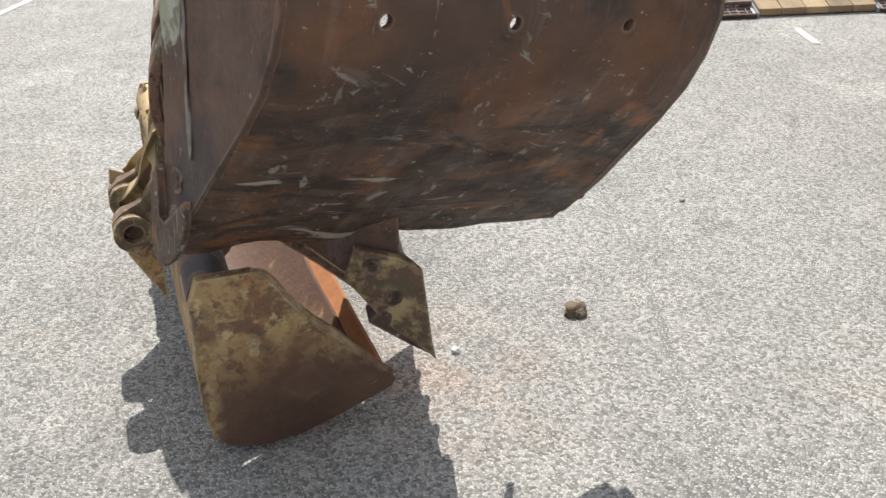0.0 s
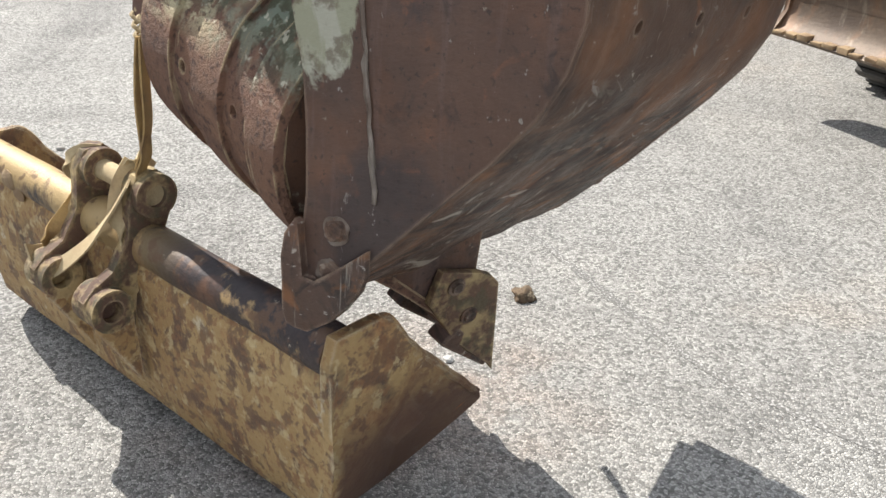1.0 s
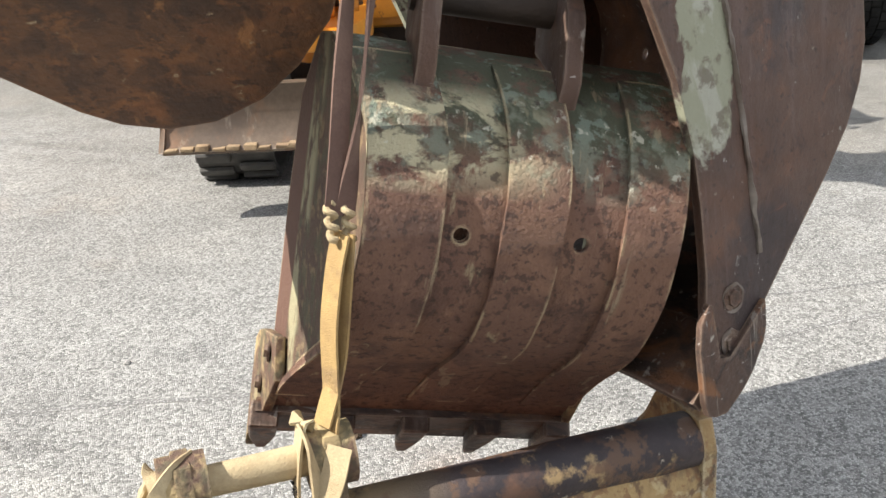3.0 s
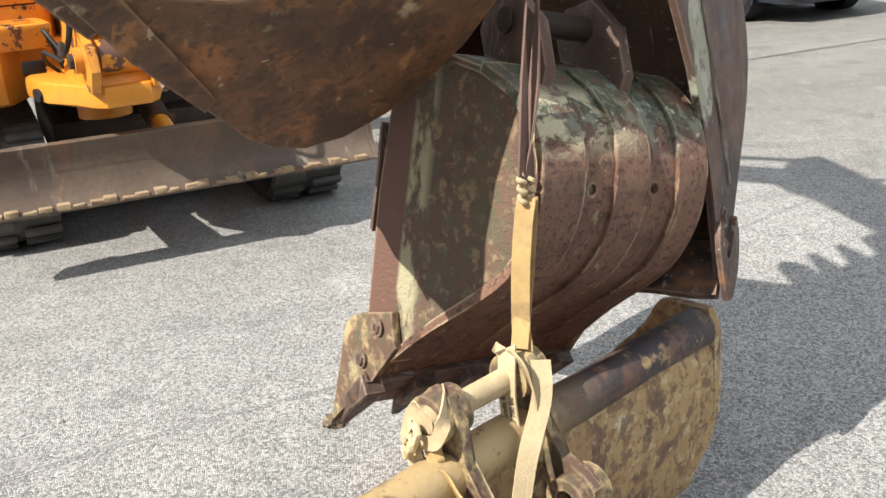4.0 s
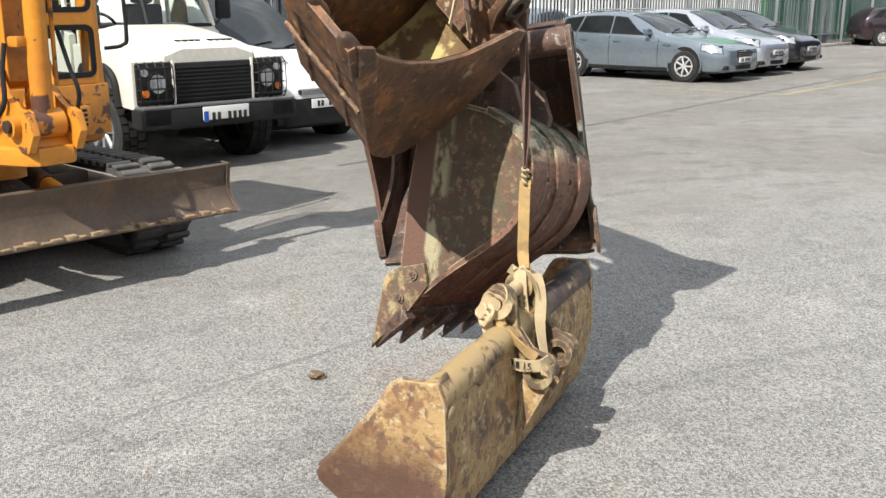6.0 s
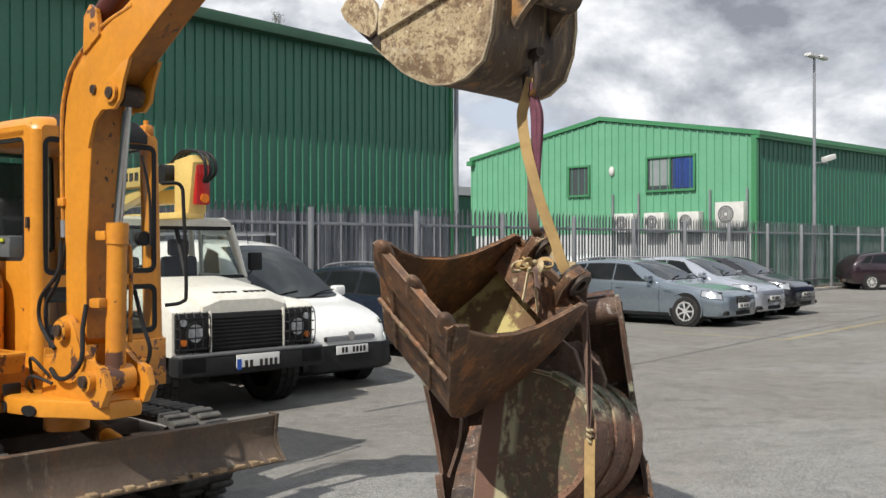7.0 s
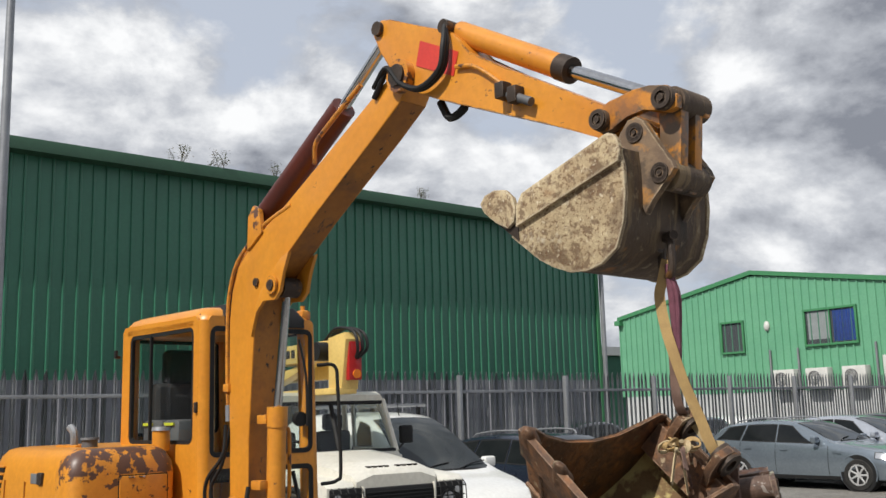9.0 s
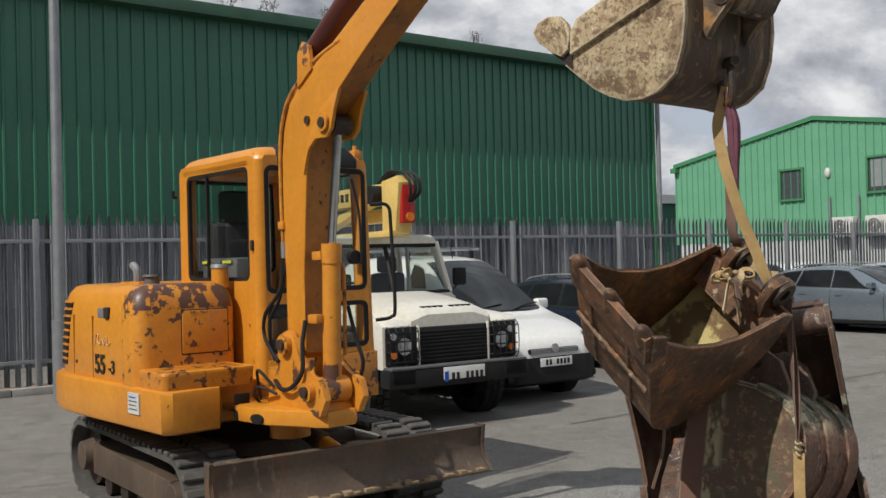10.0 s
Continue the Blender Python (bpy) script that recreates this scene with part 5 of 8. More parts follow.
for y in (0.0, AW - 0.016):
    link("side_plate", prism(AE, y, y + 0.016, 0.004), brown_bucket, trench)
    if y == 0.0:
        link("corner_guard", prism([(-0.095, 0.035), (-0.02, 0.03), (0.03, -0.02), (0.22, -0.30), (0.20, -0.335), (0.05, -0.165)], y - 0.008 if y == 0 else y + 0.012, y + 0.004 if y == 0 else y + 0.024, 0.003), brown_bucket, trench)
link("shell", rough_up(sheet(AB, 0.004, AW - 0.004, 0.014, cuts=8), 0.003, 7), brown_bucket, trench)
link("inner_wall", sheet([(x * 0.965 + 0.018, z * 0.93) for x, z in AB[1:]], 0.017, AW - 0.017, 0.003), mossy_sunlit_inside, trench, "earth and lichen caked inside, sunlit end painted paler")
link("cutting_edge", sheet([(-0.10, 0.03), (0.0, -0.09)], 0.0, AW, -0.025, cuts=4), brown_bucket, trench)
for i, y in enumerate((0.035, AW / 2, AW - 0.035)):
    bm = bmesh.new()
    bmesh.ops.create_uvsphere(bm, u_segments=18, v_segments=12, radius=1.0)
    bmesh.ops.transform(bm, matrix=Matrix.Translation((-0.062, y, -0.012)) @ Matrix.Rotation(radians(-48), 4, "Y") @ Matrix.Diagonal((0.032, 0.038, 0.095, 1)), verts=bm.verts)
    link("tooth_stub", rough_up(bm, 0.008, 22, i * 3.0), brown_bucket, trench, "rounded worn tooth stub")
for y in (0.115, 0.33):
    link("seam", rough_up(tube([(-0.03, y, -0.07), (0.06, y, -0.175), (0.20, y, -0.335), (0.30, y, -0.45)], 0.007, 6), 0.003, 40), brown_bucket, trench, "rusty weld seam down the front")
link("weld_band", rough_up(tube([(0.122, 0.005 + (AW - 0.01) * k / 8, -0.257) for k in range(9)], 0.009, 6), 0.004, 40), brown_bucket, trench, "rusty weld across the front")
for y in (0.10, 0.31):
    link("ear", prism([(0.72, -0.04), (0.80, -0.10), (0.84, 0.0), (0.83, 0.09), (0.79, 0.15), (0.72, 0.165), (0.66, 0.13), (0.66, 0.06)], y - 0.018, y + 0.018, 0.006), brown_bucket, trench)
    link("ear_boss", ring((0.735, y, 0.105), (0, 1, 0), 0.055, 0.028, 0.07, 20), dark_steel, trench)
link("ear_bridge", prism([(0.70, -0.10), (0.80, -0.12), (0.80, 0.03), (0.72, 0.03)], 0.02, AW - 0.02, 0.006), brown_bucket, trench)


# ---- lifting slings ----
def strap(parent, name, pts, half, material, side=(1, 0.5, 0), label="", thick=0.0022):
    return link(name, tube(pts, 0, flat=(half, thick), side=side), material, parent, label)


HOOK = Vector((-1.365, 2.148, 2.40))
AWAY = Vector((-0.531, -0.847, 0))
ear1 = fA @ Vector((0.735, 0.10, 0.105))
ear2 = fA @ Vector((0.735, 0.31, 0.105))
top_sling = thing("lifting_sling", Matrix.Identity(4), "tan and purple webbing sling hanging from the bucket shackle", "sling", "lifting slings")
strap(top_sling, "strap", [HOOK + Vector((0, 0, -0.30)), (-1.366, 2.148, 1.99), (-1.366, 2.146, 1.86), (-1.352, 2.12, 1.80), ear2 + Vector((-0.01, 0.01, 0.03)), ear2 + Vector((0.0, -0.01, -0.02))], 0.018, sling_brown, (-0.45, -0.89, 0))
strap(top_sling, "strap", [HOOK + Vector((0.0, 0.0, 0.0)), (-1.36, 2.17, 2.32), (-1.356, 2.186, 2.25), (-1.372, 2.178, 2.13), (-1.388, 2.160, 2.03), (-1.40, 2.124, 1.90), (-1.416, 2.078, 1.77), (-1.432, 2.038, 1.65), ear1 + Vector((0.0, -0.02, 0.0))], 0.021, sling_yellow, [(-0.2, -0.4, 0.2), (-0.3, -0.95, 0), (-0.531, -0.847, 0), (-0.7, -0.6, 0), (-0.531, -0.847, 0), (-0.531, -0.847, 0)], "yellow flat strap")
for k in range(6):
    a = k * 1.05
    o = Vector((0.013 * math.cos(a), 0.013 * math.sin(a), 0)) + AWAY * 0.008
    fall = [(0.3, 0.0, -0.02), (0.8, 0.0, -0.07), (1.25, 0.010, -0.14), (1.15, 0.012, -0.22), (0.8, 0.014, -0.29), (0.5, 0.016, -0.36), (0.3, 0.016, -0.42 - 0.012 * (k % 3))]
    link("round_sling", tube([HOOK + o * f + AWAY * g + Vector((0, 0, z)) for f, g, z in fall], 0.0095, 8), sling_purple, top_sling, "gathered purple round sling")
rnd = random.Random(4)
knot_c = fA @ Vector((0.60, 0.20, 0.05))
for k in range(6):
    a, r = 1.05 * k, 0.050 + 0.022 * (k % 3)
    tip = Vector((r * math.cos(a), r * math.sin(a), 0.030 - 0.018 * (k % 2)))
    across = Vector((-math.sin(a), math.cos(a), 0.25)) * 0.017
    strap(top_sling, "knot_loop", [knot_c + Vector((0, 0, 0.022)), knot_c + tip * 0.55 + across + Vector((0, 0, 0.035)), knot_c + tip + across * 0.6 + Vector((0, 0, 0.018)), knot_c + tip * 1.02 - across * 0.6, knot_c + tip * 0.5 - across + Vector((0, 0, 0.012)), knot_c + Vector((0, 0, 0.018))], 0.010, sling_tan if k % 2 else sling_yellow, [(0.2, 0.2, 0.9), (-math.sin(a), math.cos(a), 0.9), (-math.sin(a), math.cos(a), -0.6), (0.2, 0.2, 0.9)], "knotted webbing", 0.003)
link("knot", rough_up(tube([knot_c + Vector((0.022 * math.cos(1.7 * j), 0.022 * math.sin(1.7 * j), 0.012 + 0.006 * j)) for j in range(7)], 0.010, 7), 0.004, 60), sling_tan, top_sling, "tight centre of the knot")
for k, d in enumerate(((-0.12, 0.045, -0.05), (-0.085, 0.09, -0.10), (0.05, -0.07, -0.13), (0.01, -0.03, -0.15))):
    d = Vector(d)
    strap(top_sling, "tail", [knot_c + Vector((0, 0, 0.015)), knot_c + d * 0.45 + Vector((0.0, 0.0, 0.045)), knot_c + d * 0.8 + Vector((0, 0, 0.015)), knot_c + d], 0.012, sling_tan if k % 2 else sling_brown, (0.6, -0.6, 0.3))
strap(top_sling, "ear_strap", [ear1 + Vector((0, 0, 0.05)), (ear1 + ear2) / 2 + Vector((-0.01, -0.01, 0.0)), ear2 + Vector((0, 0, 0.05))], 0.02, sling_tan, (0, 0, 1))

knot = Vector((-1.476, 1.955, 1.013))
lugR = fC @ Vector((0.02, 0.56, 0.625))
lugL = fC @ Vector((0.02, 0.79, 0.625))
low_sling = thing("lifting_sling", Matrix.Identity(4), "long webbing sling knotted and looped through the lower bucket's lugs", "sling", "lifting slings")
bend = Vector((-1.374, 1.911, 1.537))
for s_, over in ((-1, (0.0, 0.0, 0.05)), (1, (0.03, -0.01, 0.03))):
    o = Vector((0.65, -0.76, 0)) * 0.017 * s_
    strap(low_sling, "upper_strap", [ear1 + Vector(over), bend + o * 1.4 + Vector((0, 0, 0.05)), bend + o * 1.2, bend.lerp(knot, 0.5) + o, bend.lerp(knot, 0.8) + o * 0.7, knot + o * 0.5 + Vector((0, 0, 0.01))], 0.015, sling_brown, [(0.55, -0.8, 0), (0.6, -0.7 * s_, 0), (0.8, 0.5 * s_, 0), (0.6, -0.75, 0)], "worn brown webbing")
    coil = []
    for k in range(15):
        a = k * 1.3 + s_
        coil.append(knot + o * 0.75 + Vector((0.0065 * math.cos(a), 0.0065 * math.sin(a), 0.030 - 0.0042 * k - 0.008 * (s_ > 0))))
    link("knot", rough_up(tube(coil, 0.0055, 7), 0.002, 60, s_), sling_tan, low_sling, "tight pale knot")
strap(low_sling, "lower_strap", [knot + Vector((0, 0, -0.02)), knot.lerp(lugR, 0.2) + Vector((-0.004, 0.004, 0)), knot.lerp(lugR, 0.45) + Vector((-0.008, 0.006, 0)), knot.lerp(lugR, 0.75), lugR + Vector((-0.006, -0.01, 0.05)), lugR + Vector((0.0, 0.0, -0.03))], 0.020, sling_yellow, (-0.42, -0.91, 0), "yellow webbing strap")
strap(low_sling, "lower_strap", [knot + Vector((0.004, -0.006, -0.02)), knot.lerp(lugR, 0.25) + Vector((0.006, -0.008, 0)), knot.lerp(lugR, 0.6) + Vector((0.006, -0.004, 0)), lugR + Vector((-0.012, 0.0, 0.06))], 0.018, sling_yellow, (-0.3, -0.95, 0.05))
# round the eye of the lug and across to its neighbour
link("pin_wrap", rough_up(rod(lugR + Vector((0.015, -0.017, 0)), lugL + Vector((-0.03, 0.035, 0)), 0.027, 0.024, 14), 0.003, 40), sling_tan, low_sling, "webbing twisted round between the lugs")
lowR, lowL = fC @ Vector((-0.135, 0.56, 0.395)), fC @ Vector((-0.135, 0.79, 0.395))
def on_lugs(pts):
    return [fC @ Vector(p) for p in pts]


strap(low_sling, "loop", on_lugs([(0.05, 0.585, 0.66), (0.018, 0.60, 0.69), (0.001, 0.62, 0.593), (-0.015, 0.62, 0.505), (-0.027, 0.62, 0.445), (-0.031, 0.615, 0.364), (-0.04, 0.60, 0.36)]), 0.023, sling_tan, (-0.75, -0.66, 0), "flat printed label strap")
strap(low_sling, "loop", on_lugs([(0.018, 0.60, 0.688), (-0.025, 0.59, 0.645), (-0.055, 0.585, 0.564), (-0.05, 0.585, 0.50), (-0.034, 0.60, 0.43), (-0.03, 0.605, 0.37)]), 0.024, sling_tan, (-0.2, 0.3, 0.9))
strap(low_sling, "loop", on_lugs([(-0.03, 0.55, 0.665), (-0.06, 0.585, 0.60), (-0.085, 0.66, 0.51), (-0.13, 0.74, 0.435), (-0.175, 0.80, 0.40), (-0.15, 0.84, 0.42)]), 0.021, sling_tan, (0.5, 0.3, 0.75), "pale webbing across the lugs")
strap(low_sling, "loop", on_lugs([(-0.174, 0.82, 0.455), (-0.15, 0.84, 0.435), (-0.119, 0.845, 0.428), (-0.072, 0.85, 0.427), (-0.023, 0.85, 0.440), (0.018, 0.85, 0.475), (0.034, 0.85, 0.533), (0.052, 0.845, 0.60), (0.03, 0.83, 0.655), (-0.01, 0.82, 0.645), (-0.02, 0.82, 0.605)]), 0.021, sling_tan, [fC.to_3x3() @ Vector(v) for v in ((0, 0.5, 0.9), (0, 0.1, 1), (0, 0.1, 1), (0.3, 0.1, 1), (0.9, 0.1, 0.6), (1, 0.2, 0.1), (1, 0.3, 0), (0.2, 1, 0), (0, 1, 0))], "printed pale webbing loop")
strap(low_sling, "loop", on_lugs([(0.006, 0.835, 0.60), (-0.012, 0.84, 0.55), (-0.05, 0.84, 0.515), (-0.10, 0.84, 0.475), (-0.13, 0.83, 0.455)]), 0.017, sling_yellow, fC.to_3x3() @ Vector((0.6, 0.1, 0.8)), "folded inner loop")
strap(low_sling, "loop", on_lugs([(0.03, 0.77, 0.665), (-0.005, 0.80, 0.668), (-0.03, 0.835, 0.64), (-0.015, 0.845, 0.60), (0.03, 0.845, 0.585)]), 0.015, sling_tan, (0.3, 0.2, 0.9))
for k, (a, b, c) in enumerate(((0.07, 0.835, 0.60), (0.052, 0.85, 0.58), (0.035, 0.85, 0.60))):
    link("knot", rough_up(tube(on_lugs([(a, b, c + 0.02), (a - 0.025, b + 0.015, c + 0.012), (a - 0.01, b + 0.02, c - 0.02), (a + 0.015, b - 0.005, c - 0.012), (a - 0.005, b - 0.01, c + 0.018)]), 0.0085, 8), 0.005, 60, k), sling_tan, low_sling, "bunched webbing knot")


def strap_print(body, size, at, along, out):
    """Faded lettering on the webbing, running along a line in the grading bucket's frame."""
    t = bpy.data.curves.new("print", "FONT")
    t.body, t.size, t.extrude, t.align_y = body, size, 0.0006, "CENTER"
    o = new("lettering", t)
    o.parent = low_sling
    a, n = Vector(along).normalized(), Vector(out)
    n = (n - n.dot(a) * a).normalized()
    o.matrix_local = fC @ basis(at, a, n.cross(a), n)
    o.data.materials.append(ink.mat)


strap_print("15", 0.034, (-0.088, 0.856, 0.428), (-0.15, 0.0, -0.002), (-0.3, 1, 0.2))
for k in range(5):
    p = fC @ Vector((0.012 - 0.021 * k, 0.8555, 0.456 - 0.0065 * k))
    link("print_bar", box(-0.006, 0.006, -0.001, 0.001, -0.011, 0.011, m=basis(p, (-0.75, -0.66, 0), (-0.66, 0.75, 0), (0, 0, 1))), ink, low_sling)
strap_print("Grade 6", 0.016, (0.002, 0.6245, 0.545), (0.018, 0.0, 0.11), (-0.3, 1, 0.2))
strap_print("7 700 lbs", 0.016, (-0.020, 0.6245, 0.545), (0.018, 0.0, 0.11), (-0.3, 1, 0.2))
for k in range(9):
    p = fC @ Vector((-0.024 + 0.0012 * k, 0.6235, 0.40 + 0.013 * k))
    link("print_bar", box(-0.010 + 0.003 * (k % 3), 0.008, -0.0008, 0.0008, -0.0025, 0.0025, m=basis(p, (-0.75, -0.66, 0), (-0.66, 0.75, 0), (0, 0, 1))), ink, low_sling)
# loose end hanging at the mouth of the large bucket
hang = thing("hanging_strap", Matrix.Identity(4), "short dirty strap hanging at the mouth of the large bucket", "strap")
h0 = Vector((-0.93, 2.23, 1.05))
link("strap", tube([h0, h0 + Vector((-0.015, 0.02, -0.13)), h0 + Vector((0.03, 0.05, -0.29))], 0, flat=(0.016, 0.008), side=(0.3, -0.9, 0)), rust, hang)


# ---- excavator ----
XB = Vector((-0.889, -0.458, 0)).normalized()
fX = basis((1.3, 3.52, 0.0), XB, (-XB.y, XB.x, 0), (0, 0, 1))
digger = thing("excavator", fX, "orange mini excavator with chipped paint, raised boom and dozer blade", "excavator")


def seg_plate(parent, name, pts, hw, material, bev=0.012, label="", y=0.0):
    return link(name, prism(pts, y - hw, y + hw, bev), material, parent, label)


# undercarriage runs a little off the boom's line
U = fX.inverted() @ heading(1.225, 3.23, -0.923, -0.385)


UNDER = set()


def u_link(name, bm, material, label="", smooth=35):
    bmesh.ops.transform(bm, matrix=U, verts=bm.verts)
    ob = link(name, bm, material, digger, label, smooth)
    UNDER.add(ob.name)
    return ob


# dozer blade: x forward, its face curved
blade_pts = [(-0.10, 0.635), (-0.055, 0.63), (-0.075, 0.56), (-0.08, 0.50), (-0.062, 0.43), (-0.02, 0.37), (0.03, 0.345), (0.025, 0.333), (-0.05, 0.345), (-0.10, 0.41), (-0.115, 0.50), (-0.115, 0.57)]
bm = prism(blade_pts, -0.97, 0.97, 0.003)
u_link("blade", bm, blade_steel, "scraped brown dozer blade")
for y in (-0.975, 0.975):
    u_link("blade_cheek", prism([(-0.13, 0.645), (-0.045, 0.64), (-0.068, 0.52), (-0.05, 0.43), (0.035, 0.345), (-0.03, 0.335), (-0.12, 0.40)], y - 0.012, y + 0.012, 0.003), blade_steel)
for i in range(26):
    y = -0.93 + i * 0.072 + 0.02 * math.sin(i * 3.1)
    u_link("mud_crumb", rough_up(box(-0.02, 0.032, y - 0.03, y + 0.03, 0.344, 0.358 + 0.006 * (i % 3), 0.004), 0.006, 50, i), mud)
for y in (-0.42, 0.42):
    u_link("blade_arm", prism([(-0.10, 0.58), (-0.10, 0.40), (-1.2, 0.32), (-1.25, 0.44)], y - 0.06, y + 0.06, 0.01), dark_steel)
u_link("blade_cylinder", rod((-0.12, 0, 0.50), (-0.62, 0, 0.60), 0.05), orange_worn)
u_link("blade_cylinder", rod((-0.5, 0, 0.57), (-0.9, 0, 0.65), 0.065), dark_steel)
u_link("carbody", box(-2.3, -0.95, -0.5, 0.5, 0.30, 0.56, 0.03), dark_steel)
u_link("slew_ring", rod((-1.6, 0, 0.55), (-1.6, 0, 0.72), 0.46, None, 32), dark_steel)


def track(y):
    """A rubber track: belt, lugs, wheels and side frame."""
    side = 1 if y > 0 else -1
    xf, xr, zc, r = -0.78, -2.78, 0.29, 0.28
    path = [(xf + r * math.cos(radians(a)), zc + r * math.sin(radians(a))) for a in range(-90, 91, 15)] + [(xr + r * math.cos(radians(a)), zc + r * math.sin(radians(a))) for a in range(90, 271, 15)]
    outer = path
    inner = [(xf + (x - xf) * 0.9 if x > xf else (xr + (x - xr) * 0.9 if x < xr else x), zc + (z - zc) * 0.88) for x, z in path]
    bm = bmesh.new()
    rows = []
    for w in (-0.2, 0.2):
        rows.append(([bm.verts.new((x, y + w, z)) for x, z in outer], [bm.verts.new((x, y + w, z)) for x, z in inner]))
    n = len(path)
    for i in range(n):
        j = (i + 1) % n
        (o0, i0), (o1, i1) = rows
        bm.faces.new((o0[i], o0[j], o1[j], o1[i]))
        bm.faces.new((i0[i], i1[i], i1[j], i0[j]))
        bm.faces.new((o0[i], i0[i], i0[j], o0[j]))
        bm.faces.new((o1[i], o1[j], i1[j], i1[i]))
    u_link("track_belt", bm, track_rubber, "worn black rubber track")
    # tread lugs along the belt
    total = 0.0
    pts = path + path[:1]
    step, pos = 0.105, 0.0
    k = 0
    for (x0, z0), (x1, z1) in zip(pts, pts[1:]):
        L = math.hypot(x1 - x0, z1 - z0)
        while pos < L:
            f = pos / L
            a = math.atan2(z1 - z0, x1 - x0)
            for w0, w1, sh in ((-0.2, -0.02, 0.0), (0.02, 0.2, 0.05)):
                b = box(-0.028 + sh, 0.028 + sh, y + w0, y + w1, -0.03, 0.004, 0.008, 1)
                bmesh.ops.transform(b, matrix=Matrix.Translation((x0 + (x1 - x0) * f, 0, z0 + (z1 - z0) * f)) @ Matrix.Rotation(-a, 4, "Y"), verts=b.verts)
                u_link("track_lug", b, track_rubber, smooth=0)
            pos += step
            k += 1
        pos -= L
    u_link("track_frame", prism([(xf - 0.1, 0.20), (xf - 0.1, 0.40), (xr + 0.2, 0.42), (xr + 0.2, 0.18)], y - 0.13 + side * 0.03, y + 0.13 + side * 0.03, 0.02), blade_steel)
    for x, rr_, nm in ((xf, 0.235, "idler"), (xr, 0.235, "sprocket")):
        u_link(nm, rod((x, y - 0.09 - 0.0, zc), (x, y + 0.09 + side * 0.05, zc), rr_, None, 28), dark_steel)
        u_link("hub", rod((x, y + side * 0.1, zc), (x, y + side * 0.19, zc), 0.13, 0.11, 20), blade_steel)
    for i in range(4):
        x = xf - 0.4 - i * 0.38
        u_link("roller", rod((x, y - 0.12, 0.13), (x, y + 0.12, 0.13), 0.085, None, 18), dark_steel)


track(-0.76)
track(0.76)

# arm
arm_pts = [(1.10, 3.93), (1.115, 3.975), (1.17, 4.005), (1.254, 3.982), (1.441, 3.895), (1.725, 3.772), (1.80, 3.70), (1.865, 3.608), (2.095, 3.474), (2.679, 3.141), (2.90, 3.02), (2.96, 2.97), (2.955, 2.90), (2.88, 2.87), (2.641, 3.0), (2.368, 3.125), (1.816, 3.352), (1.587, 3.447), (1.388, 3.545), (1.305, 3.60), (1.154, 3.835)]
seg_plate(digger, "arm", arm_pts, 0.085, orange_arm, 0.01, "orange dipper arm")
link("red_panel", prism([(1.50, 3.785), (1.79, 3.64), (1.75, 3.52), (1.462, 3.655)], -0.089, -0.0865), red_vinyl, digger, "plain red badge panel")
link("arm_pivot_pin", rod((1.36, -0.15, 3.62), (1.36, 0.15, 3.62), 0.06), dark_steel, digger)
link("pivot_boss", ring((1.36, -0.11, 3.62), (0, 1, 0), 0.09, 0.05, 0.05), orange_worn, digger)
# arm cylinder above the boom
for y in (-0.09, 0.09):
    seg_plate(digger, "cylinder_lug", [(-0.19, 2.88), (-0.02, 2.98), (-0.05, 3.13), (-0.12, 3.165), (-0.18, 3.10)], 0.015, orange_worn, 0.004, "", y)
link("arm_cylinder", rod((-0.14, 0, 3.11), (0.705, 0, 3.632), 0.075, None, 24), oxide_rod, digger, "red-brown arm cylinder")
link("arm_cylinder_rod", rod((0.70, 0, 3.63), (1.13, 0, 3.94), 0.034, None, 18), chrome, digger)
link("arm_cylinder_pin", rod((1.155, -0.11, 3.955), (1.155, 0.11, 3.955), 0.04), dark_steel, digger)
for k in range(2):
    link("steel_pipe", tube([(0.55, -0.1, 3.30), (0.56, -0.1, 3.42), (0.68, -0.1, 3.50), (0.9 + 0.1 * k, -0.1, 3.62 + 0.05 * k)], 0.014, 8), orange_worn, digger)
# bucket cylinder on the arm
link("bucket_cylinder", rod((1.72, 0, 3.785), (2.40, 0, 3.404), 0.06, None, 22), orange_arm, digger)
link("gland", rod((2.38, 0, 3.415), (2.45, 0, 3.376), 0.064, None, 22), dark_steel, digger)
link("bucket_cylinder_rod", rod((2.44, 0, 3.38), (3.03, 0, 3.07), 0.032, None, 18), chrome, digger)
link("cylinder_pin", rod((1.70, -0.11, 3.80), (1.70, 0.11, 3.80), 0.038), dark_steel, digger)
for k, y in enumerate((-0.12, -0.14)):
    link("hose", tube([(1.12, -0.1, 3.56 + 0.06 * k), (1.28, y, 3.68), (1.40, y, 3.56), (1.55, y, 3.50), (1.70, y, 3.56), (1.735, y, 3.68), (1.71, -0.1, 3.80)], 0.016, 8), black, digger, "spiral-wrapped black hose")
link("hose", tube([(1.55, 0.0, 3.45), (1.62, 0.0, 3.35), (1.72, 0.0, 3.37), (1.74, 0.0, 3.42)], 0.022, 8), black, digger)
link("steel_pipe", tube([(1.78, -0.1, 3.56), (1.92, -0.1, 3.52), (2.08, -0.1, 3.40), (2.16, -0.1, 3.33)], 0.012, 8), orange_worn, digger)
for x in (2.12, 2.2):
    link("valve", box(x - 0.03, x + 0.03, -0.15, -0.085, 3.30 - 0.5 * (x - 2.12), 3.38 - 0.5 * (x - 2.12), 0.01), dark_steel, digger)
link("valve_port", rod((2.16, -0.12, 3.31), (2.30, -0.12, 3.24), 0.022), dark_grey, digger)
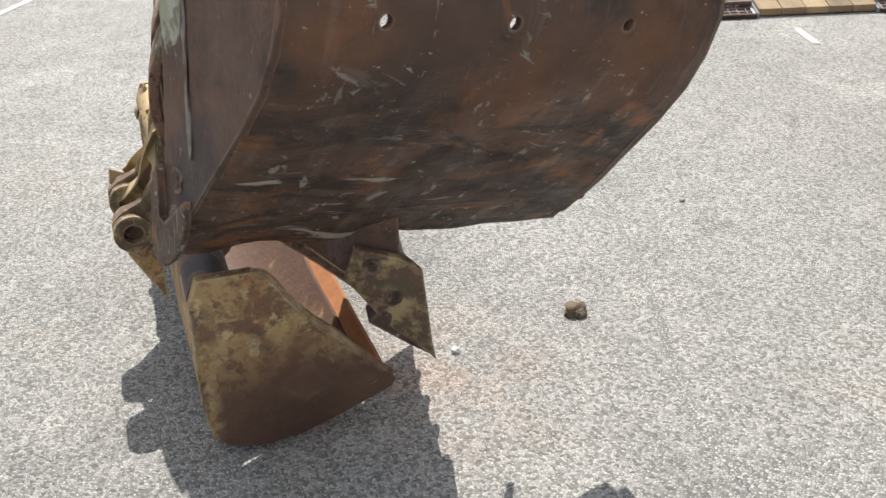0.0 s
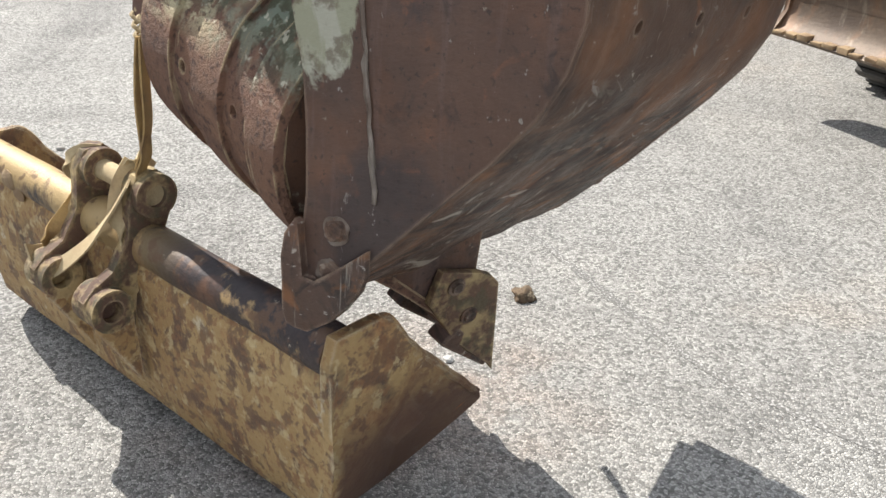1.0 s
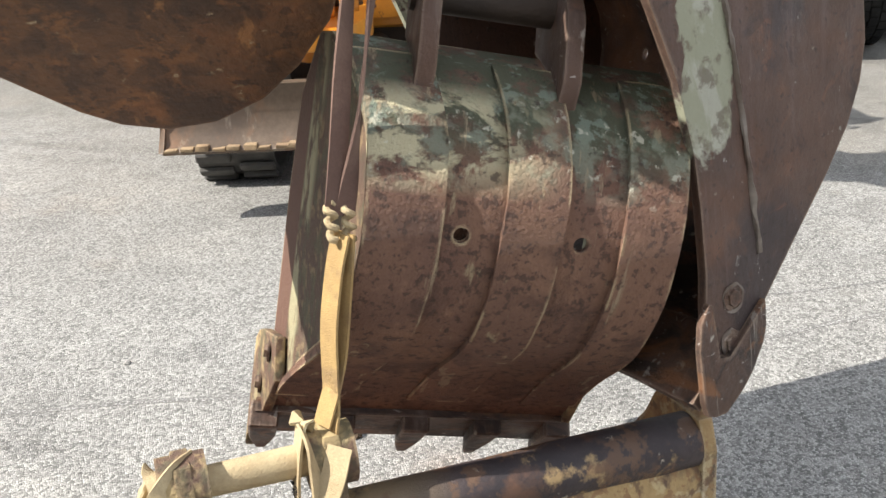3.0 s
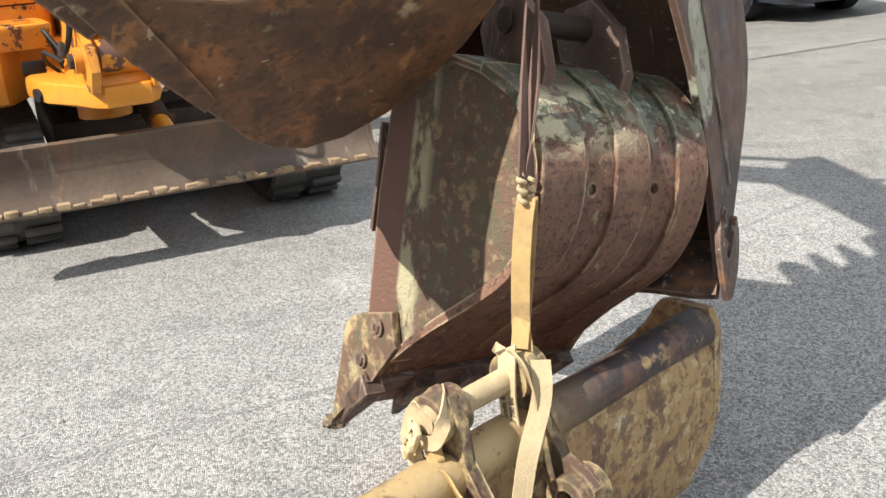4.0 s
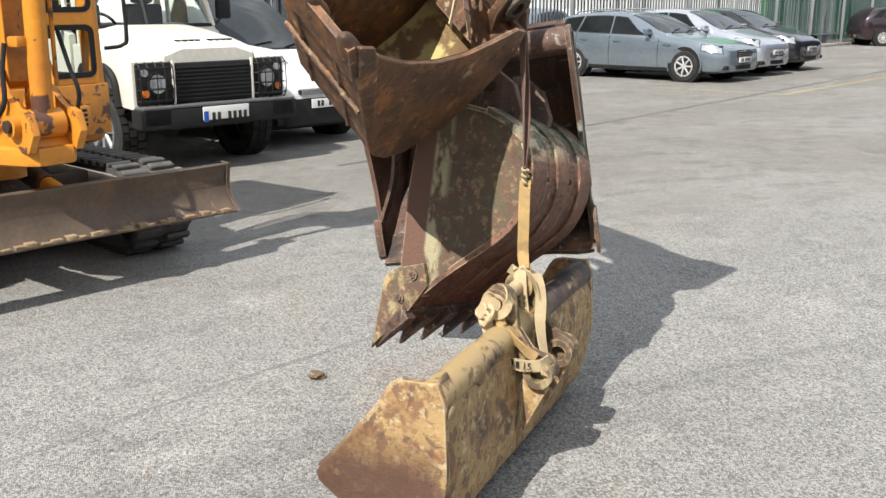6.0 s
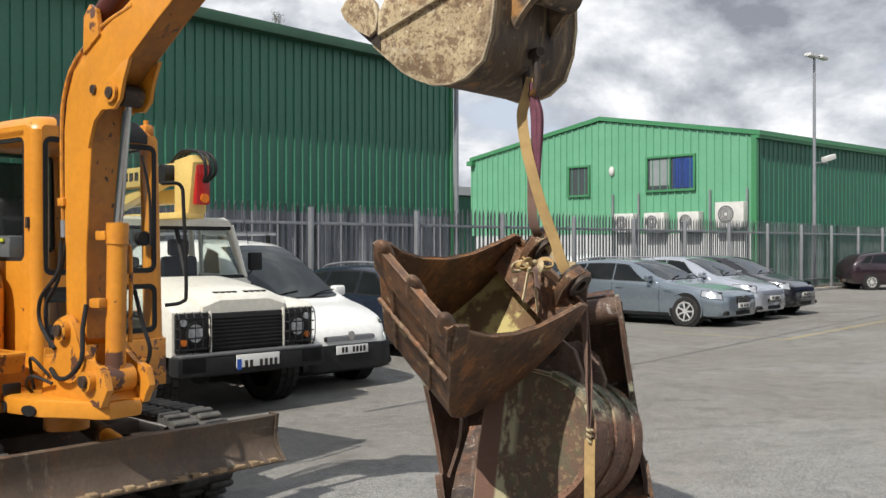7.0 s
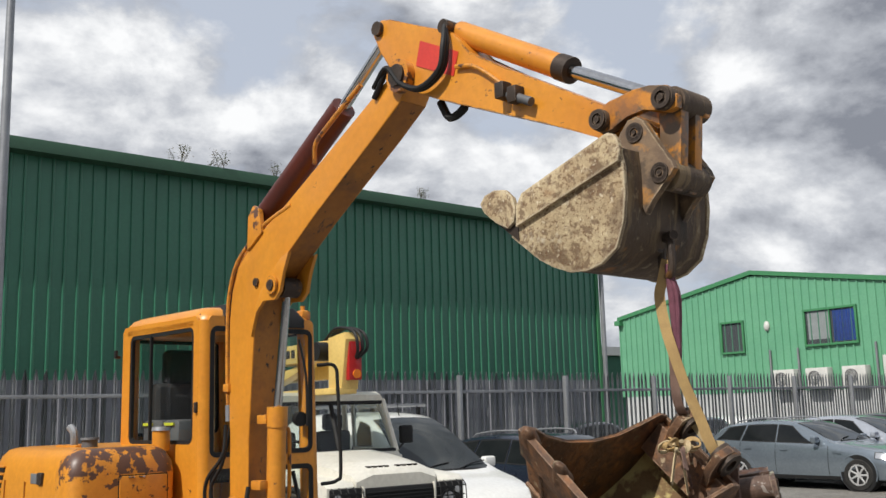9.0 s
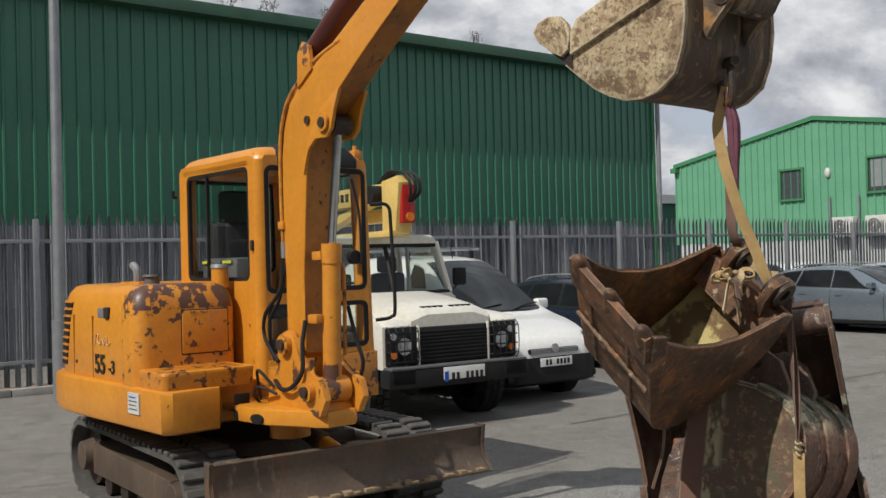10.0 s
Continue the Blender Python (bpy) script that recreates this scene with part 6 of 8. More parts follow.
# linkage
for y in (-0.14, 0.06):
    seg_plate(digger, "rocker_link", [(2.678, 3.05), (2.70, 3.09), (2.779, 3.114), (2.898, 3.134), (2.983, 3.13), (3.064, 3.112), (3.11, 3.06), (3.106, 3.01), (3.058, 3.0), (2.949, 3.042), (2.863, 3.033), (2.79, 2.99), (2.727, 2.985), (2.685, 3.01)], 0.02, orange_oily, 0.006, "worn arched rocker link", y)
for y in (-0.085, 0.015):
    seg_plate(digger, "tipping_link", [(2.985, 3.06), (3.02, 3.105), (3.08, 3.10), (3.10, 3.05), (3.085, 2.90), (3.07, 2.74), (3.04, 2.69), (2.99, 2.70), (2.97, 2.76), (2.985, 2.90)], 0.026, orange_oily, 0.006, "chipped tipping link", y)
for x, z, w, r in ((2.73, 3.04, 0.185, 0.046), (3.055, 3.055, 0.185, 0.05), (2.906, 2.945, 0.17, 0.034), (3.016, 2.756, 0.17, 0.036)):
    link("link_pin", rod((x, -w, z), (x, w - 0.09, z), r, None, 22), stained_brown, digger)
    link("pin_end", ring((x, -w - 0.004, z), (0, 1, 0), r * 0.92, r * 0.55, 0.012, 20), dark_steel, digger)
    link("pin_bolt", rod((x, -w - 0.012, z), (x, -w, z), r * 0.32, None, 6), dark_steel, digger)
link("pivot_tube", rod((3.055, -0.11, 3.055), (3.055, 0.085, 3.055), 0.062, None, 22), stained_brown, digger)
link("pivot_tube", rod((3.016, -0.13, 2.756), (3.016, 0.10, 2.756), 0.066, None, 22), stained_brown, digger)
# working bucket on the arm
FW = 0.30
plate_pts = [(2.36, 2.60), (2.31, 2.585), (2.47, 2.46), (2.55, 2.42), (2.63, 2.39), (2.72, 2.385), (2.80, 2.405), (2.88, 2.46), (2.92, 2.56), (2.935, 2.67), (2.935, 2.78), (2.918, 2.86), (2.905, 2.90), (2.882, 2.918), (2.85, 2.91), (2.40, 2.755), (2.36, 2.70)]
for y in (-FW, FW - 0.02):
    link("bucket_side", prism(plate_pts, y, y + 0.02, 0.004), clay_paint, digger, "pale clay-coated bucket side")
    link("side_rib", prism([(2.925, 2.800), (2.936, 2.845), (2.926, 2.888), (2.905, 2.914), (2.88, 2.924), (2.85, 2.915), (2.40, 2.762), (2.365, 2.71), (2.36, 2.62)], y - 0.022 if y < 0 else y + 0.01, y + 0.004 if y < 0 else y + 0.042, 0.004), clay_paint, digger)
    link("corner_cutter", prism([(2.17, 2.71), (2.145, 2.755), (2.175, 2.79), (2.235, 2.805), (2.30, 2.795), (2.345, 2.755), (2.362, 2.70), (2.35, 2.645), (2.31, 2.62), (2.24, 2.655)], y - 0.022 if y < 0 else y + 0.01, y + 0.004 if y < 0 else y + 0.042, 0.006), clay_paint, digger, "rounded side cutter")
fshell = [(2.33, 2.59), (2.47, 2.465), (2.55, 2.425), (2.63, 2.397), (2.72, 2.392), (2.80, 2.412), (2.875, 2.465), (2.915, 2.56), (2.928, 2.67), (2.928, 2.78), (2.92, 2.86)]
link("bucket_shell", sheet(fshell, -FW + 0.005, FW - 0.005, 0.016, cuts=6), stained_brown, digger, "dark stained bucket back")
for i in range(4):
    y = -FW + 0.03 + i * (2 * FW - 0.06) / 3
    bm = loft([[(x - 0.0, y - w, z - h), (x, y + w, z - h), (x, y + w, z + h), (x, y - w, z + h)] for x, z, w, h in ((2.36, 2.59, 0.035, 0.03), (2.28, 2.645, 0.033, 0.026), (2.20, 2.69, 0.026, 0.012), (2.15, 2.715, 0.02, 0.004))])
    link("bucket_tooth", bm, dark_steel, digger)
for y in (-0.155, 0.105):
    seg_plate(digger, "bucket_ear", [(2.803, 2.912), (2.835, 2.96), (2.872, 3.004), (2.915, 3.012), (2.955, 2.985), (2.985, 2.92), (3.07, 2.80), (3.084, 2.765), (3.062, 2.735), (3.009, 2.694), (2.965, 2.645), (2.935, 2.60), (2.92, 2.64), (2.916, 2.76), (2.90, 2.85), (2.86, 2.885)], 0.018, clay_dark, 0.005, "bucket hanger plate", y)
    for x, z in ((2.906, 2.945), (3.016, 2.756)):
        link("pin_collar", ring((x, y - math.copysign(0.0, y), z), (0, 1, 0), 0.042, 0.025, 0.05), dark_steel, digger)
# settle the upper works over the slew ring
for ob in digger.children:
    if ob.name in UNDER:
        continue
    if ob.type == "FONT" or ob.matrix_basis != Matrix.Identity(4):
        ob.location.x += 0.25
        continue
    for v in ob.data.vertices:
        v.co.x += 0.25 - 0.047 * max(0.0, v.co.x + 0.4)
        v.co.z -= 0.03 * max(0.0, v.co.z - 1.3)

# ---- upper works of the excavator: x ahead along the boom, y to the left ----
def rrect(a0, a1, b0, b1, r, n=4):
    pts = []
    for cx, cy, a in ((a1 - r, b1 - r, 0), (a0 + r, b1 - r, 90), (a0 + r, b0 + r, 180), (a1 - r, b0 + r, 270)):
        for k in range(n + 1):
            q = radians(a + 90 * k / n)
            pts.append((cx + r * math.cos(q), cy + r * math.sin(q)))
    return pts


def surround(name, outer, inner, at0, at1, axis, material, label=""):
    """A flat frame between two outlines of equal count, at0 to at1 deep."""
    def put(p, at):
        return (p[0], at, p[1]) if axis == "y" else (at, p[0], p[1])
    bm = bmesh.new()
    loops = [[bm.verts.new(put(p, at)) for p in line] for line, at in ((outer, at0), (inner, at0), (inner, at1), (outer, at1))]
    n = len(outer)
    for a, b in zip(loops, loops[1:] + loops[:1]):
        for i in range(n):
            bm.faces.new((a[i], a[(i + 1) % n], b[(i + 1) % n], b[i]))
    return link(name, bm, material, digger, label)


def glazing(name, rect, r, at, axis, out):
    """A pane in a rubber seal inside a rounded opening; out: the way the opening faces."""
    a0, a1, b0, b1 = rect
    s = 0.026
    surround("window_seal", rrect(a0 - 0.008, a1 + 0.008, b0 - 0.008, b1 + 0.008, r + 0.008), rrect(a0 + s, a1 - s, b0 + s, b1 - s, max(r - s, 0.02)), at - 0.016 * out, at + 0.009 * out, axis, black)
    bm = bmesh.new()
    bm.faces.new([bm.verts.new((p, at - 0.006 * out, q) if axis == "y" else (at - 0.006 * out, p, q)) for p, q in rrect(a0 + 0.01, a1 - 0.01, b0 + 0.01, b1 - 0.01, r)])
    link(name, bm, clear_glass, digger).visible_shadow = False


def ring_xy(x0, x1, y0, y1, z, r, inset=0.0):
    return [(a, b, z) for a, b in rrect(x0 + inset, x1 - inset, y0 + inset, y1 - inset, max(r - inset * 0.3, 0.03), 6)]


# lower bodywork: a curved skirt that wraps the tail
foot = [(-0.46, -0.80), (-1.2, -0.82), (-1.8, -0.835), (-2.2, -0.82), (-2.45, -0.74), (-2.66, -0.56), (-2.80, -0.28), (-2.86, 0.05), (-2.80, 0.45), (-2.62, 0.78), (-2.3, 0.98), (-1.8, 1.02), (-0.75, 0.98)]
foot = [tuple(p) for p in spline([(x, y, 0) for x, y in foot], 4)]
foot = [(x, y) for x, y, _ in foot] + [(-0.66, 0.9), (-0.66, -0.3), (-0.44, -0.42), (-0.42, -0.74)]
secs = [[(-1.5 + (x + 1.5) * k, y * k, z) for x, y in foot] for z, k in ((0.735, 0.955), (0.75, 0.985), (0.79, 1.0), (0.98, 1.0), (1.0, 0.995), (1.008, 0.98))]
link("counterweight", loft(secs), orange, digger, "curved orange skirt round the tail")
tail = [(-1.0, -0.775), (-1.7, -0.79), (-2.1, -0.785), (-2.36, -0.71), (-2.56, -0.54), (-2.70, -0.25), (-2.75, 0.05), (-2.68, 0.42), (-2.48, 0.74), (-2.2, 0.9), (-1.86, 0.93)]
tail_line = spline([(x, y, 0) for x, y in tail], 4)
hood = [(v.x, v.y) for v in tail_line] + [(-1.84, 0.0), (-1.0, -0.05)]
secs = [[(-1.6 + (x + 1.6) * k, y * k, z) for x, y in hood] for z, k in ((1.0, 0.99), (1.02, 1.0), (1.40, 0.992), (1.52, 0.975), (1.59, 0.945), (1.635, 0.90), (1.65, 0.84))]
link("bonnet", loft(secs), orange, digger, "rounded orange tail bonnet")


def tail_at(x, z):
    """Place on the right flank of the tail at x, facing out."""
    best = min(range(len(tail_line) - 1), key=lambda i: abs((tail_line[i].x + tail_line[i + 1].x) / 2 - x) + (5 if tail_line[i].y > 0.1 else 0))
    a, b = tail_line[best], tail_line[best + 1]
    f = (x - a.x) / (b.x - a.x)
    p = a.lerp(b, f)
    k = 1.0 if z < 1.2 else 1.0 - 0.008 * (z - 1.2) / 0.2 if z < 1.4 else 0.992 - 0.1 * (z - 1.4)
    d = (a - b).normalized()
    return Matrix.Translation((-1.6 + (p.x + 1.6) * k, p.y * k, z)) @ Matrix.Rotation(math.atan2(d.y, d.x), 4, "Z")


def on_tail(x, z, bm, material, name, label=""):
    bmesh.ops.transform(bm, matrix=tail_at(x, z), verts=bm.verts)
    return link(name, bm, material, digger, label)


for i in range(9):
    z = 1.09 + i * 0.052
    on_tail(-2.17 + 0.012 * i, z, box(-0.085, 0.085, -0.004, 0.02, -0.016, 0.016, 0.002), black, "vent_slot")
    on_tail(-2.17 + 0.012 * i, z, box(-0.09, 0.09, -0.009, 0.01, 0.016, 0.027, 0.003), orange, "louvre")
    on_tail(-2.48 + 0.006 * i, z, box(-0.06, 0.06, -0.004, 0.02, -0.016, 0.016, 0.002), black, "vent_slot")
    on_tail(-2.48 + 0.006 * i, z, box(-0.065, 0.065, -0.009, 0.01, 0.016, 0.027, 0.003), orange, "louvre")
for x in (-1.93, -1.58):
    on_tail(x, 1.02, box(-0.0025, 0.0025, -0.003, 0.01, 0.0, 0.42), orange_grimy_shaded, "panel_seam")
on_tail(-1.42, 1.46, box(-0.075, 0.055, -0.006, 0.01, -0.03, 0.035, 0.004), galv_post, "latch_plate")
on_tail(-1.335, 1.455, box(-0.035, 0.035, -0.02, 0.01, -0.03, 0.05, 0.012), dark_steel, "latch")
on_tail(-1.92, 1.11, rod((0.04, -0.006, 0), (0.04, 0.01, 0), 0.012), dark_steel, "plug")
for body, size, x, z in (("55", 0.185, -1.545, 1.055), ("-3", 0.125, -1.31, 1.062)):
    txt = bpy.data.curves.new("numbers", "FONT")
    txt.body, txt.size, txt.extrude, txt.offset = body, size, 0.003, 0.002
    num = new("lettering", txt)
    num.parent = digger
    num.matrix_local = tail_at(x, z) @ Matrix.Translation((0, -0.004, 0)) @ Matrix.Rotation(radians(90), 4, "X")
    num.data.materials.append(ink.mat)
sc = tube([(0.0, -0.003, 0.0), (0.03, -0.003, 0.07), (0.07, -0.003, 0.075), (0.06, -0.003, 0.035), (0.10, -0.003, 0.01), (0.14, -0.003, 0.045), (0.17, -0.003, 0.01), (0.21, -0.003, 0.07), (0.22, -0.003, 0.01), (0.27, -0.003, 0.03)], 0.0035, 5)
on_tail(-1.55, 1.24, sc, ink_pale, "script_mark")
on_tail(-1.0, 0.845, box(0.10, 0.26, -0.052, -0.03, 0.0, 0.13), off_white, "decal", "small white label with faded print")
for i in range(4):
    on_tail(-1.0, 0.87 + 0.025 * i, box(0.115, 0.235 - 0.02 * (i % 2), -0.0535, -0.05, 0.0, 0.008), plate_blue if i == 3 else dark_grey, "print_line")
# engine cover beside the cab, its service door facing ahead
secs = [ring_xy(-1.12, -0.815, -0.80, -0.075, z, 0.10, i) for z, i in ((1.0, 0.0), (1.50, 0.0), (1.565, 0.012), (1.615, 0.038), (1.645, 0.075), (1.655, 0.11))]
link("engine_cover", loft(secs), orange_flaked, digger, "rounded engine cover, paint flaked to bare rust")
link("service_door", box(-0.82, -0.806, -0.485, -0.16, 1.195, 1.475, 0.006), orange_flaked, digger, "square service door, paint flaked to rust")
surround("door_gap", rrect(-0.492, -0.153, 1.188, 1.482, 0.012), rrect(-0.486, -0.159, 1.194, 1.476, 0.01), -0.818, -0.8125, "x", black)
for y in (-0.43, -0.36):
    link("door_catch", box(-0.81, -0.798, y, y + 0.04, 1.462, 1.473, 0.003), chrome, digger)
link("door_lock", rod((-0.812, -0.215, 1.175), (-0.802, -0.215, 1.175), 0.012), dark_steel, digger)
# step over the tank
secs = [ring_xy(-0.84, -0.45, -0.79, -0.15, z, 0.05, i) for z, i in ((1.0, 0.012), (1.035, 0.004), (1.085, 0.004), (1.10, 0.0), (1.115, 0.004), (1.12, 0.02))]
link("step_box", loft(secs), orange_flaked, digger, "chipped orange step over the tank")
for k in range(6):
    link("step_tread", box(-0.74 + 0.045 * k, -0.725 + 0.045 * k, -0.70, -0.22, 1.119, 1.124, 0.002), orange_flaked, digger)
link("tie_slot", box(-0.43, -0.414, -0.33, -0.22, 0.88, 0.95, 0.01), black, digger)
# fittings on the bonnet
link("fuel_cap", rod((-1.42, -0.42, 1.63), (-1.42, -0.42, 1.70), 0.055, 0.05), dark_grey, digger)
link("cap_rim", rod((-1.42, -0.42, 1.70), (-1.42, -0.42, 1.715), 0.065, 0.06), dark_grey, digger)
link("exhaust", tube([(-1.68, -0.42, 1.62), (-1.68, -0.42, 1.74), (-1.73, -0.43, 1.79)], 0.028), galv_post, digger)
link("filler_neck", rod((-0.98, -0.12, 1.62), (-0.98, -0.12, 1.75), 0.06, 0.058, 20), orange, digger)
link("filler_cap", rod((-0.98, -0.12, 1.75), (-0.98, -0.12, 1.775), 0.066, 0.06, 20), galv_post, digger)
link("bonnet_strip", box(-1.9, -1.55, -0.46, -0.30, 1.645, 1.665, 0.006), orange_worn, digger)

# cab
CX0, CX1, CY0, CY1 = -1.80, -0.59, -0.04, 0.885
secs = [ring_xy(CX0, CX1, CY0, CY1 + 0.05, 0.80, 0.06), ring_xy(CX0, CX1, CY0, CY1 + 0.04, 1.13, 0.06)]
link("cab_base", loft(secs), orange, digger)
side_out = rrect(CX0 + 0.05, CX1 - 0.055, 1.10, 2.50, 0.05)
surround("cab_side", side_out, rrect(-1.635, -0.705, 1.655, 2.43, 0.055), CY0, CY0 + 0.045, "y", orange, "orange cab side with a large rounded opening")
surround("cab_side", side_out, rrect(-1.635, -0.705, 1.15, 2.43, 0.055), CY1, CY1 - 0.045, "y", orange)
surround("cab_front", rrect(CY0 + 0.05, CY1 - 0.035, 1.50, 2.50, 0.03), rrect(CY0 + 0.065, CY1 - 0.05, 1.575, 2.425, 0.05), CX1, CX1 - 0.045, "x", orange)
surround("cab_front", rrect(CY0 + 0.05, CY1 - 0.02, 1.10, 1.50, 0.03), rrect(CY0 + 0.065, CY1 - 0.045, 1.17, 1.485, 0.05), CX1, CX1 - 0.045, "x", orange)
surround("cab_rear", rrect(CY0 + 0.05, CY1 - 0.035, 1.10, 2.50, 0.03), rrect(CY0 + 0.10, CY1 - 0.10, 1.70, 2.42, 0.05), CX0, CX0 + 0.045, "x", orange)
for x, y in ((CX1 - 0.06, CY0 + 0.06), (CX1 - 0.06, CY1 - 0.06), (CX0 + 0.06, CY0 + 0.06), (CX0 + 0.06, CY1 - 0.06)):
    lean = 0.035 if y > 0.4 else 0.0
    link("pillar", rod((x, y + lean, 1.0), (x, y, 2.47), 0.062, 0.06, 24), orange, digger)
secs = [ring_xy(CX0, CX1, CY0, CY1, z, 0.12, i) for z, i in ((2.42, 0.02), (2.435, 0.0), (2.47, 0.0), (2.51, 0.015), (2.545, 0.045), (2.565, 0.09), (2.572, 0.16))]
link("cab_roof", loft(secs), orange, digger, "rounded cab roof")
link("roof_hatch", loft([ring_xy(CX1 - 0.42, CX1 + 0.012, 0.10, 0.80, z, 0.06, i) for z, i in ((2.44, 0.0), (2.50, 0.0), (2.545, 0.03), (2.585, 0.06), (2.595, 0.10))]), black, digger, "black tinted roof hatch")
glazing("side_window", (-1.635, -0.705, 1.655, 2.43), 0.055, CY0 + 0.012, "y", -1)
glazing("side_window", (-1.635, -0.705, 1.15, 2.43), 0.055, CY1 - 0.012, "y", 1)
glazing("windscreen", (CY0 + 0.065, CY1 - 0.05, 1.575, 2.425), 0.05, CX1 - 0.008, "x", 1)
glazing("lower_windscreen", (CY0 + 0.065, CY1 - 0.045, 1.17, 1.485), 0.05, CX1 - 0.008, "x", 1)
glazing("rear_window", (CY0 + 0.10, CY1 - 0.10, 1.70, 2.42), 0.05, CX0 + 0.012, "x", -1)
link("window_divider", box(-1.33, -1.312, CY0 + 0.0, CY0 + 0.02, 1.66, 2.42), black, digger)
link("front_skirt", box(CX1 - 0.04, CX1 + 0.008, CY0 + 0.06, CY1 + 0.03, 0.80, 1.12, 0.006), orange_flaked, digger, "cab front panel flaked to dark rust")
link("front_vent", box(CX1 + 0.005, CX1 + 0.03, 0.56, 0.76, 0.84, 0.99, 0.012), orange, digger)
for i in range(4):
    link("vent_slat", box(CX1 + 0.022, CX1 + 0.034, 0.59, 0.73, 0.862 + i * 0.03, 0.88 + i * 0.03), black, digger)
link("rear_post", box(CX0 + 0.0, CX0 + 0.03, CY0 - 0.05, CY0 - 0.03, 2.28, 2.34, 0.005), black, digger)
link("cab_latch", box(-0.665, -0.64, CY0 - 0.02, CY0 + 0.02, 1.86, 1.93, 0.006), dark_steel, digger)
link("hinge_pin", rod((-1.80, CY0 - 0.04, 2.29), (-1.80, CY0, 2.29), 0.012), dark_steel, digger)
link("seat", box(-1.60, -1.14, 0.14, 0.60, 1.36, 1.48, 0.05, 3), seat_cloth, digger)
link("seat_back", box(-1.70, -1.55, 0.14, 0.60, 1.42, 2.09, 0.06, 3), seat_cloth, digger, "empty black seat back")
link("headrest", box(-1.69, -1.57, 0.23, 0.51, 2.08, 2.34, 0.05, 3), seat_cloth, digger)
link("console", box(-1.65, -1.1, 0.07, 0.24, 1.4, 1.82, 0.04), dark_grey, digger)
link("cab_floor", box(CX0 + 0.05, CX1 - 0.05, CY0 + 0.05, CY1, 1.13, 1.16), dark_grey, digger)
for x in (-1.60, -1.28):
    link("hi_vis_strip", box(x, x + 0.13, 0.055, 0.068, 1.78, 1.80), hi_vis, digger)
for y in (0.19, 0.78):
    link("lever", tube([(-1.0, y, 1.4), (-0.97, y, 1.62), (-0.99, y, 1.72)], 0.014), black, digger)
link("wiper", tube([(CX1 + 0.012, 0.72, 2.36), (CX1 + 0.025, 0.77, 2.1), (CX1 + 0.025, 0.78, 1.75)], 0.009, 6), black, digger)
link("blower", rod((CX1 - 0.03, 0.74, 1.80), (CX1 + 0.015, 0.74, 1.80), 0.05, None, 20), black, digger)
link("grab_bar", tube([(CX1 + 0.0, CY1 + 0.0, 2.18), (CX1 + 0.05, CY1 + 0.12, 2.17), (CX1 + 0.06, CY1 + 0.14, 2.0), (CX1 + 0.06, CY1 + 0.16, 1.45), (CX1 + 0.04, CY1 + 0.14, 1.36), (CX1 + 0.0, CY1 + 0.03, 1.34)], 0.013, 8), black, digger, "long black grab bar")
link("work_lamp", box(CX1 - 0.12, CX1 - 0.03, 0.78, 0.86, 2.50, 2.58, 0.025), orange_worn, digger)
link("lamp_bolt", rod((CX1 - 0.08, 0.82, 2.57), (CX1 - 0.08, 0.82, 2.61), 0.018), orange_worn, digger)

# swing casting under the boom foot
link("swing_post", rod((-0.30, 0, 0.66), (-0.30, 0, 1.10), 0.13, None, 24), orange_worn, digger)
cast = [(-0.62, 0.20), (-0.62, -0.16), (-0.50, -0.29), (-0.36, -0.335), (-0.08, -0.30), (0.10, -0.20), (0.24, -0.15), (0.30, -0.10), (0.30, 0.10), (0.24, 0.15), (-0.1, 0.26), (-0.5, 0.26)]
link("swing_bracket", prism(cast, 0.785, 0.885, 0.022, None, "xy"), orange, digger, "heavy orange swing casting")
for x, y, a in ((-0.42, -0.31, -0.3), (-0.16, -0.312, 0.12)):
    bm = rod((0, -0.012, 0), (0, 0.03, 0), 0.036, None, 20)
    bmesh.ops.transform(bm, matrix=Matrix.Translation((x, y, 0.82)) @ Matrix.Rotation(a, 4, "Z") @ Matrix.Diagonal((1.7, 1, 0.85, 1)), verts=bm.verts)
    link("bracket_hole", bm, black, digger)
link("swing_pin", rod((-0.50, -0.20, 0.87), (-0.50, -0.20, 0.905), 0.045, 0.04), orange_worn, digger)
for y in (-0.135, 0.135):
    seg_plate(digger, "bracket_cheek", [(-0.32, 0.86), (0.30, 0.86), (0.36, 0.96), (0.33, 1.06), (0.20, 1.09), (0.10, 1.16), (0.04, 1.30), (-0.04, 1.36), (-0.13, 1.33), (-0.17, 1.24), (-0.16, 1.12), (-0.28, 0.98)], 0.022, orange_worn, 0.006, "", y)
link("swing_web", prism([(-0.30, 0.87), (0.26, 0.87), (0.16, 1.02), (-0.20, 1.06)], -0.115, 0.115, 0.012), orange_worn, digger)
for y in (-0.175, 0.175):
    link("pin_boss", rod((-0.055, y - 0.02, 1.27), (-0.055, y + 0.02, 1.27), 0.062, None, 20), orange_worn, digger)
    link("pin_boss", rod((0.20, y - 0.02, 1.0), (0.20, y + 0.02, 1.0), 0.058, None, 20), orange_worn, digger)
link("foot_pin", rod((-0.055, -0.215, 1.27), (-0.055, 0.215, 1.27), 0.034), dark_steel, digger)
link("cylinder_pin", rod((0.20, -0.215, 1.0), (0.20, 0.215, 1.0), 0.034), dark_steel, digger)
link("swing_cylinder", rod((-0.78, -0.30, 0.85), (-1.4, -0.36, 0.87), 0.055), dark_steel, digger)
link("swing_rod", rod((-0.50, -0.22, 0.84), (-0.80, -0.30, 0.85), 0.028), chrome, digger)
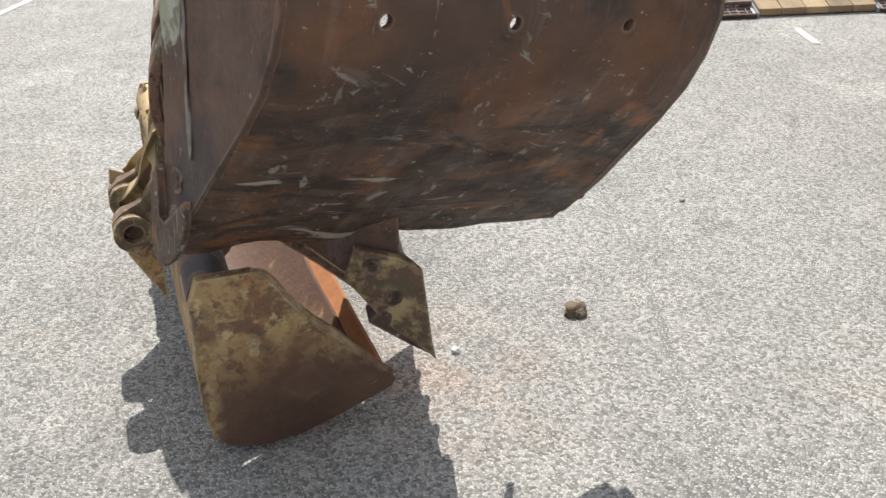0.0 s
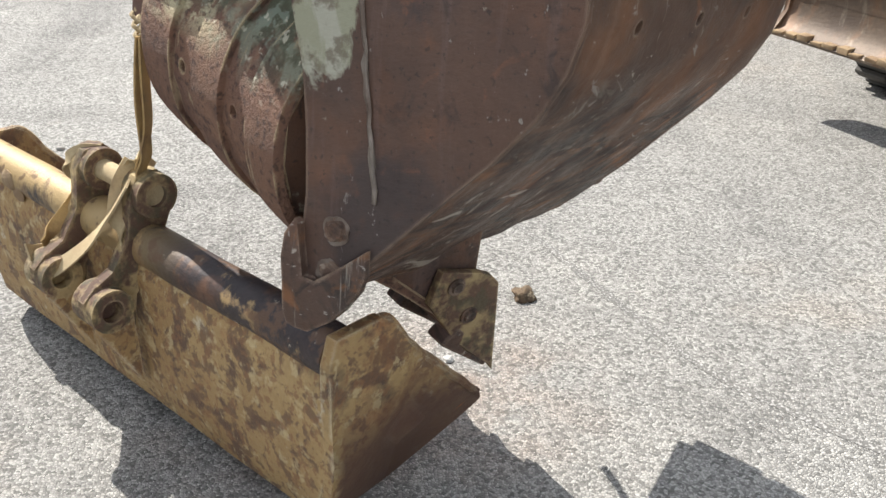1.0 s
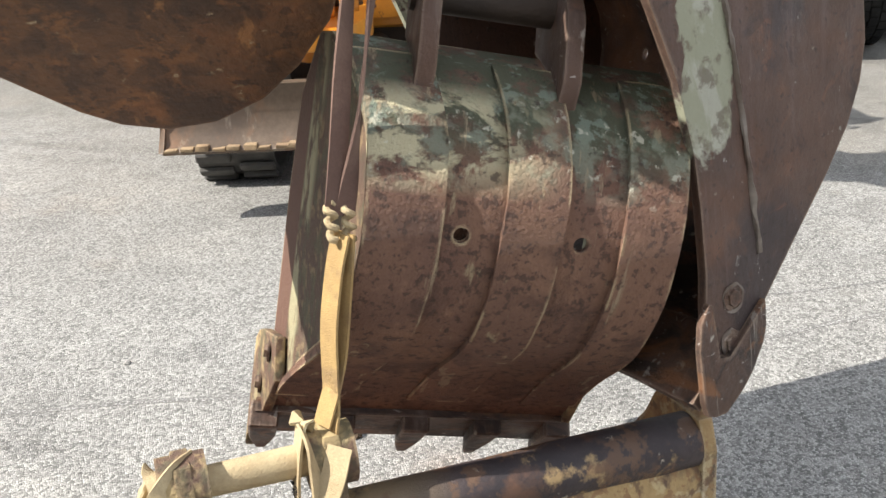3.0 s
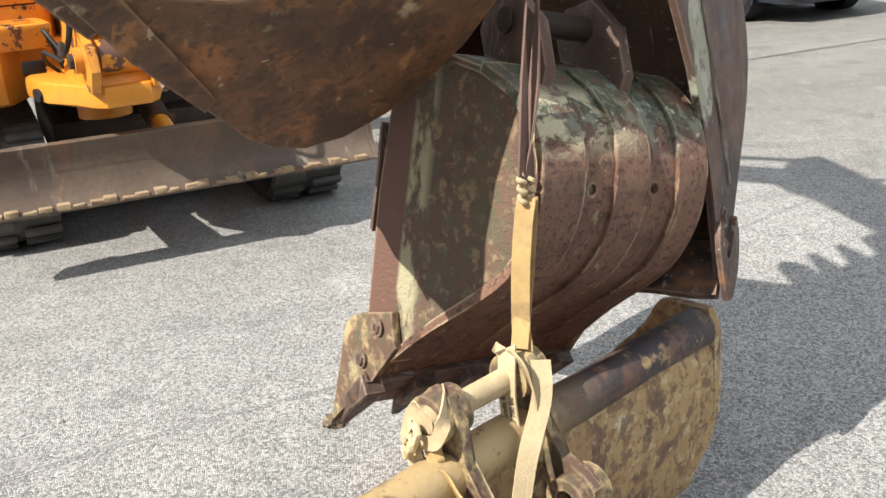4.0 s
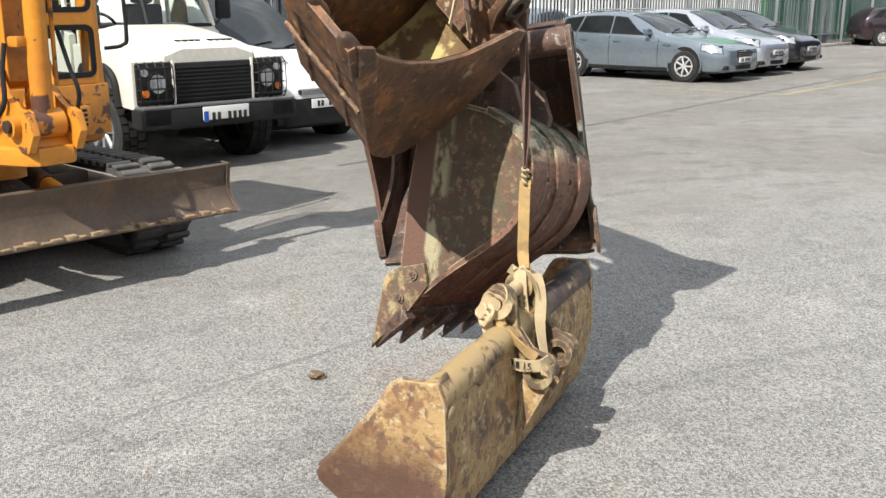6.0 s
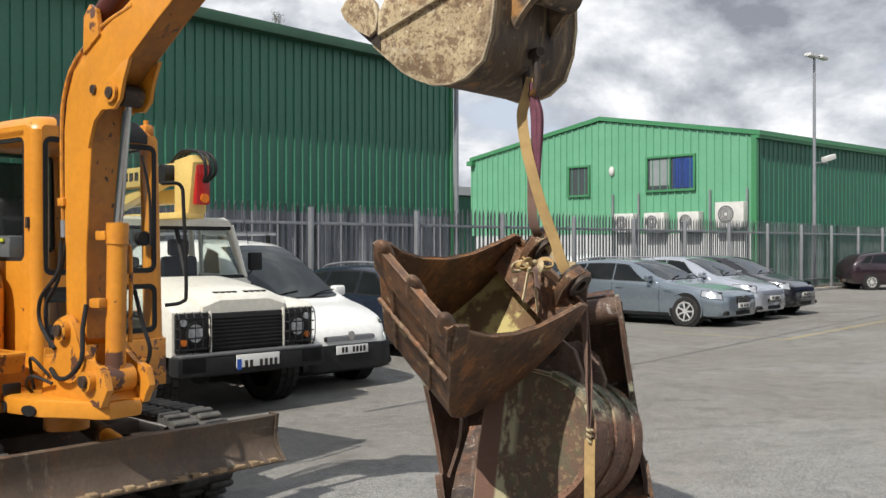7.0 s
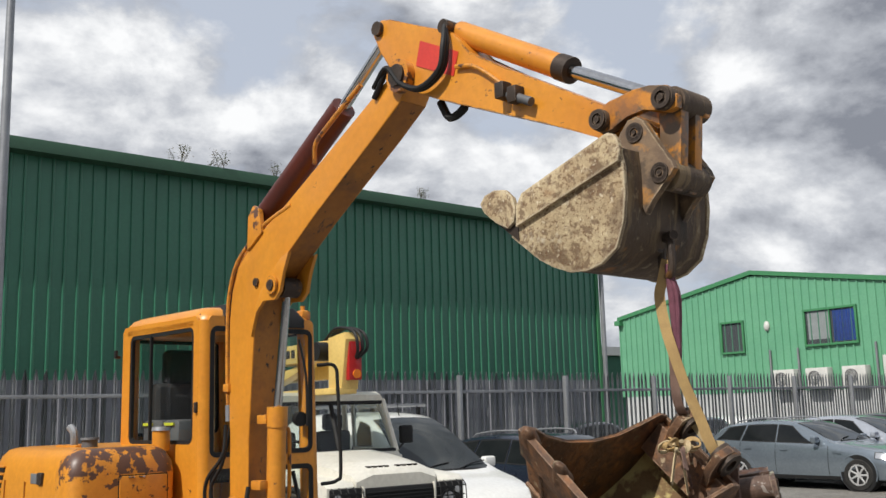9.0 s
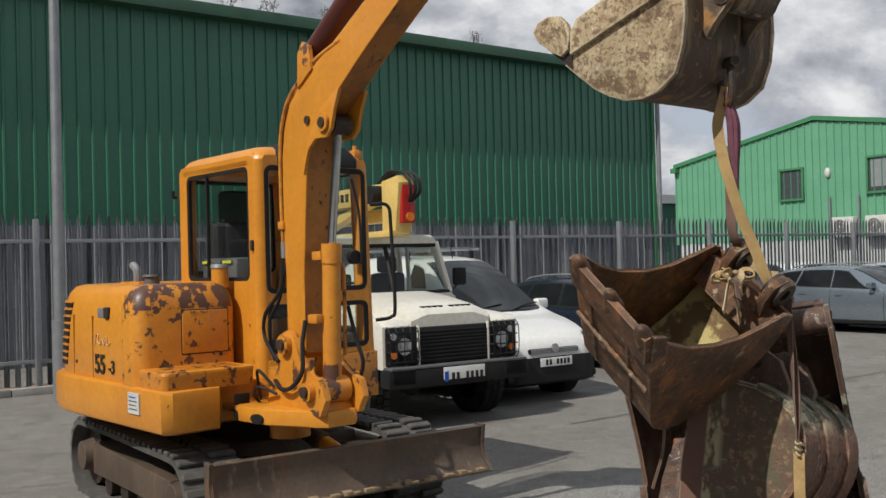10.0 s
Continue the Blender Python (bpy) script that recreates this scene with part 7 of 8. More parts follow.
link("gland", rod((-0.74, -0.292, 0.85), (-0.80, -0.30, 0.852), 0.065), dark_steel, digger)
for pts, r in (([(-0.16, -0.115, 1.78), (-0.17, -0.13, 1.60), (-0.30, -0.16, 1.45), (-0.34, -0.15, 1.32), (-0.24, -0.16, 1.22), (-0.14, -0.17, 1.16)], 0.017), ([(-0.17, -0.07, 1.80), (-0.24, -0.09, 1.55), (-0.36, -0.1, 1.38), (-0.30, -0.1, 1.15)], 0.016), ([(0.12, -0.13, 1.42), (0.13, -0.16, 1.28), (0.15, -0.18, 1.12), (0.06, -0.20, 1.02), (-0.06, -0.20, 1.0), (-0.18, -0.17, 1.04)], 0.019), ([(-0.2, -0.17, 1.0), (-0.3, -0.22, 1.10), (-0.38, -0.18, 1.02), (-0.42, -0.14, 0.9)], 0.014), ([(-0.15, -0.18, 0.96), (-0.26, -0.24, 1.0), (-0.36, -0.22, 0.94), (-0.40, -0.16, 0.88)], 0.014), ([(0.24, 0.1, 1.5), (0.26, 0.14, 1.3), (0.30, 0.16, 1.15), (0.2, 0.18, 1.0)], 0.017)):
    link("hose", tube(pts, r * 0.72, 8), black, digger)

# boom: a cranked box section
BW = 0.09
low = [(0.05, 1.22), (0.05, 1.66), (0.08, 2.0), (0.11, 2.33), (0.14, 2.46), (0.19, 2.55), (0.30, 2.65), (0.48, 2.775), (0.72, 2.94), (1.0, 3.115), (1.27, 3.28), (1.50, 3.43)]
up = [(1.56, 3.52), (1.52, 3.60), (1.42, 3.585), (1.18, 3.45), (0.78, 3.235), (0.49, 3.08), (0.23, 2.95), (0.06, 2.86), (-0.07, 2.75), (-0.14, 2.60), (-0.165, 2.42), (-0.165, 2.0), (-0.15, 1.5), (-0.155, 1.24), (-0.10, 1.19), (0.0, 1.18)]
seg_plate(digger, "boom", low + up, BW, orange, 0.008, "orange cranked boom")
link("boom_belly", sheet([(x + 0.002, z - 0.002) for x, z in low], -BW + 0.006, BW - 0.006, 0.006), orange_grimy_shaded, digger, "grimy underside of the boom, its shade painted in")
for y in (-1, 1):
    seg_plate(digger, "boom_rib", [(0.10, 2.30), (0.155, 2.45), (0.235, 2.51), (0.35, 2.50), (0.41, 2.55), (0.44, 2.66), (0.50, 2.77), (0.42, 2.745), (0.30, 2.66), (0.20, 2.565), (0.14, 2.46)], 0.011, orange, 0.003, "", y * (BW + 0.004))
    link("pin_boss", rod((0.34, y * (BW + 0.02), 2.59), (0.34, y * (BW + 0.035), 2.59), 0.055, None, 20), orange_worn, digger)
link("elbow_pin", rod((0.34, -BW - 0.045, 2.59), (0.34, BW + 0.045, 2.59), 0.032), dark_steel, digger)
link("boom_plug", rod((0.14, -BW - 0.014, 2.63), (0.14, -BW + 0.004, 2.63), 0.026), dark_steel, digger)
# boom cylinder
link("boom_cylinder", rod((0.20, 0, 1.04), (0.225, 0, 1.85), 0.056, None, 24), orange_worn, digger)
link("cylinder_eye", rod((0.20, -0.09, 1.0), (0.20, 0.09, 1.0), 0.08, None, 24), orange_worn, digger)
link("gland", rod((0.224, 0, 1.76), (0.227, 0, 1.88), 0.062, None, 24), orange_worn, digger)
link("boom_cylinder_rod", rod((0.226, 0, 1.86), (0.33, 0, 2.57), 0.027, None, 20), chrome, digger)
link("rod_eye", rod((0.34, -0.06, 2.58), (0.34, 0.06, 2.58), 0.06, None, 20), dark_steel, digger)
for z, y in ((1.42, -0.09), (1.80, -0.05)):
    link("port_block", box(0.11, 0.21, y - 0.02, y + 0.04, z - 0.02, z + 0.035, 0.01), orange_worn, digger)
link("port_pipe", tube([(0.22, 0.055, 1.75), (0.24, 0.075, 1.7), (0.235, 0.075, 1.2)], 0.012, 8), orange_worn, digger)
for y, top in ((-0.085, 0.35), (-0.05, 0.25)):
    link("steel_pipe", tube([(-0.185, y, 1.85), (-0.20, y, 2.1), (-0.20, y, 2.45), (-0.175, y, 2.62), (-0.10, y, 2.77), (0.05, y, 2.885), (0.23, y, 2.98), (top + 0.15, y, 3.05)], 0.013, 8), orange_worn, digger)
link("pipe_clamp", box(-0.215, -0.15, -0.11, -0.03, 1.98, 2.03, 0.008), orange_worn, digger)
link("pipe_coupling", rod((-0.183, -0.085, 1.90), (-0.18, -0.085, 1.80), 0.02), galv_post, digger)
link("hose", tube([(-0.02, -0.03, 2.86), (-0.13, -0.05, 2.80), (-0.22, -0.04, 2.65), (-0.25, -0.04, 2.4), (-0.23, -0.04, 2.0), (-0.2, -0.05, 1.7)], 0.015, 8), black, digger)
shk = fX.inverted() @ HOOK
link("hook_plate", box(shk.x - 0.09, shk.x - 0.02, shk.y - 0.03, shk.y + 0.03, shk.z + 0.03, shk.z + 0.12, 0.01), dark_steel, digger)
shackle = thing("shackle", Matrix.Translation(HOOK), "grey steel bow shackle holding the slings", "shackle")
link("bow", tube([(-0.034, 0, 0.09), (-0.042, 0, 0.0), (-0.026, 0, -0.06), (0.026, 0, -0.06), (0.042, 0, 0.0), (0.034, 0, 0.09)], 0.017, 10), dark_steel, shackle)
link("pin", rod((-0.07, 0, 0.09), (0.07, 0, 0.09), 0.02), dark_steel, shackle)


# ---- parked vehicles ----
def wheel(parent, x, y, r, w, rim_mat, spokes=5, chunky=False):
    side = 1 if y > 0 else -1
    hub = new("wheel")
    hub.parent = parent
    hub.location = (x, y, r)
    bm = bmesh.new()
    prof = [(0.62, -w / 2), (0.90, -w / 2), (1.0, -w / 2 + 0.03), (1.0, w / 2 - 0.03), (0.90, w / 2), (0.62, w / 2)]
    n = 36
    rows = [[bm.verts.new((r * k * math.cos(2 * math.pi * i / n), yy, r * k * math.sin(2 * math.pi * i / n))) for i in range(n)] for k, yy in prof]
    for a, b in zip(rows, rows[1:] + rows[:1]):
        for i in range(n):
            bm.faces.new((a[i], a[(i + 1) % n], b[(i + 1) % n], b[i]))
    link("tyre", bm, rubber, hub)
    if chunky:
        bm = bmesh.new()
        for i in range(30):
            a = 2 * math.pi * i / 30
            for yy, sh in ((-w / 3, 0.0), (0.0, 0.1), (w / 3, 0.0)):
                b = box(-0.035, 0.035, yy - w / 7, yy + w / 7, -0.008, 0.014)
                bmesh.ops.transform(b, matrix=Matrix.Rotation(-(a + sh), 4, "Y") @ Matrix.Translation((0, 0, r)), verts=b.verts)
                me = bpy.data.meshes.new("t")
                b.to_mesh(me)
                b.free()
                bm.from_mesh(me)
                bpy.data.meshes.remove(me)
        link("tread", bm, rubber, hub, smooth=0)
    link("rim", ring((0, side * (w / 2 - 0.03), 0), (0, 1, 0), r * 0.66, r * 0.56, 0.06, 32), rim_mat, hub)
    link("brake", rod((0, side * (w / 2 - 0.05), 0), (0, side * (w / 2 - 0.033), 0), r * 0.58, None, 24), dark_steel, hub)
    link("cap", rod((0, side * (w / 2 - 0.04), 0), (0, side * (w / 2 - 0.006), 0), r * 0.16, None, 16), rim_mat, hub)
    for k in range(spokes):
        a = 2 * math.pi * k / spokes
        c, s = math.cos(a), math.sin(a)
        link("spoke", rod((c * r * 0.12, side * (w / 2 - 0.024), s * r * 0.12), (c * r * 0.60, side * (w / 2 - 0.02), s * r * 0.60), r * 0.075, r * 0.06, 6), rim_mat, hub)
    return hub


def plate_of(parent, x, y, z, w=0.50, h=0.105, badge=False, turn=0.0, material=plate_white):
    m = Matrix.Translation((x, y, z)) @ Matrix.Rotation(turn, 4, "Y")
    b = box(0.0, 0.012, -w / 2, w / 2, -h / 2, h / 2, 0.003)
    bmesh.ops.transform(b, matrix=m, verts=b.verts)
    p = link("number_plate", b, material, parent)
    y0 = w / 2 - (0.02 if badge else 0.035)
    for k in range(7):
        if k == 4:
            continue
        yy = y0 - k * (w - 0.1) / 7
        b = box(0.0125, 0.014, yy - 0.045, yy - 0.008, -h * 0.32, h * 0.32)
        bmesh.ops.transform(b, matrix=m, verts=b.verts)
        link("plate_bar", b, ink, p)
    if badge:
        b = box(0.0125, 0.014, -w / 2 + 0.004, -w / 2 + 0.055, -h * 0.46, h * 0.46)
        bmesh.ops.transform(b, matrix=m, verts=b.verts)
        link("badge", b, plate_blue, p)


def along(table, x):
    """A smooth value at x out of rows (x, value)."""
    if x <= table[0][0]:
        return table[0][1]
    for (a, u), (b, w) in zip(table, table[1:]):
        if x <= b:
            return u + (w - u) * (x - a) / (b - a)
    return table[-1][1]


def eased(table):
    """The same rows, drawn as a rounded line."""
    return [(p.x, p.z) for p in spline([(a, 0, b) for a, b in table], 4)]


def car(name, x, y, shape, paint, label, wheels, r=0.32, rim=alloy, spokes=5, rails=False, lamp=(0.10, 0.52, 0.60, 0.735), doors=(0.40,), windows=(), screen=(1.4, 2.2), head=(-0.93, -0.37), cat="car", grp="parked cars", bumper=None, plate_z=0.46, grille=(0.30, 0.50, 0.66)):
    """shape: top line, waist line, half width and underside, each as rows (distance behind the nose, value).
    windows: side panes as foot and head stretches; screen: where the windscreen starts and ends."""
    c = thing(name, heading(x, y, *head), label, cat, grp)
    top, waist, wide, foot = (eased(t) for t in shape)
    L = shape[0][-1][0]
    W = 2 * max(v for _, v in wide)

    def section(d):
        t, w, b = along(top, d), along(wide, d), along(foot, d)
        e = min(along(waist, d), t - 0.05)
        q = max(0.35 * w, w * 0.93 - 0.36 * max(0.0, t - e - 0.05))
        rise = t - e
        return [(0.0, b), (w * 0.84, b), (w * 0.955, b + 0.05), (w * 0.99, b + 0.30 * (e - b)), (w, b + 0.58 * (e - b)), (w * 0.985, b + 0.86 * (e - b)), (w * 0.945, e), (w * 0.94 + (q - w * 0.94) * 0.3, e + 0.28 * rise), (q, t - min(0.075, 0.3 * rise)), (q * 0.90, t - min(0.025, 0.12 * rise)), (q * 0.5, t - 0.005), (0.0, t)]

    def flank(d, z):
        sec = section(d)[2:10]
        for (ya, za), (yb, zb) in zip(sec, sec[1:]):
            if z <= zb:
                return ya + (yb - ya) * max(0.0, z - za) / max(zb - za, 1e-4)
        return sec[-1][0]

    stations = sorted({round(L * k / 44, 3) for k in range(45)} | {0.02, 0.05, 0.09, L - 0.03})
    secs = []
    for d in stations:
        half = section(d)
        secs.append([(-d, -a, z) for a, z in half] + [(-d, a, z) for a, z in half[-2:0:-1]])
    link("body", loft(secs), paint, c, smooth=38)

    def skin(n, x0, x1, z0, z1, material, off=0.006, lab="", nu=10, nv=4):
        """A pane or lamp lying on both flanks: x0, x1 and z0, z1 are functions of the other way across."""
        for s in (-1, 1):
            b = bmesh.new()
            rows = []
            for i in range(nu + 1):
                row = []
                for k in range(nv + 1):
                    v = k / nv
                    d = x0(v) + (x1(v) - x0(v)) * i / nu
                    z = z0(d) + (z1(d) - z0(d)) * v
                    row.append(b.verts.new((-d, s * (flank(d, z) + off), z)))
                rows.append(row)
            for p, q in zip(rows, rows[1:]):
                for k in range(nv):
                    b.faces.new((p[k], p[k + 1], q[k + 1], q[k]))
            link(n, b, material, c, lab, 60)

    for f0, f1, h0, h1 in windows:
        for grow, mat_, o, nm in ((0.022, black, 0.004, "window_seal"), (0.0, car_glass, 0.0075, "side_window")):
            skin(nm, lambda v: f0 - grow + (h0 - f0) * v, lambda v: f1 + grow + (h1 - f1) * v, lambda d: along(waist, d) + 0.045 - grow, lambda d: along(top, d) - 0.105 + grow, mat_, o)
    for grow, mat_, o, nm in ((0.03, black, 0.006, "screen_seal"), (0.0, screen_glass, 0.011, "windscreen")):
        b = bmesh.new()
        rows = []
        for i in range(9):
            d = screen[0] - grow + (screen[1] - screen[0] + 2 * grow) * i / 8
            t = along(top, d)
            q = section(d)[9][0]
            rows.append([b.verts.new((-d, q * (0.97 if grow == 0 else 1.0) * (k / 6 - 1), t - 0.025 * (k / 6 - 1) ** 2 + o)) for k in range(13)])
        for p, q in zip(rows, rows[1:]):
            for k in range(12):
                b.faces.new((p[k], p[k + 1], q[k + 1], q[k]))
        link(nm, b, mat_, c, "", 60)
    x0, x1, z0, z1 = lamp
    skin("headlamp_rim", lambda v: x0 - 0.015 + 0.06 * v, lambda v: x1 + 0.02, lambda d: z0 - 0.012 + 0.16 * max(0.0, d - x0), lambda d: z1 + 0.012 + 0.10 * max(0.0, d - x0), black, 0.005)
    skin("headlamp", lambda v: x0 + 0.06 * v, lambda v: x1, lambda d: z0 + 0.16 * max(0.0, d - x0), lambda d: z1 + 0.10 * max(0.0, d - x0), lamp_lens, 0.010, "clear headlamp")
    for f in doors:
        skin("door_gap", lambda v: f - 0.006, lambda v: f + 0.006, lambda d: along(foot, d) + 0.10, lambda d: along(waist, d), black, 0.003, "", 1, 8)
        skin("door_handle", lambda v: f - 0.30, lambda v: f - 0.12, lambda d: along(waist, d) - 0.135, lambda d: along(waist, d) - 0.095, paint, 0.022, "", 3, 1)
    skin("sill_trim", lambda v: wheels[0] + r + 0.06, lambda v: wheels[1] - r - 0.06, lambda d: along(foot, d) + 0.03, lambda d: along(foot, d) + 0.10, black, 0.004, "", 8, 1)
    for s in (-1, 1):
        mx = screen[0] + 0.30
        mz = along(waist, mx) + 0.04
        my = s * (flank(mx, mz) + 0.10)
        link("mirror", rough_up(box(-mx - 0.05, -mx + 0.07, my - 0.10, my + 0.10, mz, mz + 0.14, 0.045, 3), 0.0, 1), paint, c)
        link("mirror_foot", tube([(-mx, my, mz + 0.03), (-mx, s * flank(mx, mz - 0.02), mz - 0.02)], 0.02, 6, smooth=False), black, c)
        if rails:
            tz = max(v for _, v in top) + 0.035
            a, b_ = screen[1] + 0.2, L - 0.75
            link("roof_rail", tube([(-a, s * 0.53, along(top, a) - 0.02), (-a - 0.12, s * 0.54, tz), (-(a + b_) / 2, s * 0.55, tz + 0.01), (-b_ + 0.15, s * 0.54, along(top, b_) + 0.05), (-b_, s * 0.53, along(top, b_) - 0.02)], 0.017, 8), galv_post, c)
        for wx in wheels:
            w0 = flank(wx, r + 0.1)
            link("wheel_arch", ring((-wx, s * (w0 - 0.11), r + 0.015), (0, 1, 0), r + 0.055, 0.04, 0.226, 36), black, c)
            link("arch_lip", tube([(-wx + (r + 0.06) * math.cos(radians(a)), s * (w0 + 0.002), r + 0.015 + (r + 0.06) * math.sin(radians(a))) for a in range(-20, 201, 20)], 0.014, 6), paint, c)
            wheel(c, -wx, s * (w0 - 0.085), r, 0.21, rim, spokes)
    gy, g0, g1 = grille
    link("grille", box(-0.09, 0.018, -gy, gy, g0, g1, 0.03), black, c)
    for k in range(4):
        zz = g0 + (g1 - g0) * (k + 0.6) / 4.4
        link("grille_bar", box(0.010, 0.026, -gy + 0.03, gy - 0.03, zz - 0.006, zz + 0.006, 0.004), galv_post, c)
    link("badge", rod((0.018, 0, (g0 + g1) / 2 + 0.03), (0.034, 0, (g0 + g1) / 2 + 0.03), 0.055, None, 18), chrome, c)
    for s in (-1, 1):
        link("lower_intake", box(-0.22, -0.005, s * 0.56 - 0.15, s * 0.56 + 0.15, 0.27, 0.36, 0.03), black, c)
    link("lower_intake", box(-0.10, 0.004, -0.34, 0.34, 0.25, 0.37, 0.03), black, c)
    if bumper:
        b = bmesh.new()
        rows = []
        for k in range(-10, 11):
            a = k / 10
            d = 0.62 * max(0.0, (abs(a) - 0.62) / 0.38) ** 1.6 - 0.035
            yy = math.copysign(min(abs(a) * 1.35, 1.0) * (max(v for _, v in wide) * 0.75) + (max(v for _, v in wide) * 0.27) * max(0.0, (abs(a) - 0.62) / 0.38) ** 0.7, a)
            rows.append([b.verts.new((-d - dd, yy, z)) for dd, z in ((0.10, bumper[0]), (0.01, bumper[0] + 0.04), (0.0, (bumper[0] + bumper[1]) / 2), (0.02, bumper[1] - 0.03), (0.10, bumper[1]))])
        for p, q in zip(rows, rows[1:]):
            for k in range(4):
                b.faces.new((p[k], p[k + 1], q[k + 1], q[k]))
        link("bumper", b, black, c, "black plastic bumper", 50)
    plate_of(c, 0.04 if bumper else 0.022, 0, plate_z)
    sx = screen[0]
    for yy in (-0.45, 0.15):
        link("wiper", tube([(-sx + 0.02, yy, along(top, sx) + 0.01), (-sx - 0.06, yy + 0.25, along(top, sx + 0.06) + 0.025), (-sx - 0.10, yy + 0.5, along(top, sx + 0.10) + 0.025)], 0.009, 5), black, c)
    return c


estate = ([(0, 0.60), (0.04, 0.68), (0.2, 0.755), (0.65, 0.85), (1.2, 0.935), (1.45, 0.985), (1.8, 1.165), (2.15, 1.325), (2.4, 1.395), (2.8, 1.43), (3.4, 1.425), (3.9, 1.385), (4.25, 1.30), (4.45, 1.14), (4.62, 0.98), (4.7, 0.72)],
          [(0, 0.58), (0.3, 0.70), (1.2, 0.875), (2.0, 0.92), (3.4, 0.955), (4.3, 0.985), (4.7, 0.9)],
          [(0, 0.60), (0.06, 0.70), (0.2, 0.79), (0.5, 0.87), (1.0, 0.905), (2.4, 0.915), (3.7, 0.905), (4.3, 0.86), (4.6, 0.79), (4.7, 0.72)],
          [(0, 0.24), (0.15, 0.205), (0.6, 0.19), (4.1, 0.20), (4.5, 0.28), (4.7, 0.42)])
estate_panes = [(1.86, 2.72, 2.42, 2.72), (2.79, 3.62, 2.79, 3.50), (3.70, 4.32, 3.58, 4.02)]
car("estate_car", 11.74, -10.63, estate, silver_paint, "grey metallic estate car parked by the fence", (0.88, 3.69), 0.33, alloy, 7, True, doors=(2.76, 3.66, 1.52), windows=estate_panes, screen=(1.47, 2.30))
car("estate_car", 8.1, -3.1, estate, navy_paint, "dark blue estate car with roof rails parked by the fence", (0.9, 3.6), 0.32, alloy, 5, True, doors=(2.76, 3.66, 1.52), windows=estate_panes, screen=(1.47, 2.30))
hatch = ([(0, 0.62), (0.05, 0.72), (0.25, 0.82), (0.7, 0.94), (1.05, 1.03), (1.4, 1.20), (1.75, 1.37), (2.05, 1.45), (2.5, 1.48), (3.1, 1.45), (3.55, 1.37), (3.8, 1.22), (3.98, 1.0), (4.05, 0.72)],
         [(0, 0.60), (0.3, 0.74), (1.1, 0.92), (2.0, 0.97), (3.4, 1.02), (4.05, 0.95)],
         [(0, 0.58), (0.06, 0.68), (0.2, 0.77), (0.5, 0.84), (1.0, 0.87), (2.2, 0.875), (3.3, 0.865), (3.8, 0.80), (4.05, 0.70)],
         [(0, 0.25), (0.15, 0.21), (0.6, 0.2), (3.5, 0.21), (3.9, 0.3), (4.05, 0.42)])
hatch_panes = [(1.50, 2.40, 1.98, 2.40), (2.47, 3.30, 2.47, 3.12), (3.38, 3.72, 3.20, 3.42)]
hatch_fit = dict(doors=(2.44, 3.34, 1.26), windows=hatch_panes, screen=(1.06, 1.92), lamp=(0.10, 0.62, 0.66, 0.80), grille=(0.34, 0.42, 0.52), plate_z=0.53)
car("hatchback_car", 12.76, -12.48, hatch, light_silver, "light silver hatchback parked by the fence", (0.82, 3.3), 0.31, alloy, 5, **hatch_fit)
car("hatchback_car", 13.75, -14.45, hatch, black_paint, "black hatchback parked by the fence", (0.82, 3.3), 0.31, alloy, 5, **hatch_fit)
car("hatchback_car", 22.4, -30.4, hatch, plum_paint, "dark small hatchback at the far end of the yard", (0.82, 3.3), 0.31, off_white, 8, head=(-0.38, -0.925), **hatch_fit)
# cars behind the fence
for fx, fy, paint in ((19.5, -8.3, black_paint), (21.5, -12.6, silver_paint), (22.6, -14.9, white_paint)):
    car("parked_car", fx, fy, hatch, paint, "car parked on the far side of the fence", (0.82, 3.3), 0.31, alloy, 5, head=(0.5, -0.86), grp="cars behind the fence", **hatch_fit)
van_shape = ([(0, 0.60), (0.05, 0.74), (0.22, 0.86), (0.6, 0.98), (0.95, 1.07), (1.25, 1.27), (1.6, 1.53), (1.9, 1.71), (2.2, 1.80), (2.7, 1.84), (3.5, 1.84), (4.1, 1.80), (4.26, 1.6), (4.3, 0.9)],
             [(0, 0.60), (0.3, 0.80), (1.0, 1.0), (2.0, 1.06), (4.3, 1.08)],
             [(0, 0.56), (0.06, 0.66), (0.2, 0.75), (0.5, 0.82), (1.0, 0.845), (2.2, 0.85), (4.1, 0.85), (4.3, 0.82)],
             [(0, 0.25), (0.15, 0.21), (0.6, 0.2), (3.9, 0.22), (4.3, 0.35)])
van = car("van", 6.57, 0.12, van_shape, white_paint, "white compact panel van parked beside the off-roader", (0.8, 3.5), 0.30, off_white, 7, lamp=(0.08, 0.46, 0.665, 0.81), doors=(2.30, 1.2), windows=[(1.42, 2.22, 1.98, 2.22)], screen=(0.98, 1.98), cat="van", bumper=(0.22, 0.585), plate_z=0.50, grille=(0.40, 0.60, 0.665))
for y in (-0.55, 0.55):
    link("roof_bar", box(-3.9, -2.2, y - 0.015, y + 0.015, 1.90, 1.93), galv_post, van)
for x in (-3.6, -2.4):
    link("cross_bar", box(x - 0.02, x + 0.02, -0.65, 0.65, 1.92, 1.95), galv_post, van)
    for y in (-0.55, 0.55):
        link("bar_foot", box(x - 0.025, x + 0.025, y - 0.025, y + 0.025, 1.79, 1.90, 0.006), black, van)
link("aerial", tube([(-2.1, 0.0, 1.78), (-2.14, 0, 1.95), (-2.2, 0, 2.1)], 0.006, 5), black, van)

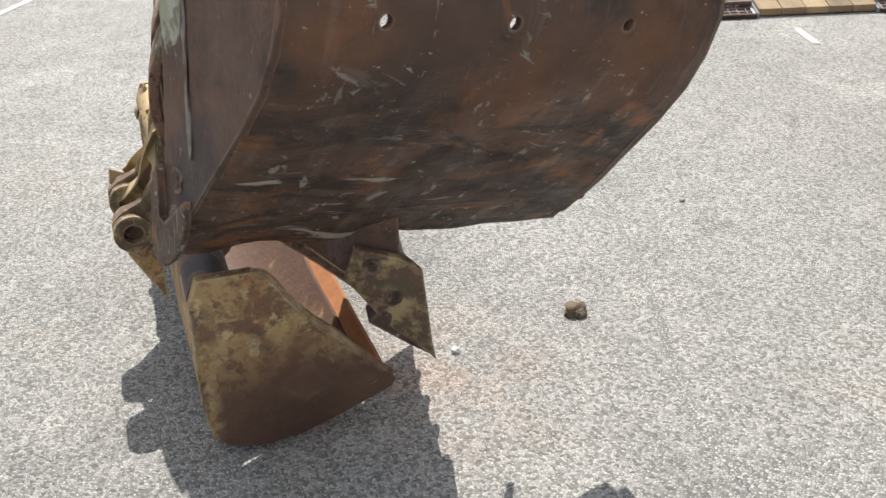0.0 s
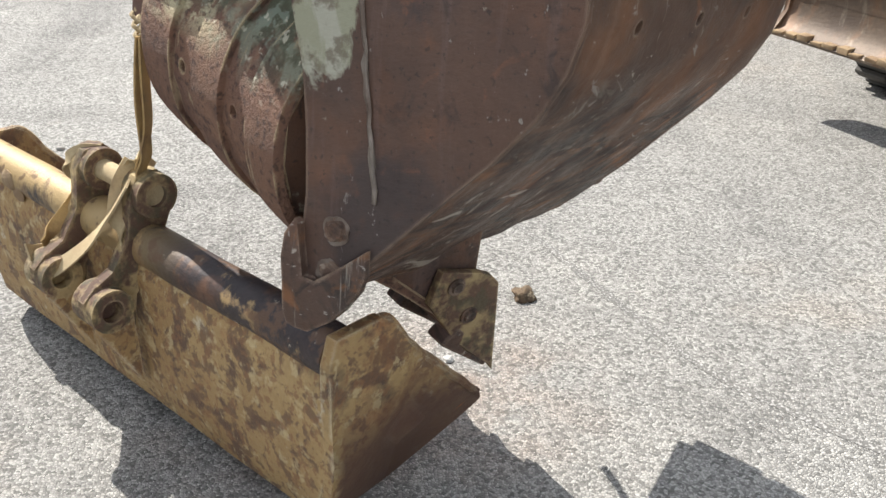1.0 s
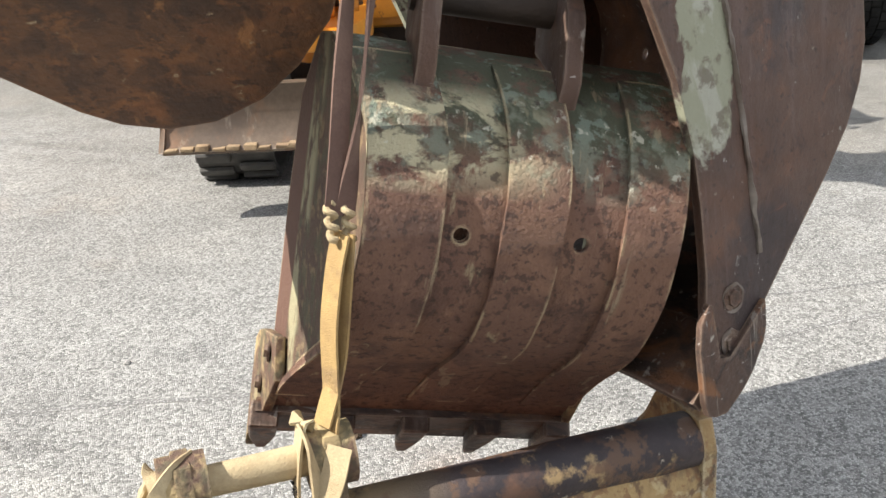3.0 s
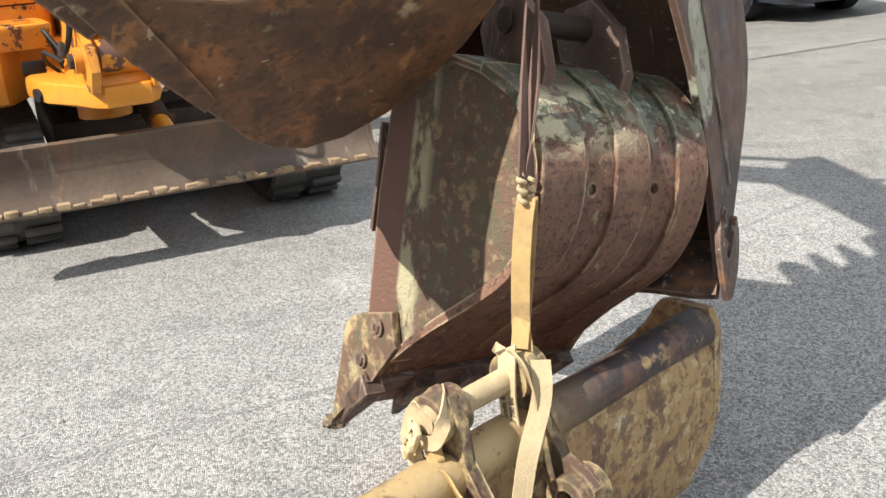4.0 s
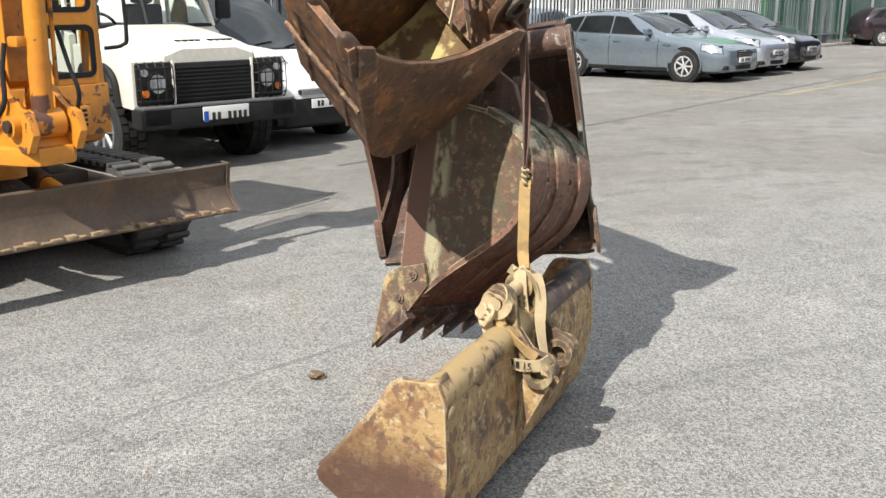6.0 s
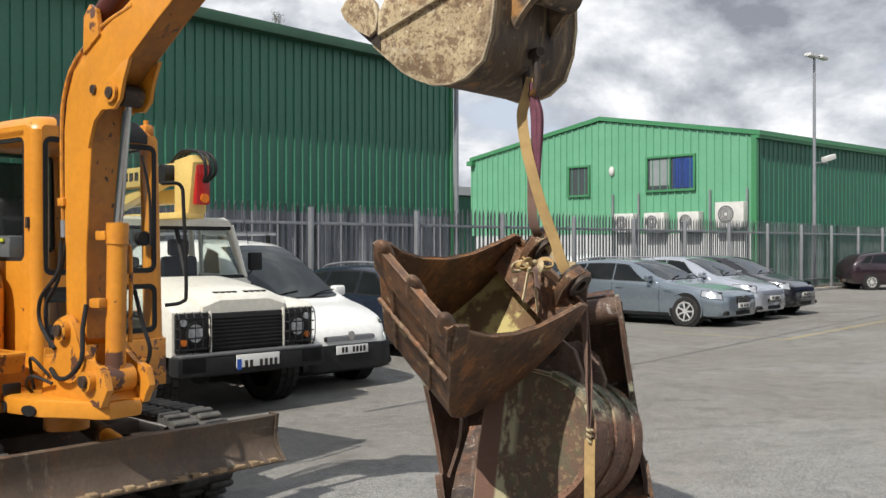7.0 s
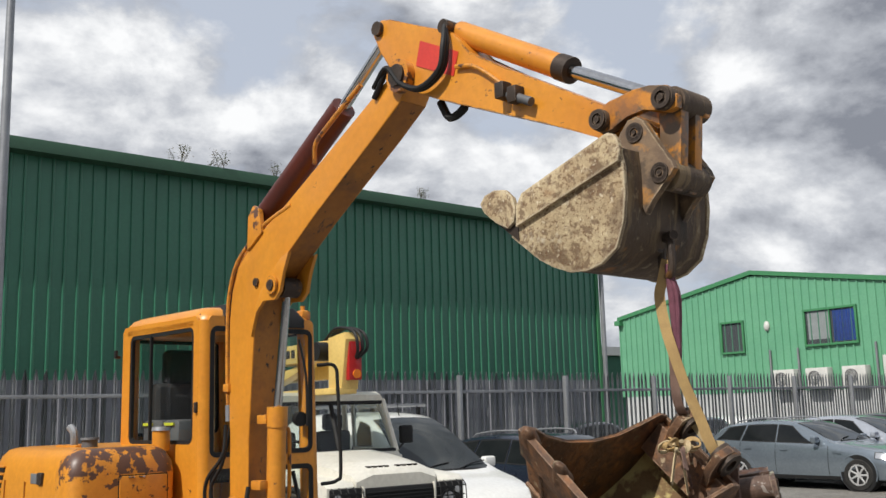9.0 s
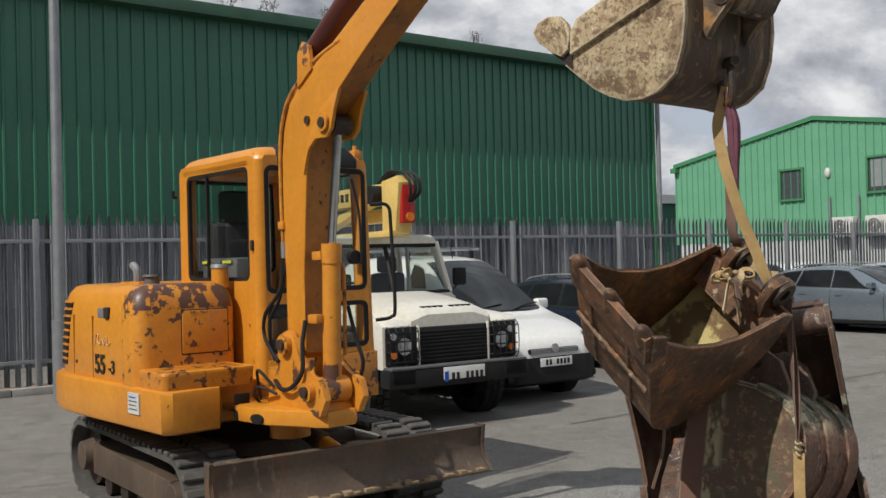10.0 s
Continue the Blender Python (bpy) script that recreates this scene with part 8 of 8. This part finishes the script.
# white off-roader with an access platform
lr = thing("off_road_pickup", heading(5.25, 1.60, -0.94, -0.34), "boxy white off-road pickup with black bumper and guarded headlamps", "pickup truck")
link("bonnet", loft([[(-x, -w, z0), (-x, -w, z1), (-x, -w * 0.6, z1 + 0.05), (-x, w * 0.6, z1 + 0.05), (-x, w, z1), (-x, w, z0)] for x, w, z0, z1 in ((0.20, 0.50, 0.70, 1.05), (0.26, 0.52, 0.7, 1.10), (0.7, 0.58, 0.7, 1.16), (1.35, 0.66, 0.7, 1.22))]), cream_white, lr)
for s in (-1, 1):
    wing = prism([(-0.18, 0.60), (-0.18, 1.02), (-0.24, 1.06), (-1.4, 1.13), (-1.4, 0.62), (-1.22, 0.62), (-1.18, 0.84), (-1.05, 0.94), (-0.68, 0.94), (-0.50, 0.84), (-0.46, 0.62)], min(s * 0.52, s * 0.86), max(s * 0.52, s * 0.86), 0.02)
    link("wing", wing, cream_white, lr, "flat-topped white wing")
    link("arch_flare", tube([(-1.26, s * 0.88, 0.62), (-1.2, s * 0.89, 0.86), (-1.06, s * 0.9, 0.97), (-0.68, s * 0.9, 0.97), (-0.5, s * 0.89, 0.86), (-0.44, s * 0.88, 0.62)], 0.035, 8), black, lr)
    link("lamp_panel", box(-0.19, -0.155, s * 0.64 - 0.19, s * 0.64 + 0.19, 0.64, 1.01, 0.02), black, lr, "black headlamp surround")
    link("headlamp", rod((-0.16, s * 0.62, 0.82), (-0.13, s * 0.62, 0.82), 0.09, 0.085, 24), lamp_lens, lr)
    link("headlamp_ring", ring((-0.14, s * 0.62, 0.82), (1, 0, 0), 0.105, 0.088, 0.03, 24), black, lr)
    for dy, dz, mm in ((0.13, 0.10, lamp_lens), (0.13, -0.08, amber_lens)):
        link("side_lamp", rod((-0.16, s * (0.62 + dy), 0.82 + dz), (-0.135, s * (0.62 + dy), 0.82 + dz), 0.036, None, 16), mm, lr)
    for k in range(5):
        link("lamp_guard", tube([(-0.15, s * (0.48 + 0.085 * k), 0.63), (-0.09, s * (0.48 + 0.085 * k), 0.70), (-0.09, s * (0.48 + 0.085 * k), 0.95), (-0.15, s * (0.48 + 0.085 * k), 1.02)], 0.006, 5), black, lr)
    for k in range(4):
        link("lamp_guard", tube([(-0.15, s * 0.46, 0.68 + 0.095 * k), (-0.092, s * 0.52, 0.68 + 0.095 * k), (-0.092, s * 0.78, 0.68 + 0.095 * k), (-0.15, s * 0.84, 0.68 + 0.095 * k)], 0.006, 5), black, lr)
    link("door", prism([(-1.42, 0.48), (-1.42, 1.20), (-1.65, 1.27), (-2.45, 1.27), (-2.45, 0.48)], min(s * 0.80, s * 0.88), max(s * 0.80, s * 0.88), 0.015), cream_white, lr)
    link("door_frame", tube([(-1.52, s * 0.83, 1.26), (-1.78, s * 0.77, 1.86), (-2.40, s * 0.77, 1.88), (-2.45, s * 0.83, 1.26)], 0.03, 6, smooth=False), cream_white, lr)
    g = link("side_glass", prism([(-1.56, 1.27), (-1.80, 1.84), (-2.38, 1.86), (-2.42, 1.27)], s * 0.80 - 0.004, s * 0.80 + 0.004), clear_glass, lr)
    link("mirror", box(-1.55, -1.48, s * 1.0 - 0.09, s * 1.0 + 0.09, 1.32, 1.55, 0.03), black, lr)
    link("mirror_arm", tube([(-1.46, s * 0.84, 1.25), (-1.5, s * 0.95, 1.32)], 0.012, 6, smooth=False), black, lr)
    link("windscreen_pillar", tube([(-1.40, s * 0.78, 1.24), (-1.62, s * 0.73, 1.88)], 0.035, 8, smooth=False), cream_white, lr)
    link("indicator", box(-0.9, -0.86, s * 0.86, s * 0.875, 0.98, 1.02), amber_lens, lr)
    for wx in (0.86, 3.65):
        wheel(lr, -wx, s * 0.75, 0.40, 0.25, galv_post, 8, True)
    link("bumper_end", box(-0.20, 0.0, s * 0.72 - 0.17, s * 0.72 + 0.17, 0.45, 0.62, 0.03), black, lr)
link("grille", box(-0.20, -0.15, -0.44, 0.44, 0.64, 1.0, 0.02), black, lr)
for k in range(9):
    link("grille_bar", box(-0.152, -0.135, -0.42, 0.42, 0.665 + k * 0.035, 0.680 + k * 0.035, 0.005), black, lr)
for s in (-1, 1):
    link("grille_post", box(-0.17, -0.135, s * 0.445 - 0.012, s * 0.445 + 0.012, 0.63, 1.02, 0.005), cream_white, lr)
link("bumper", box(-0.17, 0.0, -0.86, 0.86, 0.44, 0.61, 0.02), black, lr, "black steel bumper")
link("bumper_top", box(-0.17, 0.0, -0.86, 0.86, 0.612, 0.635, 0.008), dark_grey, lr)
plate_of(lr, 0.004, 0.02, 0.55, 0.52, 0.115, True)
for k in range(9):
    if k != 4:
        link("bonnet_mark", box(-0.33, -0.275, 0.29 - 0.0725 * k - 0.024, 0.29 - 0.0725 * k + 0.02, 1.15, 1.166), ink, lr)
link("bulkhead", box(-1.42, -1.36, -0.80, 0.80, 0.7, 1.24, 0.02), cream_white, lr)
wsb = bmesh.new()
wsb.faces.new([wsb.verts.new(p) for p in ((-1.41, -0.74, 1.27), (-1.41, 0.74, 1.27), (-1.60, 0.69, 1.83), (-1.60, -0.69, 1.83))])
g = link("windscreen", wsb, clear_glass, lr)
g.visible_shadow = False
for p, q in (((-1.40, -0.76, 1.25), (-1.40, 0.76, 1.25)), ((-1.61, -0.72, 1.85), (-1.61, 0.72, 1.85)), ((-1.40, 0.0, 1.25), (-1.61, 0.0, 1.85))):
    link("windscreen_frame", tube([p, q], 0.028, 6, smooth=False), black, lr)
link("roof", loft([[(-x, -w, z), (-x, -w * 0.93, z + 0.07), (-x, w * 0.93, z + 0.07), (-x, w, z)] for x, w, z in ((1.58, 0.73, 1.87), (1.75, 0.77, 1.91), (2.5, 0.78, 1.92), (2.56, 0.76, 1.90))]), cream_white, lr)
link("cab_back", box(-2.56, -2.50, -0.78, 0.78, 0.6, 1.28, 0.01), cream_white, lr)
link("back_window_frame", tube([(-2.53, -0.74, 1.28), (-2.53, -0.72, 1.88), (-2.53, 0.72, 1.88), (-2.53, 0.74, 1.28)], 0.05, 6, smooth=False), cream_white, lr)
for y in (-0.38, 0.38):
    link("cab_seat", box(-2.3, -2.15, y - 0.22, y + 0.22, 1.0, 1.5, 0.05), seat_cloth, lr)
    link("headrest", box(-2.3, -2.18, y - 0.13, y + 0.13, 1.5, 1.72, 0.05), seat_cloth, lr)
link("steering_wheel", ring((-1.72, -0.38, 1.25), (1, 0, 0.7), 0.19, 0.165, 0.025, 24), black, lr)
link("dashboard", box(-1.62, -1.44, -0.76, 0.76, 1.0, 1.24, 0.04), black, lr)
link("load_bed", box(-4.5, -2.6, -0.82, 0.82, 0.62, 1.2, 0.03), cream_white, lr)
link("chassis", box(-4.4, -0.2, -0.45, 0.45, 0.40, 0.62, 0.03), black, lr)
link("axle", rod((-0.86, -0.7, 0.40), (-0.86, 0.7, 0.40), 0.06, 0.06), black, lr)
link("differential", rough_up(rod((-0.74, -0.2, 0.40), (-0.98, -0.2, 0.40), 0.14, 0.10), 0.0, 1), black, lr)
for s in (-1, 1):
    link("beacon", rod((-2.1, s * 0.45, 1.99), (-2.1, s * 0.45, 2.10), 0.06, 0.05, 16), amber_lens if s > 0 else red_lens, lr)
HEIGHTS = [(0.0, 0.0), (0.45, 0.47), (0.62, 0.66), (0.82, 0.885), (1.02, 1.09), (1.25, 1.39), (1.87, 1.98), (2.2, 2.31)]
for ob in lr.children:
    if ob.type == "MESH":
        for v in ob.data.vertices:
            v.co.z = along(HEIGHTS, v.co.z)
platform = thing("access_platform", lr.matrix_world.copy(), "pale yellow hydraulic access platform boom over the pickup", "aerial platform")
link("turret", rod((-3.4, 0, 1.2), (-3.4, 0, 2.2), 0.22, 0.2, 20), cream_paint, platform)
link("boom", box(-3.6, -1.25, -0.16, 0.10, 2.45, 2.68, 0.02), cream_paint, platform, "pale yellow boom box")
link("boom", box(-3.6, -1.6, 0.14, 0.34, 2.25, 2.42, 0.02), cream_paint, platform)
link("brace", prism([(-3.3, 2.1), (-3.3, 2.25), (-2.0, 2.48), (-1.7, 2.48)], -0.1, 0.05, 0.01), cream_paint, platform)
for k in range(7):
    link("boom_mark", box(-2.2 - 0.13 * k - 0.09, -2.2 - 0.13 * k, -0.164, -0.161, 2.52, 2.62), ink, platform)
link("light_bracket", prism([(-1.30, 2.70), (-0.95, 2.74), (-0.90, 2.66), (-1.0, 2.1), (-1.2, 2.05), (-1.30, 2.1)], -0.20, 0.02, 0.02), cream_paint, platform, "pale yellow end plate")
link("foot_rail", box(-2.6, -1.0, -0.28, 0.0, 2.05, 2.12, 0.01), cream_paint, platform)
link("tail_lamp", box(-0.985, -0.90, -0.155, 0.015, 2.20, 2.64, 0.02), red_lens, platform, "red lamp cluster")
link("indicator_lamp", rod((-0.92, -0.06, 2.27), (-0.88, -0.06, 2.27), 0.05, None, 16), amber_lens, platform)
link("pulley", rod((-1.42, -0.3, 2.55), (-1.42, 0.1, 2.55), 0.11, None, 18), black, platform)
for k in range(3):
    link("hose", tube([(-1.6, -0.1 + 0.05 * k, 2.66), (-1.2, -0.15 + 0.05 * k, 2.80), (-0.86, -0.12 + 0.06 * k, 2.74), (-0.80, -0.1 + 0.06 * k, 2.55), (-0.95, -0.05, 2.42)], 0.018, 6), black, platform)

# blue curtain-sided trailer
truck = thing("lorry_trailer", heading(9.1, -12.0, -0.60, 0.80) @ Matrix.Translation((0, 1.25, 0)), "blue curtain-sided lorry trailer seen from behind", "lorry")
link("box_body", box(-12.5, 0, -1.25, 1.25, 1.15, 4.0, 0.03), blue_tarp, truck)
link("tail_frame", box(-0.05, 0.02, -1.27, 1.27, 1.0, 1.16, 0.01), dark_grey, truck)
link("top_frame", box(-0.05, 0.02, -1.27, 1.27, 3.9, 4.02, 0.01), plate_blue, truck)
link("chassis", box(-12.3, -0.1, -0.45, 0.45, 0.75, 1.1), black, truck)
link("under_run_bar", box(-0.1, 0.05, -1.2, 1.2, 0.52, 0.66, 0.02), off_white, truck)
for y in (-1.0, 1.0):
    link("tail_lamp", box(0.0, 0.06, y - 0.2, y + 0.2, 0.72, 0.9, 0.02), red_lens, truck)
    link("reflector", box(0.05, 0.058, y - 0.16, y + 0.16, 0.54, 0.64), red_vinyl, truck)
    for x in (-2.0, -3.3, -4.6):
        wheel(truck, x, y, 0.48, 0.36, off_white, 6)
sign = thing("warning_sign", truck.matrix_world @ Matrix.Translation((0.03, -0.78, 1.42)), "yellow lettered warning board on the trailer tail", "sign")
link("board", box(0, 0.012, -0.42, 0.42, -0.16, 0.16), plate_yellow, sign)
for word, z in (("VEICULO", 0.02), ("LONGO", -0.12)):
    t = bpy.data.curves.new("sign_text", "FONT")
    t.body, t.size, t.extrude, t.align_x = word, 0.13, 0.001, "CENTER"
    o = new("lettering", t)
    o.parent = sign
    o.matrix_local = Matrix.Translation((0.014, 0, z)) @ Matrix.Rotation(radians(90), 4, "Z") @ Matrix.Rotation(radians(90), 4, "X")
    o.data.materials.append(ink.mat)

# plant trailer with mesh ramps and boarded deck
tr = thing("plant_trailer", heading(-0.10, 6.50, 0.41, -0.91), "low plant trailer with mesh loading ramps and timber boards", "trailer")


def ramp(y0, y1):
    r = new("ramp")
    r.parent = tr
    L, z1 = 1.6, 0.42
    for y in (y0, y1):
        link("ramp_rail", prism([(0, 0.0), (0, 0.03), (-L, z1), (-L, z1 - 0.06)], y - 0.02, y + 0.02, 0.003), galv_post, r)
    link("ramp_lip", box(-0.03, 0.02, y0, y1, 0.0, 0.03, 0.006), dark_steel, r)
    for k in range(6):
        x = -0.12 - k * 0.28
        link("cross_bar", box(x - 0.02, x + 0.02, y0, y1, 0.03 - x * 0.244, 0.055 - x * 0.244, 0.006), mesh_steel, r)
    bm = bmesh.new()
    n = 44
    for k in range(n):
        x = -k * L / n
        z = 0.02 - x * (z1 - 0.03) / L
        box(x - 0.007, x + 0.007, y0, y1, z, z + 0.008, bm=bm)
    for k in range(16):
        y = y0 + (y1 - y0) * k / 15
        vs = [bm.verts.new(p) for p in ((0, y - 0.004, 0.03), (0, y + 0.004, 0.03), (-L, y + 0.004, z1), (-L, y - 0.004, z1))]
        bm.faces.new(vs)
    link("mesh_deck", bm, mesh_steel, r, smooth=0)


ramp(-1.18, -0.36)
ramp(0.42, 1.20)
for k in range(5):
    y = -0.34 + k * 0.149
    link("deck_board", prism([(-0.02, 0.01), (-0.02, 0.05), (-1.6, 0.44), (-1.6, 0.40)], y, y + 0.145, 0.004), timber, tr)
for y in (-1.225, 1.245):
    link("side_rail", prism([(0.0, 0.0), (-0.1, 0.05), (-1.7, 0.48), (-4.2, 0.55), (-4.2, 0.35), (-1.7, 0.3), (-0.3, 0.02)], y - 0.02, y + 0.02, 0.005), red_paint, tr, "red painted side rail")
    for x in (-2.7, -3.4):
        wheel(tr, x, y, 0.3, 0.2, off_white, 5)
link("deck", box(-4.2, -1.6, -1.2, 1.22, 0.42, 0.47, 0.01), timber, tr)


# ---- fence pales ----
pale = pale_mesh()
PALES = int((SPAN1 - SPAN0) / PITCH)
rnd = random.Random(2)
for i in range(PALES):
    if i < 298:
        ob = new("pale", pale)
        ob.parent = fence
        ob.location = (SPAN0 + 0.08 + i * PITCH, 0.0, 0.0)
        ob.rotation_euler = (rnd.uniform(-0.006, 0.006), rnd.uniform(-0.006, 0.006), 0)
rest = bmesh.new()
for i in range(298, PALES):
    n0 = len(rest.verts)
    rest.from_mesh(pale)
    rest.verts.ensure_lookup_table()
    for v in rest.verts[n0:]:
        v.co.x += SPAN0 + 0.08 + i * PITCH
if len(rest.verts):
    far = link("far_pales", rest, galv, fence)
    far["kind"] = "stuff"
